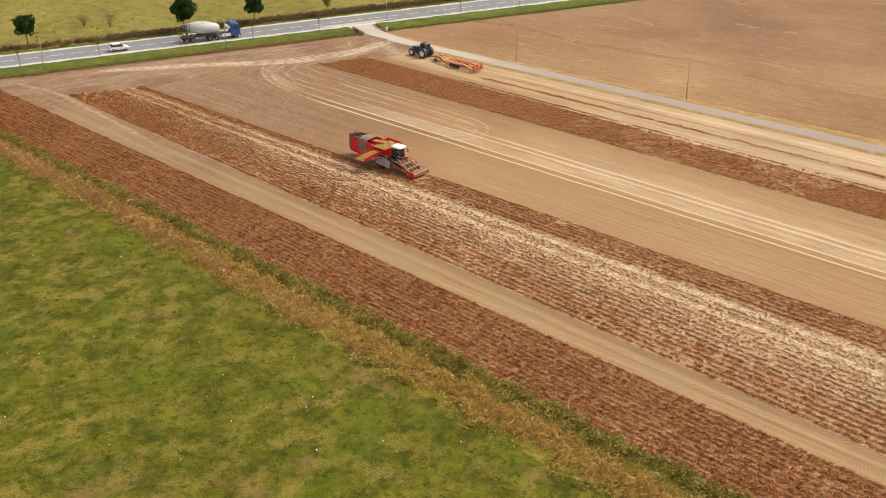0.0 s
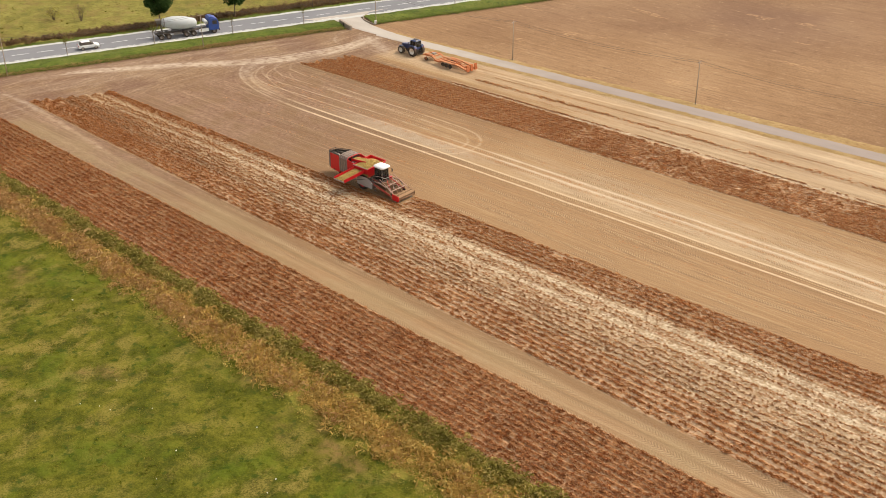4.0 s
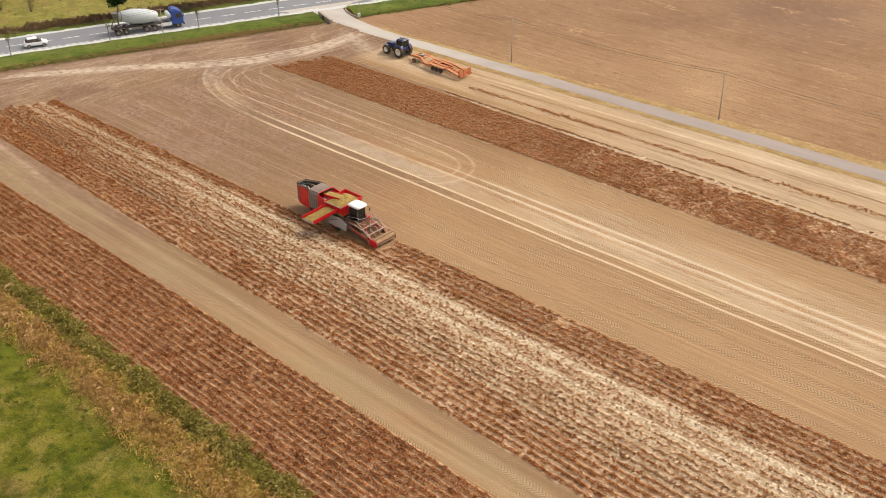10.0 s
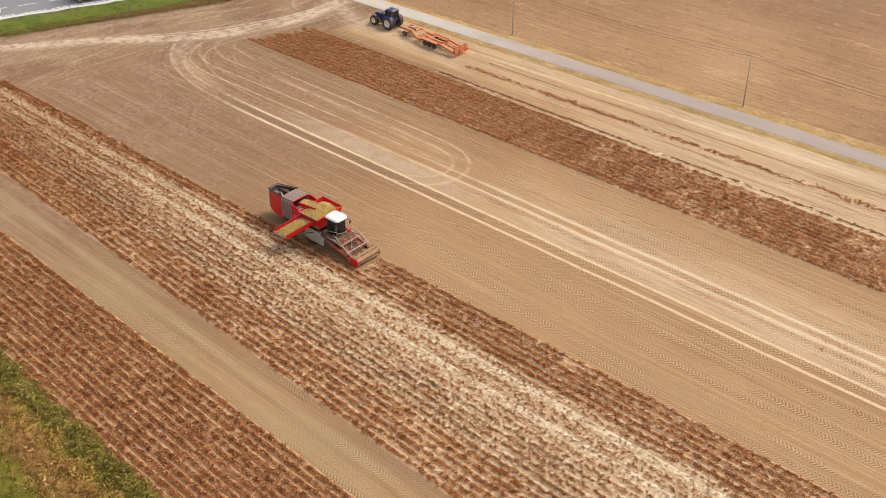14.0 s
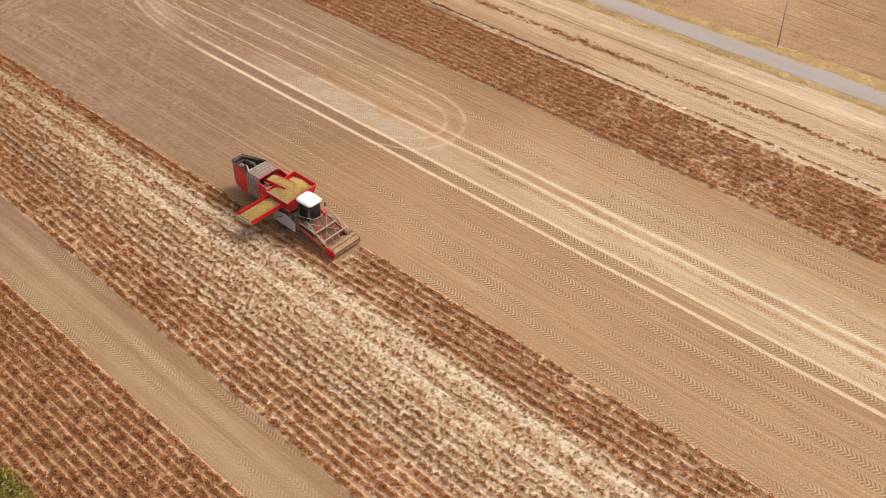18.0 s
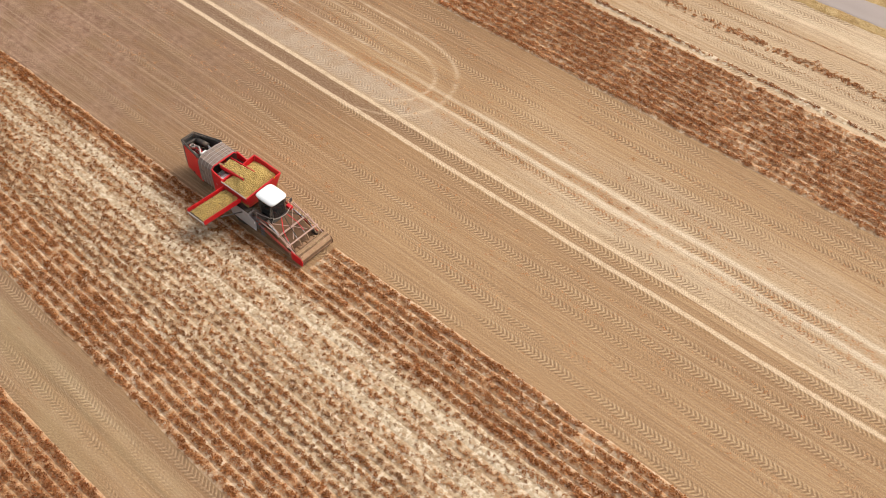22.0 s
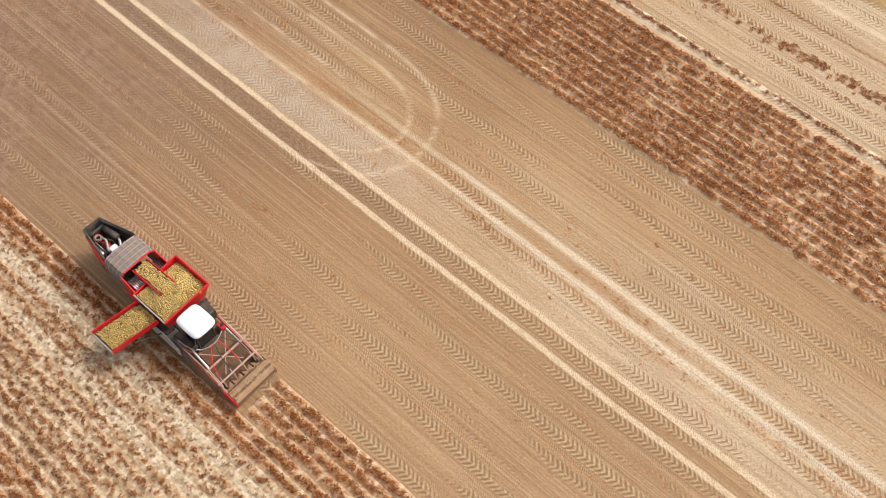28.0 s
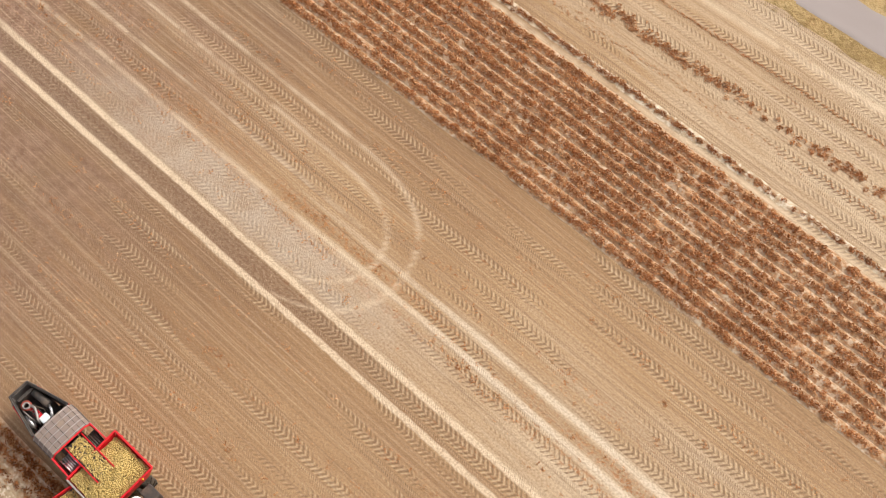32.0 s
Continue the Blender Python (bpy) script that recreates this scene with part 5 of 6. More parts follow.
    for x, nm in ((-4.05, "elevator_side"), (-2.2, "elevator_side")):
        part(nm, hull([(x, -1.5, 2.42), (x + 0.06, -1.5, 2.42), (x + sh + 0.06, -4.45, 1.7), (x + sh, -4.45, 1.7)],
                      [(x, -1.5, 2.86), (x + 0.06, -1.5, 2.86), (x + sh + 0.06, -4.45, 2.14), (x + sh, -4.45, 2.14)], 0.012), RED, h)
    part("elevator_belt", hull([(-4.0, -1.45, 2.46), (-2.2, -1.45, 2.46), (-2.2 + sh, -4.42, 1.74), (-4.0 + sh, -4.42, 1.74)],
                               [(-4.0, -1.45, 2.52), (-2.2, -1.45, 2.52), (-2.2 + sh, -4.42, 1.80), (-4.0 + sh, -4.42, 1.80)]), DARK, h)
    part("elevator_end", beam((-4.05 + sh, -4.46, 1.82), (-2.14 + sh, -4.46, 1.82), 0.10, 0.16, bevel=0.02), BARSTEEL, h)
    heap("potato_load", h, -3.92, -2.25, -4.32, -1.5, 1.83, 0.14, 2000, 8, sh, 0.70)
    part("elevator_strut", rod((-1.75, -1.2, 1.6), (-2.5, -3.2, 1.95), 0.05, 8), DARK, h)
    part("elevator_strut", rod((-3.6, -1.2, 1.5), (-4.2, -3.2, 1.92), 0.05, 8), DARK, h)
    # cab
    c = (-0.05, -0.28)
    part("cab_floor", box((c[0], c[1], 1.72), (1.5, 1.35, 0.12), 0.03), DARK, h)
    part("cab_rear_wall", box((c[0] - 0.70, c[1], 2.55), (0.08, 1.3, 1.6), 0.02), DARK, h)
    for x, y in ((-0.66, -0.62), (0.62, -0.58), (-0.66, 0.62), (0.62, 0.58)):
        part("cab_pillar", rod((c[0] + x, c[1] + y, 1.78), (c[0] + x * 0.92, c[1] + y * 0.96, 3.58), 0.045, 8), DARK, h)
    for s in (-1, 1):
        part("side_window", box((c[0] - 0.02, c[1] + s * 0.615, 2.67), (1.18, 0.02, 1.6), 0.0), GLASS, h)
    part("windscreen", box((c[0] + 0.63, c[1], 2.67), (0.02, 1.12, 1.6), 0.0), GLASS, h, "dark tinted windscreen")
    top = bmesh.new()
    ring = []
    for k in range(20):
        a = 2 * math.pi * k / 20
        e = lambda q: math.copysign(abs(q) ** 0.42, q)
        ring.append((c[0] + 0.94 * e(math.cos(a)), c[1] + 0.81 * e(math.sin(a))))
    rows_ = [[(x, y, 3.56) for x, y in ring], [(c[0] + (x - c[0]) * 1.03, c[1] + (y - c[1]) * 1.03, 3.64) for x, y in ring],
             [(c[0] + (x - c[0]) * 0.97, c[1] + (y - c[1]) * 0.97, 3.73) for x, y in ring], [(c[0] + (x - c[0]) * 0.7, c[1] + (y - c[1]) * 0.7, 3.79) for x, y in ring]]
    vv = [[top.verts.new(p) for p in r] for r in rows_]
    for a, b in zip(vv, vv[1:]):
        for k in range(20):
            top.faces.new((a[k], a[(k + 1) % 20], b[(k + 1) % 20], b[k]))
    top.faces.new(vv[-1])
    top.faces.new(vv[0][::-1])
    part("cab_roof", top, WHITE, h, "clean white rounded cab roof", True)
    part("driver_seat", box((-0.3, -0.28, 2.2), (0.5, 0.5, 0.14), 0.05), DARK, h)
    part("seat_back", box((-0.52, -0.28, 2.58), (0.12, 0.48, 0.65), 0.05), DARK, h)
    part("steering_wheel", line([(0.22 + 0.16 * math.cos(a), -0.28 + 0.18 * math.sin(a), 2.55 + 0.05 * math.cos(a)) for a in np.linspace(0, 6.28, 15)], 0.016, 5), DARK, h)
    part("console", box((0.25, -0.28, 2.05), (0.2, 0.3, 0.6), 0.04), DARK, h)
    for y in (-1.22, 0.72):
        part("mirror_arm", rod((0.55, y + (0.3 if y < 0 else -0.3), 3.3), (0.85, y, 3.2), 0.02, 6), DARK, h)
        part("mirror", box((0.86, y, 2.98), (0.05, 0.24, 0.38), 0.03), DARK, h)
    part("front_deck", hull([(0.6, -1.2, 1.25), (1.5, -1.2, 1.0), (1.5, 0.9, 1.0), (0.6, 0.9, 1.25)], [(0.6, -1.2, 1.72), (1.45, -1.2, 1.35), (1.45, 0.9, 1.35), (0.6, 0.9, 1.72)], 0.04), CAKED, h, "soil-covered deck before the cab")
    part("side_skirt", slab([(-3.3, -1.70, 0.7), (-0.55, -1.70, 0.6), (-0.45, -1.70, 1.55), (-1.5, -1.70, 1.95), (-3.3, -1.70, 1.9)], 0.05, "y", 0.015), SKIRT, h, "pale grey side skirt over the wheel")
    for x, z in ((-0.62, 1.45), (-0.72, 0.72), (-3.1, 1.75)):
        part("skirt_bolt", rod((x, -1.76, z), (x, -1.72, z), 0.05, 8), WHITE, h)
    for k in range(3):
        part("side_pipe", line([(-1.3 + 0.2 * k, -1.35, 1.7), (-0.9 + 0.2 * k, -1.5, 2.2 - 0.1 * k), (-0.2 + 0.2 * k, -1.45, 2.15 - 0.1 * k), (0.5, -1.3, 1.75)], 0.035, 6), (RUBBER, DARK, REDDUST)[k], h)
    for a0, r0, z0, mt in ((-8.95, 0.24, 2.82, REDDUST), (-8.9, 0.17, 2.92, BARSTEEL)):
        part("coiled_hose", line([(a0 + r0 * math.cos(a), -0.32 + r0 * math.sin(a), z0 + 0.012 * a) for a in np.linspace(0, 12.5, 34)], 0.045, 6), mt, h)
    part("charge_pipe", line([(-8.75, -0.15, 2.95), (-8.45, -0.1, 3.02), (-8.2, -0.22, 2.98), (-7.95, -0.4, 2.85), (-7.75, -0.42, 2.7)], 0.075, 10), BARSTEEL, h, "pale ribbed charge air pipe", True)
    part("side_deck", box((-0.6, -1.15, 1.70), (1.3, 0.4, 0.4), 0.05), DARK, h)
    part("cover_frame", line([(-5.6, -1.2, 2.6), (-5.6, -1.18, 3.2), (-5.6, -0.95, 3.45), (-5.6, 1.0, 3.45), (-5.6, 1.25, 3.2), (-5.6, 1.27, 2.6)], 0.05, 6), RED, h)
    for s in (-1, 1):
        part("bay_liner", hull([(-9.3, s * 0.70, 1.8), (-7.25, s * 1.10, 1.8), (-7.25, s * 1.08, 1.8), (-9.3, s * 0.68, 1.8)], [(-9.3, s * 0.70, 3.12), (-7.25, s * 1.10, 3.3), (-7.25, s * 1.08, 3.3), (-9.3, s * 0.68, 3.12)]), DARK, h)
    part("platform", box((-0.35, -1.25, 1.65), (1.3, 0.6, 0.05), 0.01), GREY, h, "grey step platform")
    part("fuel_tank", hull([(-1.7, -1.55, 0.65), (-0.5, -1.55, 0.65), (-0.5, -0.9, 0.65), (-1.7, -0.9, 0.65)], [(-1.75, -1.62, 1.5), (-0.3, -1.6, 1.55), (-0.3, -0.9, 1.55), (-1.75, -0.9, 1.5)], 0.04), GREY, h, "grey side tank dulled by dust")
    for k in range(4):
        part("ladder_step", box((0.05, -1.62, 0.55 + 0.3 * k), (0.45, 0.12, 0.03), 0.01), GREY, h)
    part("handrail", line([(0.55, -1.0, 1.7), (0.9, -1.05, 2.5), (0.75, -1.35, 2.65), (0.1, -1.5, 2.6), (-0.5, -1.52, 2.5), (-0.6, -1.5, 1.7)], 0.025, 6), BARSTEEL, h)
    part("front_hoop", line([(0.85 + 0.28 * math.sin(a * math.pi), -1.1 + 1.7 * a, 2.35) for a in np.linspace(0, 1, 12)], 0.03, 6), BARSTEEL, h, "curved bright rail before the cab")
    part("work_lamp", box((0.75, -0.75, 3.6), (0.1, 0.16, 0.12), 0.02), CHROME, h)
    part("work_lamp", box((0.75, 0.2, 3.6), (0.1, 0.16, 0.12), 0.02), CHROME, h)
    part("beacon", lathe([(0.06, 3.0), (0.06, 3.15), (0.03, 3.2)], 12, "z"), AMBER, h).location = (-1.35, 1.2, 0.35)
    part("step_box", box((-0.9, 0.95, 1.9), (0.9, 0.7, 0.9), 0.06), DARK, h)
    part("valve_block", box((0.35, 0.9, 1.75), (0.5, 0.3, 0.3), 0.03), RED, h)
    # lifting web and its channel
    part("lifting_web", slab([(-1.2, -0.15, 1.62), (3.4, -0.15, 0.34), (3.4, -0.15, 0.28), (-1.2, -0.15, 1.55)], 2.5, "y"), CAKED, h, "soil-caked dark lifting web")
    for k in range(24):
        f = k / 23
        part("web_bar", rod((-1.1 + 4.4 * f, -1.38, 1.66 - 1.26 * f), (-1.1 + 4.4 * f, 1.08, 1.66 - 1.26 * f), 0.018, 5), CAKED, h)
    for y in (-1.55, 1.25):
        part("web_side", slab([(-0.6, y, 1.3), (3.6, y, 0.18), (3.6, y, 0.45), (1.6, y, 1.0), (-0.6, y, 1.6)], 0.07, "y", 0.012), REDDUST, h, "dusty red side plate")
        part("lift_arm", beam((-0.2, y, 1.85), (2.0, y, 1.62), 0.07, 0.09, bevel=0.015), ROSE, h)
        part("lift_arm", beam((2.0, y, 1.62), (3.6, y, 0.75), 0.07, 0.09, bevel=0.015), ROSE, h)
        part("stay_rod", rod((0.6, y * 0.9, 2.3), (3.0, y * 0.96, 1.15), 0.035, 6), ROSE, h)
        part("hydraulic_ram", rod((0.2, y * 0.8, 1.75), (1.6, y * 0.85, 1.35), 0.055, 10), CHROME, h, "bright hydraulic ram")
        part("depth_wheel", move(lathe([(0.12, -0.09), (0.30, -0.09), (0.34, 0.0), (0.30, 0.09), (0.12, 0.09)], 18), 2.75, y * 0.82 - 0.03, 0.5), RUBBER, h)
    part("tool_beam", beam((1.8, -1.65, 1.62), (1.8, 1.4, 1.62), 0.12, 0.13, bevel=0.02), ROSE, h)
    part("tool_beam", beam((2.75, -1.68, 1.22), (2.75, 1.38, 1.22), 0.10, 0.11, bevel=0.02), ROSE, h)
    part("cross_stay", rod((0.8, 0.8, 1.95), (2.6, -0.9, 1.35), 0.03, 6), ROSE, h)
    part("cross_stay", rod((0.8, -1.2, 1.95), (2.6, 0.5, 1.35), 0.03, 6), ROSE, h)
    for k in range(4):
        y = -1.27 + 0.75 * k
        part("ridge_roller", move(lathe([(0.30, -0.33), (0.34, -0.3), (0.17, -0.06), (0.17, 0.06), (0.34, 0.3), (0.30, 0.33)], 20), 3.05, y, 0.42), DUSTY, h, "hourglass ridge roller caked with soil", True)
        part("roller_arm", beam((2.75, y, 1.2), (3.05, y, 0.42), 0.07, 0.10), DUSTY, h)
        part("share", hull([(3.3, y - 0.32, 0.10), (4.0, y - 0.2, 0.02), (4.0, y + 0.2, 0.02), (3.3, y + 0.32, 0.10)], [(3.3, y - 0.32, 0.15), (4.0, y - 0.2, 0.05), (4.0, y + 0.2, 0.05), (3.3, y + 0.32, 0.15)]), BARSTEEL, h)
        part("spring", rod((2.2, y, 1.55), (2.7, y, 0.95), 0.05, 8), BARSTEEL, h)
        part("hydraulic_hose", line([(0.9, y * 0.3, 2.1), (1.4, y * 0.6, 2.0), (1.9, y * 0.9, 1.85), (2.5, y, 1.35)], 0.03, 6), RUBBER if k % 2 else RED, h)
    # haulm roller hood across the front
    for k in range(8):
        a = radians(22 + 17.5 * k)
        part("hood_plank", move(box((0, 0, 0), (0.175, 3.0 - 0.05 * (k % 3), 0.06), 0.014, Matrix.Rotation(math.pi / 2 - a, 4, "Y")), 3.70 + 0.56 * math.cos(a), -0.14 + 0.02 * (k % 3), 0.46 + 0.52 * math.sin(a)), DUSTY if k % 3 else CAKED, h, "soil-caked front hood board")
    rng = np.random.default_rng(17)
    n = 420
    u, v = rng.random(n), rng.random(n)
    s = np.stack([3.70 + 0.57 * np.cos(2.6 - 2.1 * u), -1.6 + 2.95 * v, 0.48 + 0.53 * np.sin(2.6 - 2.1 * u), rng.uniform(0.04, 0.17, n), rng.uniform(0, 6.28, n), rng.uniform(0.3, 0.6, n)], 1)
    s = s[rng.random(n) < 0.55 + 0.6 * wave(s[:, 0] * 3, s[:, 1], 1.9, 3)]
    tagged(many("soil_crust", s, EGGS, SOIL, h, "dry soil clods caked on the front hood"), kind="stuff")
    for y in (-1.66, 1.38):
        part("hood_end", slab([(3.1, y, 0.2), (4.2, y, 0.2), (4.32, y, 0.55), (4.2, y, 0.92), (3.1, y, 1.05)], 0.06, "y", 0.012), RED if y < 0 else DUSTY, h, "worn red end plate")
    part("hood_roller", rod((4.05, -1.62, 0.42), (4.05, 1.34, 0.42), 0.17, 14), DUSTY, h, "", True)
    return h


harvester(pose(X_MACHINE, -15.0, 0.0))


def tractor(m):
    t = base("tractor", m, "dark blue farm tractor with cream wheel rims parked on soil", "tractor")
    for x, r, w, ty in ((0.0, 0.95, 0.68, 0.95), (2.85, 0.72, 0.55, 0.92)):
        for s in (-1, 1):
            wheel(t, x, s * ty, r, w, BEIGE, 20, s, "cream painted rim")
    part("transmission", box((0.9, 0, 0.95), (2.6, 0.55, 0.6), 0.06), DARK, t)
    part("front_axle", rod((2.85, -0.9, 0.72), (2.85, 0.9, 0.72), 0.12, 10), DARK, t)
    part("rear_axle", rod((0, -0.9, 0.95), (0, 0.9, 0.95), 0.16, 10), DARK, t)
    part("bonnet", hull([(0.95, -0.42, 1.05), (3.35, -0.36, 1.0), (3.35, 0.36, 1.0), (0.95, 0.42, 1.05)], [(0.95, -0.40, 1.98), (3.25, -0.30, 1.72), (3.25, 0.30, 1.72), (0.95, 0.40, 1.98)], 0.06), BLUE, t, "dark blue sloping bonnet")
    part("grille", box((3.36, 0, 1.32), (0.06, 0.56, 0.55), 0.02), DARK, t)
    for s in (-1, 1):
        part("headlight", box((3.36, s * 0.22, 1.62), (0.07, 0.16, 0.10), 0.02), CHROME, t)
        part("rear_fender", hull([(-0.85, s * 0.62, 1.5), (0.85, s * 0.62, 1.5), (0.85, s * 1.25, 1.5), (-0.85, s * 1.25, 1.5)], [(-0.55, s * 0.62, 2.0), (0.6, s * 0.62, 2.0), (0.6, s * 1.22, 1.94), (-0.55, s * 1.22, 1.94)], 0.06), BLUE, t)
        part("front_fender", hull([(2.45, s * 0.70, 1.48), (3.3, s * 0.70, 1.42), (3.3, s * 1.15, 1.42), (2.45, s * 1.15, 1.48)], [(2.5, s * 0.70, 1.56), (3.22, s * 0.70, 1.52), (3.22, s * 1.13, 1.52), (2.5, s * 1.13, 1.56)], 0.02), BLUE, t)
        part("side_window", slab([(-0.45, s * 0.72, 1.7), (0.85, s * 0.72, 1.55), (0.72, s * 0.70, 2.75), (-0.5, s * 0.70, 2.75)], 0.02, "y"), GLASS, t)
        for x in (-0.52, 0.18, 0.80):
            part("cab_pillar", rod((x, s * 0.74, 1.55), (x * 0.95, s * 0.70, 2.8), 0.04, 8), DARK, t)
        part("mirror", box((0.85, s * 1.15, 2.35), (0.06, 0.2, 0.34), 0.03), DARK, t)
        part("mirror_arm", rod((0.78, s * 0.72, 2.6), (0.85, s * 1.15, 2.45), 0.018, 6), DARK, t)
        part("step", box((0.75, s * 0.85, 0.75), (0.4, 0.3, 0.05), 0.01), DARK, t)
        part("lower_link", beam((-0.4, s * 0.3, 0.8), (-1.3, s * 0.42, 0.65), 0.08, 0.1, bevel=0.01), DARK, t)
        part("tail_light", box((-0.85, s * 1.05, 1.6), (0.05, 0.2, 0.1), 0.01), LAMPRED, t)
    part("cab_body", hull([(-0.55, -0.72, 1.2), (0.9, -0.72, 1.2), (0.9, 0.72, 1.2), (-0.55, 0.72, 1.2)], [(-0.52, -0.74, 1.6), (0.85, -0.74, 1.6), (0.85, 0.74, 1.6), (-0.52, 0.74, 1.6)], 0.03), BLUE, t)
    part("windscreen", slab([(0.82, -0.66, 1.65), (0.82, 0.66, 1.65), (0.74, 0.64, 2.75), (0.74, -0.64, 2.75)], 0.02, "x"), GLASS, t)
    part("rear_window", slab([(-0.5, -0.66, 1.65), (-0.5, 0.66, 1.65), (-0.5, 0.64, 2.75), (-0.5, -0.64, 2.75)], 0.02, "x"), GLASS, t)
    part("cab_roof", hull([(-0.58, -0.74, 2.74), (0.84, -0.74, 2.74), (0.84, 0.74, 2.74), (-0.58, 0.74, 2.74)], [(-0.42, -0.56, 2.92), (0.66, -0.56, 2.92), (0.66, 0.56, 2.92), (-0.42, 0.56, 2.92)], 0.05), BLUE, t)
    part("roof_hatch", box((0.12, 0, 2.94), (0.5, 0.6, 0.04), 0.015), DARK, t)
    part("beacon", move(lathe([(0.06, 0), (0.06, 0.14), (0.03, 0.18)], 12, "z"), -0.36, -0.5, 2.88), AMBER, t)
    for y in (-0.5, 0.5):
        part("work_lamp", box((0.80, y, 2.98), (0.10, 0.18, 0.12), 0.02), CHROME, t)
        part("work_lamp", box((-0.52, y * 0.8, 2.98), (0.10, 0.18, 0.12), 0.02), CHROME, t)
    part("driver_seat", box((-0.1, 0, 1.75), (0.45, 0.45, 0.5), 0.08), DARK, t)
    part("steering_wheel", line([(0.42 + 0.1 * math.cos(a), 0.18 * math.sin(a), 2.0 + 0.1 * math.cos(a)) for a in np.linspace(0, 6.28, 13)], 0.016, 5), DARK, t)
    part("exhaust_stack", line([(1.05, -0.5, 1.6), (1.05, -0.52, 2.7), (1.0, -0.53, 2.85)], 0.06, 10), DARK, t)
    part("front_weight", box((3.65, 0, 0.85), (0.4, 0.75, 0.45), 0.05), DARK, t)
    part("drawbar", beam((-0.3, 0, 0.55), (-1.35, 0, 0.52), 0.12, 0.1, bevel=0.01), DARK, t)
    return t


tractor(pose(-38.4, 29.6, 0.0, 0, 0, 180) @ Matrix.Diagonal((0.97, 1, 0.95, 1)))


def trailer(m):
    """Low transport trailer for machines: x backwards from the hitch."""
    t = base("low_trailer", m, "orange low-bed machine trailer with open deck and raised ramps", "trailer")
    part("drawbar", beam((0.0, 0, 0.55), (1.45, 0.42, 0.75), 0.14, 0.16, bevel=0.015), ORANGE, t)
    part("drawbar", beam((0.0, 0, 0.55), (1.45, -0.42, 0.75), 0.14, 0.16, bevel=0.015), ORANGE, t)
    part("hitch_eye", rod((-0.12, 0, 0.5), (-0.12, 0, 0.62), 0.11, 12), DARK, t)
    part("turntable", rod((1.6, 0, 0.72), (1.6, 0, 0.86), 0.5, 20), DARK, t)
    for y in (-0.98, 0.98):
        s = 1 if y > 0 else -1
        part("main_beam", beam((1.3, y * 0.85, 1.12), (3.3, y, 1.12), 0.16, 0.22, bevel=0.015), PALEORANGE, t)
        part("main_beam", beam((3.3, y, 1.12), (3.9, y, 0.66), 0.18, 0.22, bevel=0.015), PALEORANGE, t)
        part("main_beam", beam((3.9, y, 0.66), (5.1, y, 0.66), 0.18, 0.24, bevel=0.015), PALEORANGE, t)
        part("main_beam", beam((5.1, y, 0.66), (5.6, y, 0.98), 0.18, 0.22, bevel=0.015), PALEORANGE, t)
        part("main_beam", beam((5.6, y, 0.98), (8.2, y, 1.0), 0.18, 0.22, bevel=0.015), PALEORANGE, t)
        part("main_beam", beam((8.2, y, 1.0), (11.0, y, 0.55), 0.18, 0.22, bevel=0.015), PALEORANGE, t)
        part("outer_beam", beam((3.9, y * 1.38, 0.72), (5.1, y * 1.38, 0.72), 0.10, 0.18, bevel=0.012), ORANGE, t)
        part("mudguard", box((6.6, y * 1.32, 1.08), (2.9, 0.40, 0.06), 0.015), PALEORANGE, t)
        part("deck_plank", box((4.5, y * 1.18, 0.82), (1.2, 0.34, 0.05), 0.01), PALEORANGE, t)
        part("deck_plank", box((6.9, y * 0.50, 1.12), (2.5, 0.30, 0.05), 0.01), PALEORANGE, t)
        part("deck_plank", box((4.5, y * 0.45, 0.80), (1.1, 0.30, 0.05), 0.01), PALEORANGE, t)
        part("deck_plank", box((2.3, y * 0.74, 1.26), (1.9, 0.46, 0.05), 0.01), PALEORANGE, t)
        part("slope_plank", box((3.6, y * 0.95, 1.02), (0.9, 0.44, 0.05), 0.01, Matrix.Rotation(0.50, 4, "Y")), PALEORANGE, t)
        part("tail_plank", box((9.8, y * 1.05, 0.92), (2.3, 0.5, 0.05), 0.01, Matrix.Rotation(0.18, 4, "Y")), PALEORANGE, t)
        part("hand_rail", rod((1.4, y * 0.98, 1.32), (3.2, y * 1.05, 1.36), 0.03, 6), ORANGE, t)
        wheel(t, 1.6, s * 0.88, 0.36, 0.26, ORANGE, 0, s)
        for x in (5.7, 6.5, 7.3):
            wheel(t, x, s * 1.12, 0.36, 0.24, DARK, 0, s)
        part("ramp_post", rod((10.95, y * 1.25, 0.5), (10.95, y * 1.25, 1.4), 0.035, 8), ORANGE, t)
        part("rear_lamp", box((11.2, y * 1.2, 0.62), (0.06, 0.24, 0.12), 0.01), LAMPRED, t)
    for x, z in ((1.4, 1.12), (2.3, 1.12), (3.25, 1.12), (3.95, 0.7), (4.5, 0.7), (5.05, 0.7), (6.2, 1.0), (6.9, 1.0), (7.45, 1.0), (8.0, 1.0), (8.5, 1.0), (9.1, 0.9), (9.7, 0.8), (10.3, 0.7), (10.9, 0.58)):
        part("cross_member", beam((x, -1.28 if x > 4 else -0.95, z), (x, 1.28 if x > 4 else 0.95, z), 0.12, 0.12, bevel=0.01), ORANGE, t)
    for x in (1.6, 5.7, 6.5, 7.3):
        part("axle", rod((x, -1.0, 0.36), (x, 1.0, 0.36), 0.06, 8), DARK, t)
    part("spine", beam((3.9, 0, 0.62), (5.6, 0, 0.8), 0.2, 0.18, bevel=0.015), ORANGE, t)
    part("spine", beam((5.6, 0, 0.86), (10.9, 0, 0.52), 0.2, 0.16, bevel=0.015), ORANGE, t)
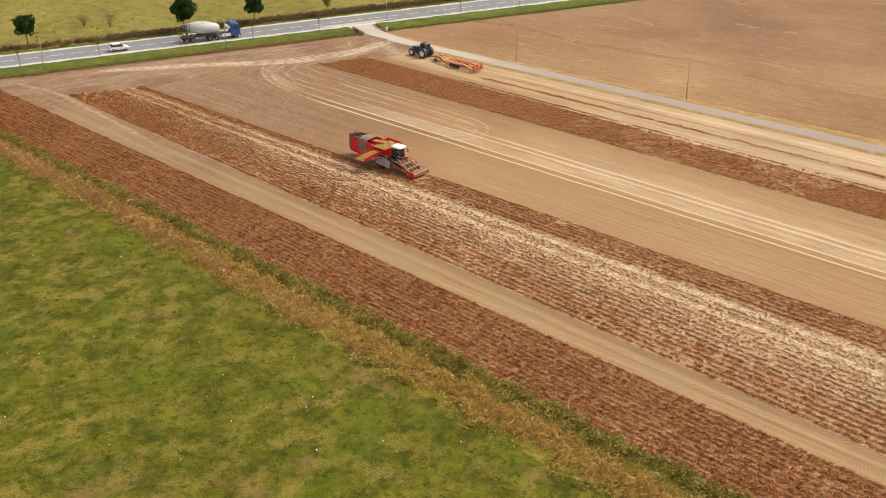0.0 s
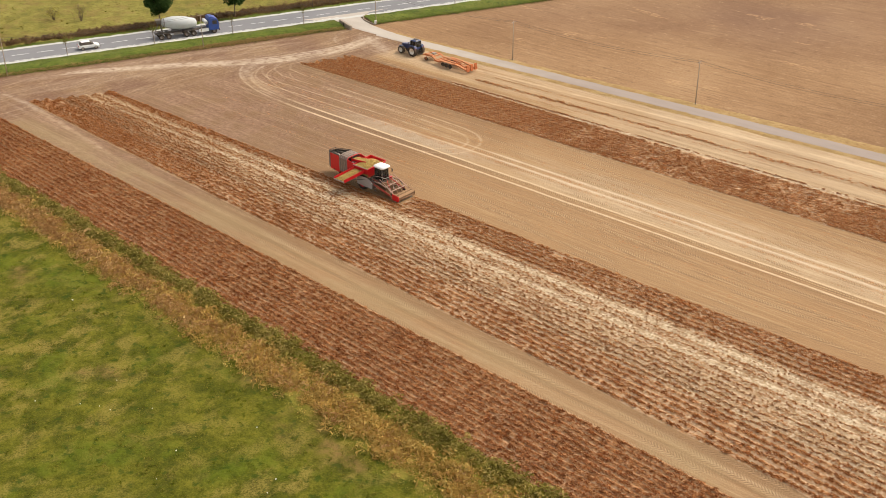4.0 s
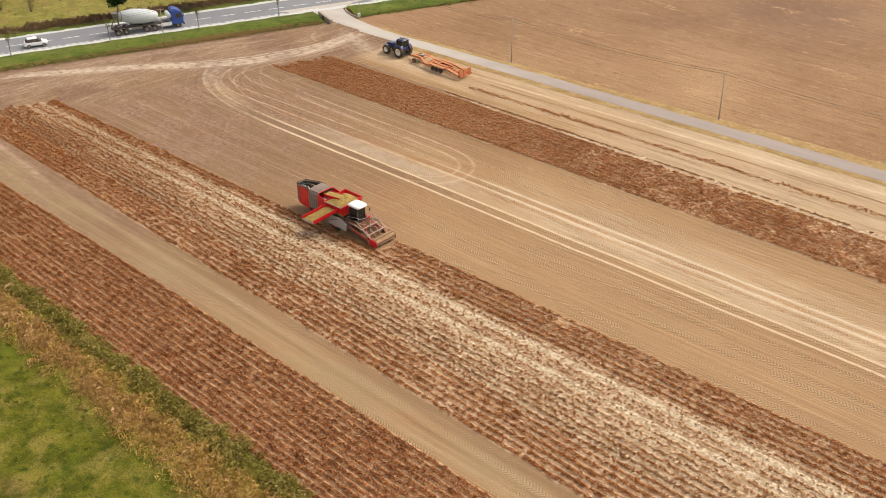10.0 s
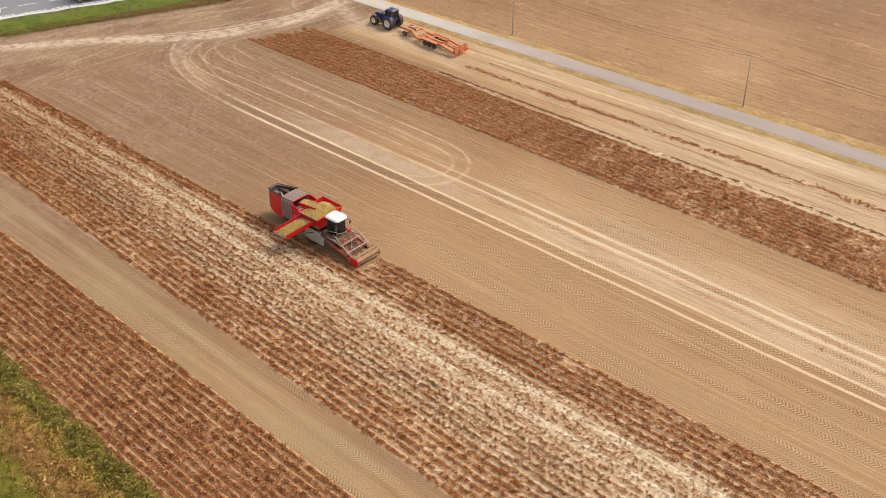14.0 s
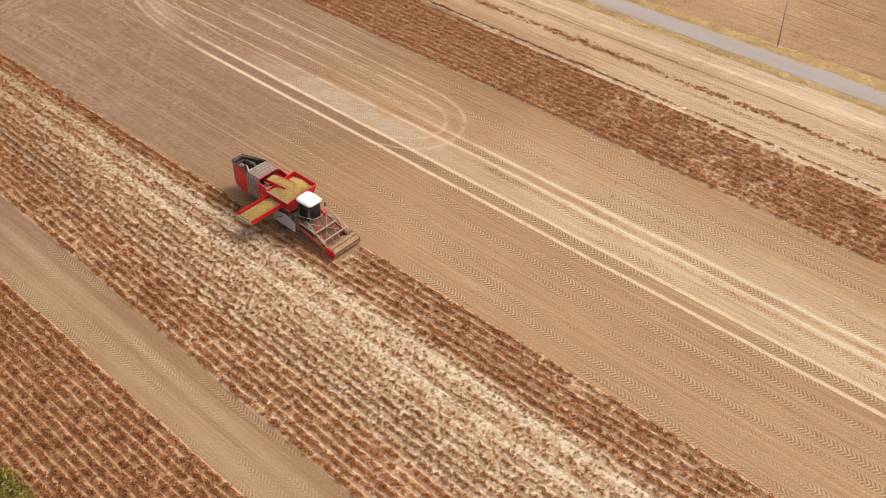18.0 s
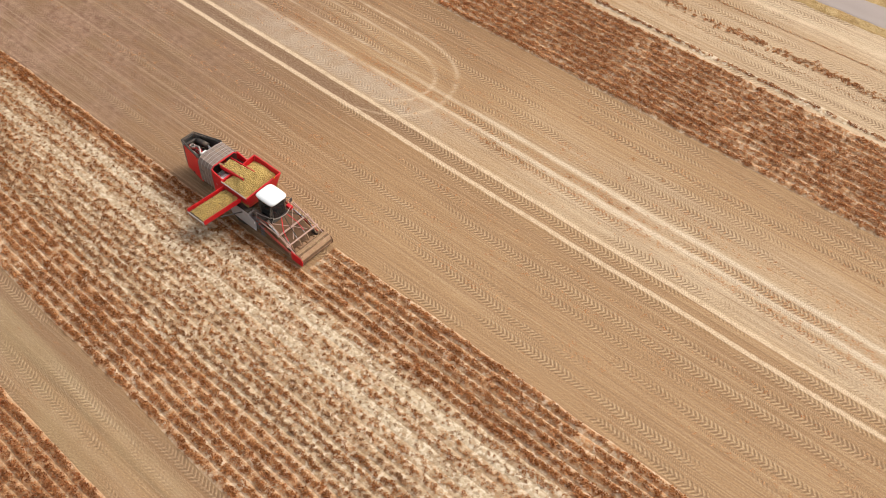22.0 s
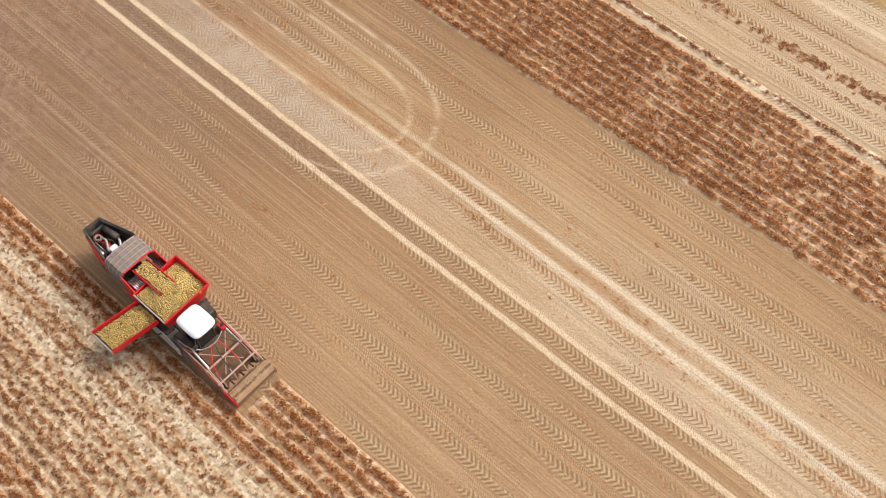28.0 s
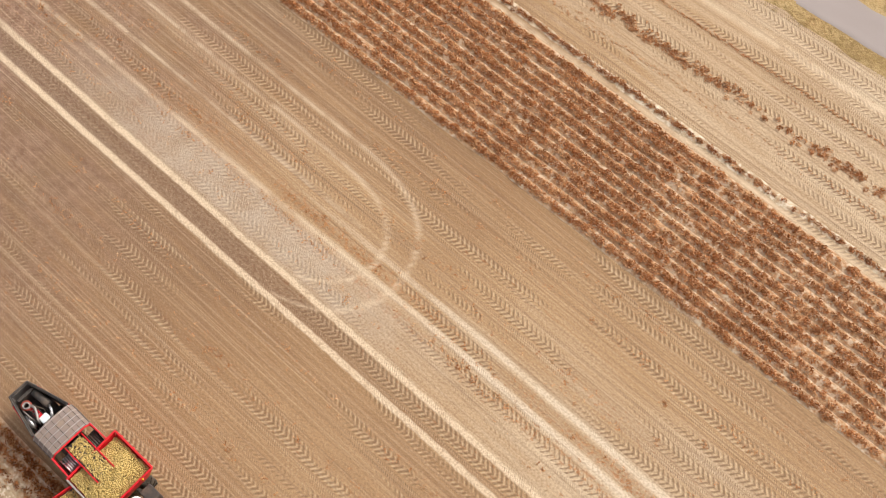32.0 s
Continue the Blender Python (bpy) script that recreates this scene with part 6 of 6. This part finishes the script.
    for y in (-0.92, 0.0, 0.92):
        part("ramp", box((11.12, y, 0.95), (0.10, 0.66, 1.15), 0.02, Matrix.Rotation(-0.12, 4, "Y")), ORANGE, t, "raised orange loading ramp")
        for k in range(4):
            part("ramp_rung", rod((11.2, y - 0.3, 0.55 + 0.26 * k), (11.2, y + 0.3, 0.55 + 0.26 * k), 0.025, 6), PALEORANGE, t)
    part("toolbox", box((2.6, 0.0, 1.4), (0.5, 0.7, 0.25), 0.03), BARSTEEL, t, "pale toolbox lying on front deck")
    return t


trailer(pose(-36.75, 29.55, 0.0, 0, 0, -3.5) @ Matrix.Diagonal((1.07, 1, 0.94, 1)))


def arches(profile, y0, y1, bevel=0.04):
    return slab([(x, (y0 + y1) / 2, z) for x, z in profile], y1 - y0, "y", bevel)


def car(m):
    c = base("hatchback_car", m, "small white hatchback car on the grey road", "car")
    part("body", arches([(-1.85, 0.35), (1.8, 0.32), (1.86, 0.62), (1.05, 0.86), (-1.75, 0.90), (-1.9, 0.6)], -0.82, 0.82, 0.06), WHITE, c)
    part("cabin_glass", hull([(-1.6, -0.74, 0.88), (0.95, -0.74, 0.84), (0.95, 0.74, 0.84), (-1.6, 0.74, 0.88)], [(-1.25, -0.58, 1.36), (0.25, -0.58, 1.40), (0.25, 0.58, 1.40), (-1.25, 0.58, 1.36)], 0.03), DARK, c, "dark side windows")
    part("roof", hull([(-1.3, -0.6, 1.36), (0.28, -0.6, 1.40), (0.28, 0.6, 1.40), (-1.3, 0.6, 1.36)], [(-1.2, -0.52, 1.44), (0.15, -0.52, 1.46), (0.15, 0.52, 1.46), (-1.2, 0.52, 1.44)], 0.02), WHITE, c)
    for x in (-1.15, 1.15):
        for s in (-1, 1):
            wheel(c, x, s * 0.74, 0.31, 0.2, BARSTEEL, 0, s)
    for s in (-1, 1):
        part("headlight", box((1.80, s * 0.6, 0.62), (0.1, 0.3, 0.14), 0.03), CHROME, c)
        part("tail_light", box((-1.86, s * 0.66, 0.75), (0.08, 0.2, 0.25), 0.02), LAMPRED, c)
        part("mirror", box((0.6, s * 0.92, 0.92), (0.12, 0.18, 0.12), 0.03), WHITE, c)
    part("bumper", box((1.86, 0, 0.42), (0.12, 1.5, 0.18), 0.04), DARK, c)
    return c


def mixer(m):
    t = base("concrete_mixer_truck", m, "concrete mixer truck with blue cab and pale drum", "truck")
    part("chassis", box((-1.2, 0, 0.95), (9.6, 0.9, 0.25), 0.03), DARK, t)
    part("cab", arches([(3.9, 0.7), (5.75, 0.65), (5.85, 1.6), (5.55, 2.75), (4.1, 3.0), (3.9, 2.9)], -1.2, 1.2, 0.06), TRUCKBLUE, t, "bright blue cab")
    part("windscreen", slab([(5.88, -1.05, 1.65), (5.88, 1.05, 1.65), (5.62, 1.0, 2.6), (5.62, -1.0, 2.6)], 0.03, "x"), DARK, t)
    part("wind_deflector", hull([(4.1, -1.0, 2.98), (5.3, -1.0, 2.80), (5.3, 1.0, 2.80), (4.1, 1.0, 2.98)], [(4.1, -0.95, 3.2), (4.8, -0.95, 3.1), (4.8, 0.95, 3.1), (4.1, 0.95, 3.2)], 0.04), TRUCKBLUE, t)
    for s in (-1, 1):
        part("side_window", box((5.0, s * 1.21, 2.1), (0.85, 0.03, 0.7), 0.01), DARK, t)
        part("mirror", box((5.8, s * 1.4, 2.2), (0.1, 0.2, 0.55), 0.03), DARK, t)
        part("mudguard", box((-4.4, s * 1.0, 1.10), (2.8, 0.4, 0.06), 0.02), DARK, t)
        part("mudguard", box((0.35, s * 1.0, 1.10), (2.6, 0.4, 0.06), 0.02), DARK, t)
        part("side_guard", box((2.9, s * 1.1, 0.85), (1.8, 0.1, 0.6), 0.02), WHITE, t)
        part("side_guard", box((-2.0, s * 1.1, 0.9), (1.6, 0.08, 0.4), 0.02), GREY, t)
        part("drum_stand", beam((-4.6, s * 0.6, 1.1), (-4.8, s * 0.4, 2.4), 0.12, 0.12), GREY, t)
        for x in (4.9, 1.0, -0.35, -3.7, -5.05):
            wheel(t, x, s * 1.0, 0.5, 0.32, GREY, 0, s)
    b = lathe([(0.35, -3.75), (0.75, -3.55), (1.22, -1.6), (1.22, 0.6), (0.85, 2.4), (0.6, 2.7), (0.2, 2.75)], 28, "x")
    bmesh.ops.rotate(b, verts=b.verts, cent=(0, 0, 0), matrix=Matrix.Rotation(0.13, 3, "Y"))
    drum = part("drum", move(b, -0.9, 0, 2.45), DRUM, t, "pale grey rotating drum", True)
    part("drum_ring", rod((-4.35, 0, 2.85), (-4.2, 0, 2.83), 0.88, 24), GREY, drum)
    part("hopper", hull([(-5.4, -0.35, 2.8), (-4.7, -0.35, 2.8), (-4.7, 0.35, 2.8), (-5.4, 0.35, 2.8)], [(-5.7, -0.6, 3.6), (-4.7, -0.6, 3.6), (-4.7, 0.6, 3.6), (-5.7, 0.6, 3.6)], 0.02), GREY, t)
    part("chute", beam((-5.3, 0, 2.6), (-5.9, 0.3, 1.2), 0.4, 0.12), GREY, t)
    part("water_tank", rod((3.5, -1.0, 2.2), (3.5, 1.0, 2.2), 0.35, 16), WHITE, t, "white cross tank behind cab", True)
    part("bumper", box((5.85, 0, 0.65), (0.2, 2.35, 0.4), 0.05), DARK, t)
    return t


turn = math.degrees(math.atan2(0.920, 0.391))
x, y = road_xy(-39.6, -76.2)
car(pose(x, y, 0.06, 0, 0, turn))
x, y = road_xy(-21.5, -76.4)
mixer(pose(x, y, 0.06, 0, 0, turn))

# ---- poles, wires ----
def pole(x, y, h, arm, lean=0.0):
    p = base("utility_pole", pose(x, y, 0.0, 0, lean, arm), "weathered wooden utility pole with one short crossarm", "utility pole", "utility poles along field and road")
    part("shaft", rod((0, 0, -0.2), (0, 0, h), 0.09, 12, 0.055), TIMBER, p, "", True)
    part("crossarm", beam((0, -0.55, h - 0.25), (0, 0.55, h - 0.25), 0.09, 0.10, bevel=0.01), TIMBER, p)
    for s in (-0.45, 0.45):
        part("insulator", lathe([(0.02, h - 0.2), (0.05, h - 0.16), (0.03, h - 0.12), (0.05, h - 0.08), (0.02, h - 0.04)], 10, "z"), CERAMIC, p).location = (0, s, 0)
    part("collar", box((0, 0, 0.03), (0.42, 0.42, 0.10), 0.02), KERB, p)
    return p


POLES = [(-24.0, 38.9, 6.9, 90), (11.5, 40.5, 7.1, 90), (47.3, 42.1, 7.1, 90), (-57.4, 38.7, 6.3, 35), (-70.2, 7.2, 6.3, 0), (-83.3, -24.0, 6.6, 0)]
for x, y, h, a in POLES:
    pole(x, y, h, {90: 2, 35: 30, 0: -23}[a])
cab = base("junction_cabinet", pose(-57.0, 38.2, 0.1), "small pale cabinet at the foot of a pole", "cabinet")
part("body", box((0, 0, 0.3), (0.45, 0.35, 0.6), 0.03), WHITE, cab)
part("door", box((0.235, 0, 0.3), (0.02, 0.28, 0.5), 0.005), BARSTEEL, cab)


def wire(a, b, off, sag):
    p = [(a[0] + (b[0] - a[0]) * t + off[0], a[1] + (b[1] - a[1]) * t + off[1], a[2] - 0.15 + (b[2] - a[2]) * t - 4 * sag * t * (1 - t)) for t in np.linspace(0, 1, 22)]
    tagged(part("overhead_wire", line(p, 0.016, 4), WIRE), "thin dark overhead wire sagging between poles", "wire", "overhead wires")


for a, b, o in ((0, 1, (0, 0.45)), (0, 1, (0, -0.45)), (1, 2, (0, 0.45)), (1, 2, (0, -0.45)), (3, 0, (0, 0.42)), (3, 0, (0, -0.42)), (3, 4, (0.4, -0.15)), (3, 4, (-0.4, 0.15)), (4, 5, (0.42, -0.18)), (4, 5, (-0.42, 0.18))):
    wire(POLES[a], POLES[b], o, 0.75)


# ---- trees and shrubs ----
def leaves(seed, n, centre, radii, size, gaps=0.35):
    """Leaf clusters through an uneven crown: each spot a small bent pair of leaves."""
    rng = np.random.default_rng(seed)
    d = rng.normal(size=(n * 2, 3))
    d /= np.linalg.norm(d, axis=1)[:, None]
    r = rng.uniform(0.35, 1.0, n * 2) ** 0.6
    lump = 1 + 0.22 * np.sin(d[:, 0] * 5 + seed) * np.sin(d[:, 1] * 4.3 + 1) + 0.16 * np.sin(d[:, 2] * 6 + seed * 2)
    hole = np.sin(d[:, 0] * 7 + seed) + np.sin(d[:, 1] * 8 + 2) + np.sin(d[:, 2] * 6.5)
    k = np.where((hole < 1.9 - gaps) | (r < 0.6))[0][:n]
    p = centre + d[k] * (r[k] * lump[k])[:, None] * np.array(radii)
    v, f = [], []
    u = rng.normal(size=(len(k), 3))
    u /= np.linalg.norm(u, axis=1)[:, None]
    w = np.cross(u, rng.normal(size=(len(k), 3)))
    w /= np.linalg.norm(w, axis=1)[:, None]
    s = size * rng.uniform(0.6, 1.4, (len(k), 1))
    q = np.stack([p - u * s, p + w * s * 0.55, p + u * s, p - w * s * 0.55 + np.array([0, 0, 0.2]) * s], 1).reshape(-1, 3)
    i = np.arange(len(k))[:, None] * 4
    f = np.concatenate([i + np.array([[0, 1, 2]]), i + np.array([[0, 2, 3]])])
    return q, f


def tree(x, y, z, h, low, rad, seed, label, leaf=LEAF, n=3600, trunk=0.13):
    rng = np.random.default_rng(seed)
    t = base("tree", pose(x, y, z), label, "tree", "roadside trees")
    lean = rng.uniform(-0.15, 0.15, 2)
    part("trunk", line([(0, 0, -0.1), (lean[0] * 0.4, lean[1] * 0.4, low * 0.6), (lean[0], lean[1], low + (h - low) * 0.45)], trunk * 0.8, 8), BARK, t)
    part("trunk_base", rod((0, 0, -0.1), (lean[0] * 0.25, lean[1] * 0.25, low * 0.55), trunk * 1.25, 10, trunk * 0.8), BARK, t)
    for k in range(7):
        a = 2 * math.pi * k / 7 + rng.uniform(-0.3, 0.3)
        b = low * 0.95 + (h - low) * 0.07 * k
        part("limb", line([(lean[0], lean[1], b), (lean[0] + 0.45 * rad * math.cos(a), lean[1] + 0.45 * rad * math.sin(a), b + 0.35 * (h - low)), (lean[0] + 0.8 * rad * math.cos(a), lean[1] + 0.8 * rad * math.sin(a), b + 0.5 * (h - low))], trunk * 0.28, 5), BARK, t)
    q, f = leaves(seed, n, np.array([lean[0], lean[1], (h + low) / 2]), (rad, rad, (h - low) / 2), 0.24)
    raw("crown", q, f, leaf, t, "dense dark green leafy crown" if leaf is LEAF else "thin yellowing crown")
    return t


tree(-87.4, 10.2, 0.05, 7.0, 2.4, 2.5, 4, "round dark green deciduous tree standing beside the road")
tree(-81.3, 23.5, 0.05, 6.0, 2.2, 1.95, 5, "small round green tree standing beside the road", n=2600)
tree(-101.1, -16.9, 0.05, 6.4, 2.5, 2.0, 6, "small upright dark green tree in pasture edge", n=2600)
tree(-74.6, 38.0, 0.05, 5.0, 2.3, 1.0, 7, "thin young tree with sparse olive leaves beside road", WEED_GREEN, 600, 0.09)
tree(-68.6, 52.0, 0.05, 5.2, 2.3, 1.3, 8, "small young green tree beside the road", n=900, trunk=0.09)


def sapling(s, seed):
    """A staked young roadside tree, nearly bare."""
    rng = np.random.default_rng(seed)
    x, y = road_xy(s, -73.1)
    t = base("sapling", pose(x, y, 0.1), "thin staked sapling with few yellow leaves on verge", "sapling", "saplings along the road verge")
    part("stem", line([(0, 0, -0.1), (rng.uniform(-0.05, 0.05), 0.02, 1.6), (rng.uniform(-0.12, 0.12), rng.uniform(-0.1, 0.1), 3.5)], 0.035, 6), BARK, t)
    part("stake", rod((0.16, 0.05, -0.1), (0.14, 0.05, 1.7), 0.04, 6), TIMBER, t)
    part("tie", box((0.08, 0.03, 1.5), (0.22, 0.1, 0.05), 0.01), RUBBER, t)
    for k in range(6):
        a = rng.uniform(0, 6.28)
        part("twig", line([(0, 0, 2.0 + 0.2 * k), (0.25 * math.cos(a), 0.25 * math.sin(a), 2.4 + 0.2 * k), (0.38 * math.cos(a), 0.38 * math.sin(a), 2.75 + 0.2 * k)], 0.012, 4), BARK, t)
    q, f = leaves(seed, 110, np.array([0, 0, 3.0]), (0.45, 0.45, 0.85), 0.09)
    raw("crown", q, f, LEAF_YELLOW, t)
    return t


for k, s in enumerate((-73.0, -58.3, -43.9, -28.5, -13.8, 0.2, 32.5, 47)):
    sapling(s, 40 + k)


def shrub(x, y, h, seed, leaf, n, label):
    rng = np.random.default_rng(seed)
    t = base("shrub", pose(x, y, 0.05), label, "shrub")
    for k in range(9):
        a = rng.uniform(0, 6.28)
        r = rng.uniform(0.3, 1.0) * h * 0.6
        part("limb", line([(0.1 * math.cos(a), 0.1 * math.sin(a), -0.1), (0.4 * r * math.cos(a), 0.4 * r * math.sin(a), h * 0.45), (r * math.cos(a), r * math.sin(a), h * rng.uniform(0.7, 1.0))], 0.035, 5), BARK, t)
    q, f = leaves(seed, n, np.array([0, 0, h * 0.55]), (h * 0.6, h * 0.6, h * 0.4), 0.10, 0.9)
    raw("foliage", q, f, leaf, t)


shrub(-101.6, 2.0, 3.4, 3, REED, 240, "half-bare brown shrub standing in rough pasture")
shrub(-106.5, -1.0, 2.6, 5, WEED_GREEN, 420, "low olive green bush in rough pasture")
shrub(-118, 22, 2.4, 6, REED, 300, "brown bramble bush in rough pasture")


# ---- grasses ----
rng = np.random.default_rng(21)
SHEAF = [fuzz(171 + i, 22, 0.5, 0.85, 0.10) for i in range(4)]
WEEDS = [fuzz(31 + i, 40, 0.5, 0.75, 0.085, 0.18, 0.42) for i in range(4)]
BENT = [fuzz(51 + i, 20, 0.6, 0.40, 0.075, 0.16, 0.36) for i in range(4)]
LOW = [fuzz(71 + i, 12, 0.5, 0.34, 0.14, 0.14, 0.36) for i in range(4)]


def spots(x, y, z, lo, hi, flat_lo=0.7, flat_hi=1.1):
    n = len(x)
    return np.stack([x, y, z + 0 * x, rng.uniform(lo, hi, n), rng.uniform(0, 6.28, n), rng.uniform(flat_lo, flat_hi, n)], 1)


n = 2600  # green weeds along the crop side of the rough strip
x = rng.uniform(-86, 92, n)
v = np.clip(rng.normal(0.84, 0.10, n), 0.3, 1.04)
keep = rng.random(n) < 0.68 + 0.5 * wave(x, v * 5, 0.9, 4)
lo_, hi_ = meadow_top(x), block_low(x)
tagged(many("green_weeds", spots(x, lo_ + (hi_ - lo_) * v, 0.06, 0.5, 1.5, 0.8, 1.4)[keep], WEEDS, WEED_GREEN), "tall green weeds lining the potato field", "weeds", kind="stuff")
n = 11500  # tan grass through the strip, rusty towards the road
x = rng.uniform(-86, 92, n)
v = np.clip(rng.normal(0.30, 0.18, n), -0.15, 0.8)
lo_, hi_ = meadow_top(x), block_low(x)
keep = rng.random(n) < 0.65 + 0.5 * wave(x, v * 3, 0.7, 6)
rusty = rng.random(n) < np.clip(0.95 - (x + 26) / 75, 0.15, 0.95) * np.clip(1.1 - np.abs(v - 0.25) * 1.6, 0, 1)
here_ = spots(x, lo_ + (hi_ - lo_) * v, 0.06, 0.40, 0.9, 1.1, 2.1)
here_[:, 3] *= np.where(wave(x, v * 12, 2.6, 7) > 0.25, 1.85, 1.05)
tagged(many("dry_grass", here_[keep & ~rusty], BENT, WEED_TAN), "tan dry grass in bent tussocks", "grass", kind="stuff")
tagged(many("rusty_grass", here_[keep & rusty], BENT, WEED_RUST), "rust brown dead grass in bent tussocks", "grass", kind="stuff")
n = 4200
x = rng.uniform(-86, 92, n)
v = np.where(rng.random(n) < 0.30, rng.uniform(-0.25, 0.2, n), rng.uniform(0.35, 0.95, n))
keep = rng.random(n) < 0.65 + 0.5 * wave(x, v * 4, 0.6, 2)
lo_, hi_ = meadow_top(x), block_low(x)
tagged(many("mixed_weeds", spots(x, lo_ + (hi_ - lo_) * v, 0.05, 0.4, 0.95)[keep], BENT, WEED_OLIVE), "olive green grass tussocks in rough strip", "grass", kind="stuff")
n = 17000  # tufts in the meadow
x = rng.uniform(-75, 75, n)
y = rng.uniform(-112, -50, n)
keep = (y < meadow_top(x)) & (rng.random(n) < 0.45 + 0.55 * wave(x, y, 0.45, 3))
tagged(many("meadow_tufts", spots(x, y, 0.02, 0.25, 0.75, 0.6, 1.1)[keep], LOW, TUFT), "low darker grass tufts in the meadow", "grass", kind="stuff")
n = 12000
x = rng.uniform(-75, 75, n)
y = rng.uniform(-112, -50, n)
keep = (y < meadow_top(x)) & (rng.random(n) < 0.40 + 0.6 * wave(x, y, 0.3, 8))
tagged(many("pale_tufts", spots(x, y, 0.02, 0.3, 0.8, 0.2, 0.7)[keep], LOW, TUFT_PALE), "pale dry grass tufts in the meadow", "grass", kind="stuff")
n = 110
x = rng.uniform(-70, 60, n)
y = rng.uniform(-105, -56, n)
keep = y < meadow_top(x) - 1
tagged(many("flower_heads", spots(x, y, 0.22, 0.10, 0.22)[keep], EGGS, WHITE), "small white flower heads scattered in meadow", "flowers", kind="stuff")
# verge of the main road and reeds in the ditch beyond it
n = 3800
s = rng.uniform(-80, 90, n)
w = np.where(rng.random(n) < 0.6, rng.normal(-67.6, 0.7, n), rng.uniform(-73, -67, n))
keep = (s < 6) | (s > 13)
x, y = road_xy(s[keep], w[keep])
tagged(many("verge_grass", spots(x, y, 0.1, 0.25, 0.6), BENT, VERGE_TUFT), "uneven green grass on the road verge", "grass", kind="stuff")
n = 2600
s = np.r_[rng.normal(-14, 7, n // 2), rng.uniform(-70, 6, n - n // 2)]
x, y = road_xy(s, rng.normal(-67.7, 0.55, n))
tagged(many("dry_verge_grass", spots(x, y, 0.10, 0.3, 0.8), BENT, LANE_GRASS), "tan dry grass along the field edge", "grass", kind="stuff")
n = 3600
s = rng.uniform(-70, 60, n)
w = rng.normal(-85.5, 0.75, n)
keep = rng.random(n) < 0.35 + 0.65 * (s > -40)
x, y = road_xy(s[keep], w[keep])
tagged(many("ditch_reeds", spots(x, y, 0.0, 0.6, 1.25, 0.8, 1.3), SHEAF, REED), "brown reeds filling the roadside ditch", "reeds", kind="stuff")
n = 2600
s = rng.uniform(-100, 70, n)
w = rng.uniform(-150, -86, n)
x, y = road_xy(s, w)
keep = rng.random(n) < 0.4 + 0.6 * wave(x, y, 0.2, 3)
tagged(many("pasture_tufts", spots(x[keep], y[keep], 0.02, 0.6, 1.3, 0.3, 0.8), LOW, TUFT_PALE), "scattered grass tufts on the yellowing pasture", "grass", kind="stuff")
n = 3600
x = rng.uniform(-48, 80, n)
y = np.where(rng.random(n) < 0.5, lane_high(x) + rng.uniform(0.1, 1.6, n), lane_low(x) - rng.uniform(0.0, 1.45, n))
tagged(many("lane_grass", spots(x, y, 0.04, 0.15, 0.35, 0.2, 0.5), BENT, LANE_GRASS), "short dry grass beside the farm road", "grass", kind="stuff")

# ---- culvert and kerb at the junction ----
c = base("culvert_headwall", pose(-60.4, 33.4, 0.0, 0, 0, -20), "low brown concrete culvert headwall beside the junction", "culvert")
part("wall", box((0, 0, 0.25), (5.2, 0.35, 0.9), 0.04), KERB, c)
part("cap", box((0, 0, 0.73), (5.3, 0.45, 0.08), 0.02), KERB, c)
part("pipe_mouth", lathe([(0.32, -0.25), (0.40, -0.25), (0.40, -0.19), (0.32, -0.19)], 18), DARK, c).location = (-0.4, 0, 0.28)
kb = [(-62.9, 41.8), (-62.2, 39.9), (-60.6, 38.6), (-58.6, 38.0), (-56.6, 37.7)]
k = base("kerb", pose(0, 0, 0), "pale concrete kerb stones round the grass corner", "kerb")
for a, b in zip(kb, kb[1:]):
    part("kerb_stone", beam((*a, 0.14), (*b, 0.14), 0.18, 0.22, bevel=0.02), KERB, k)
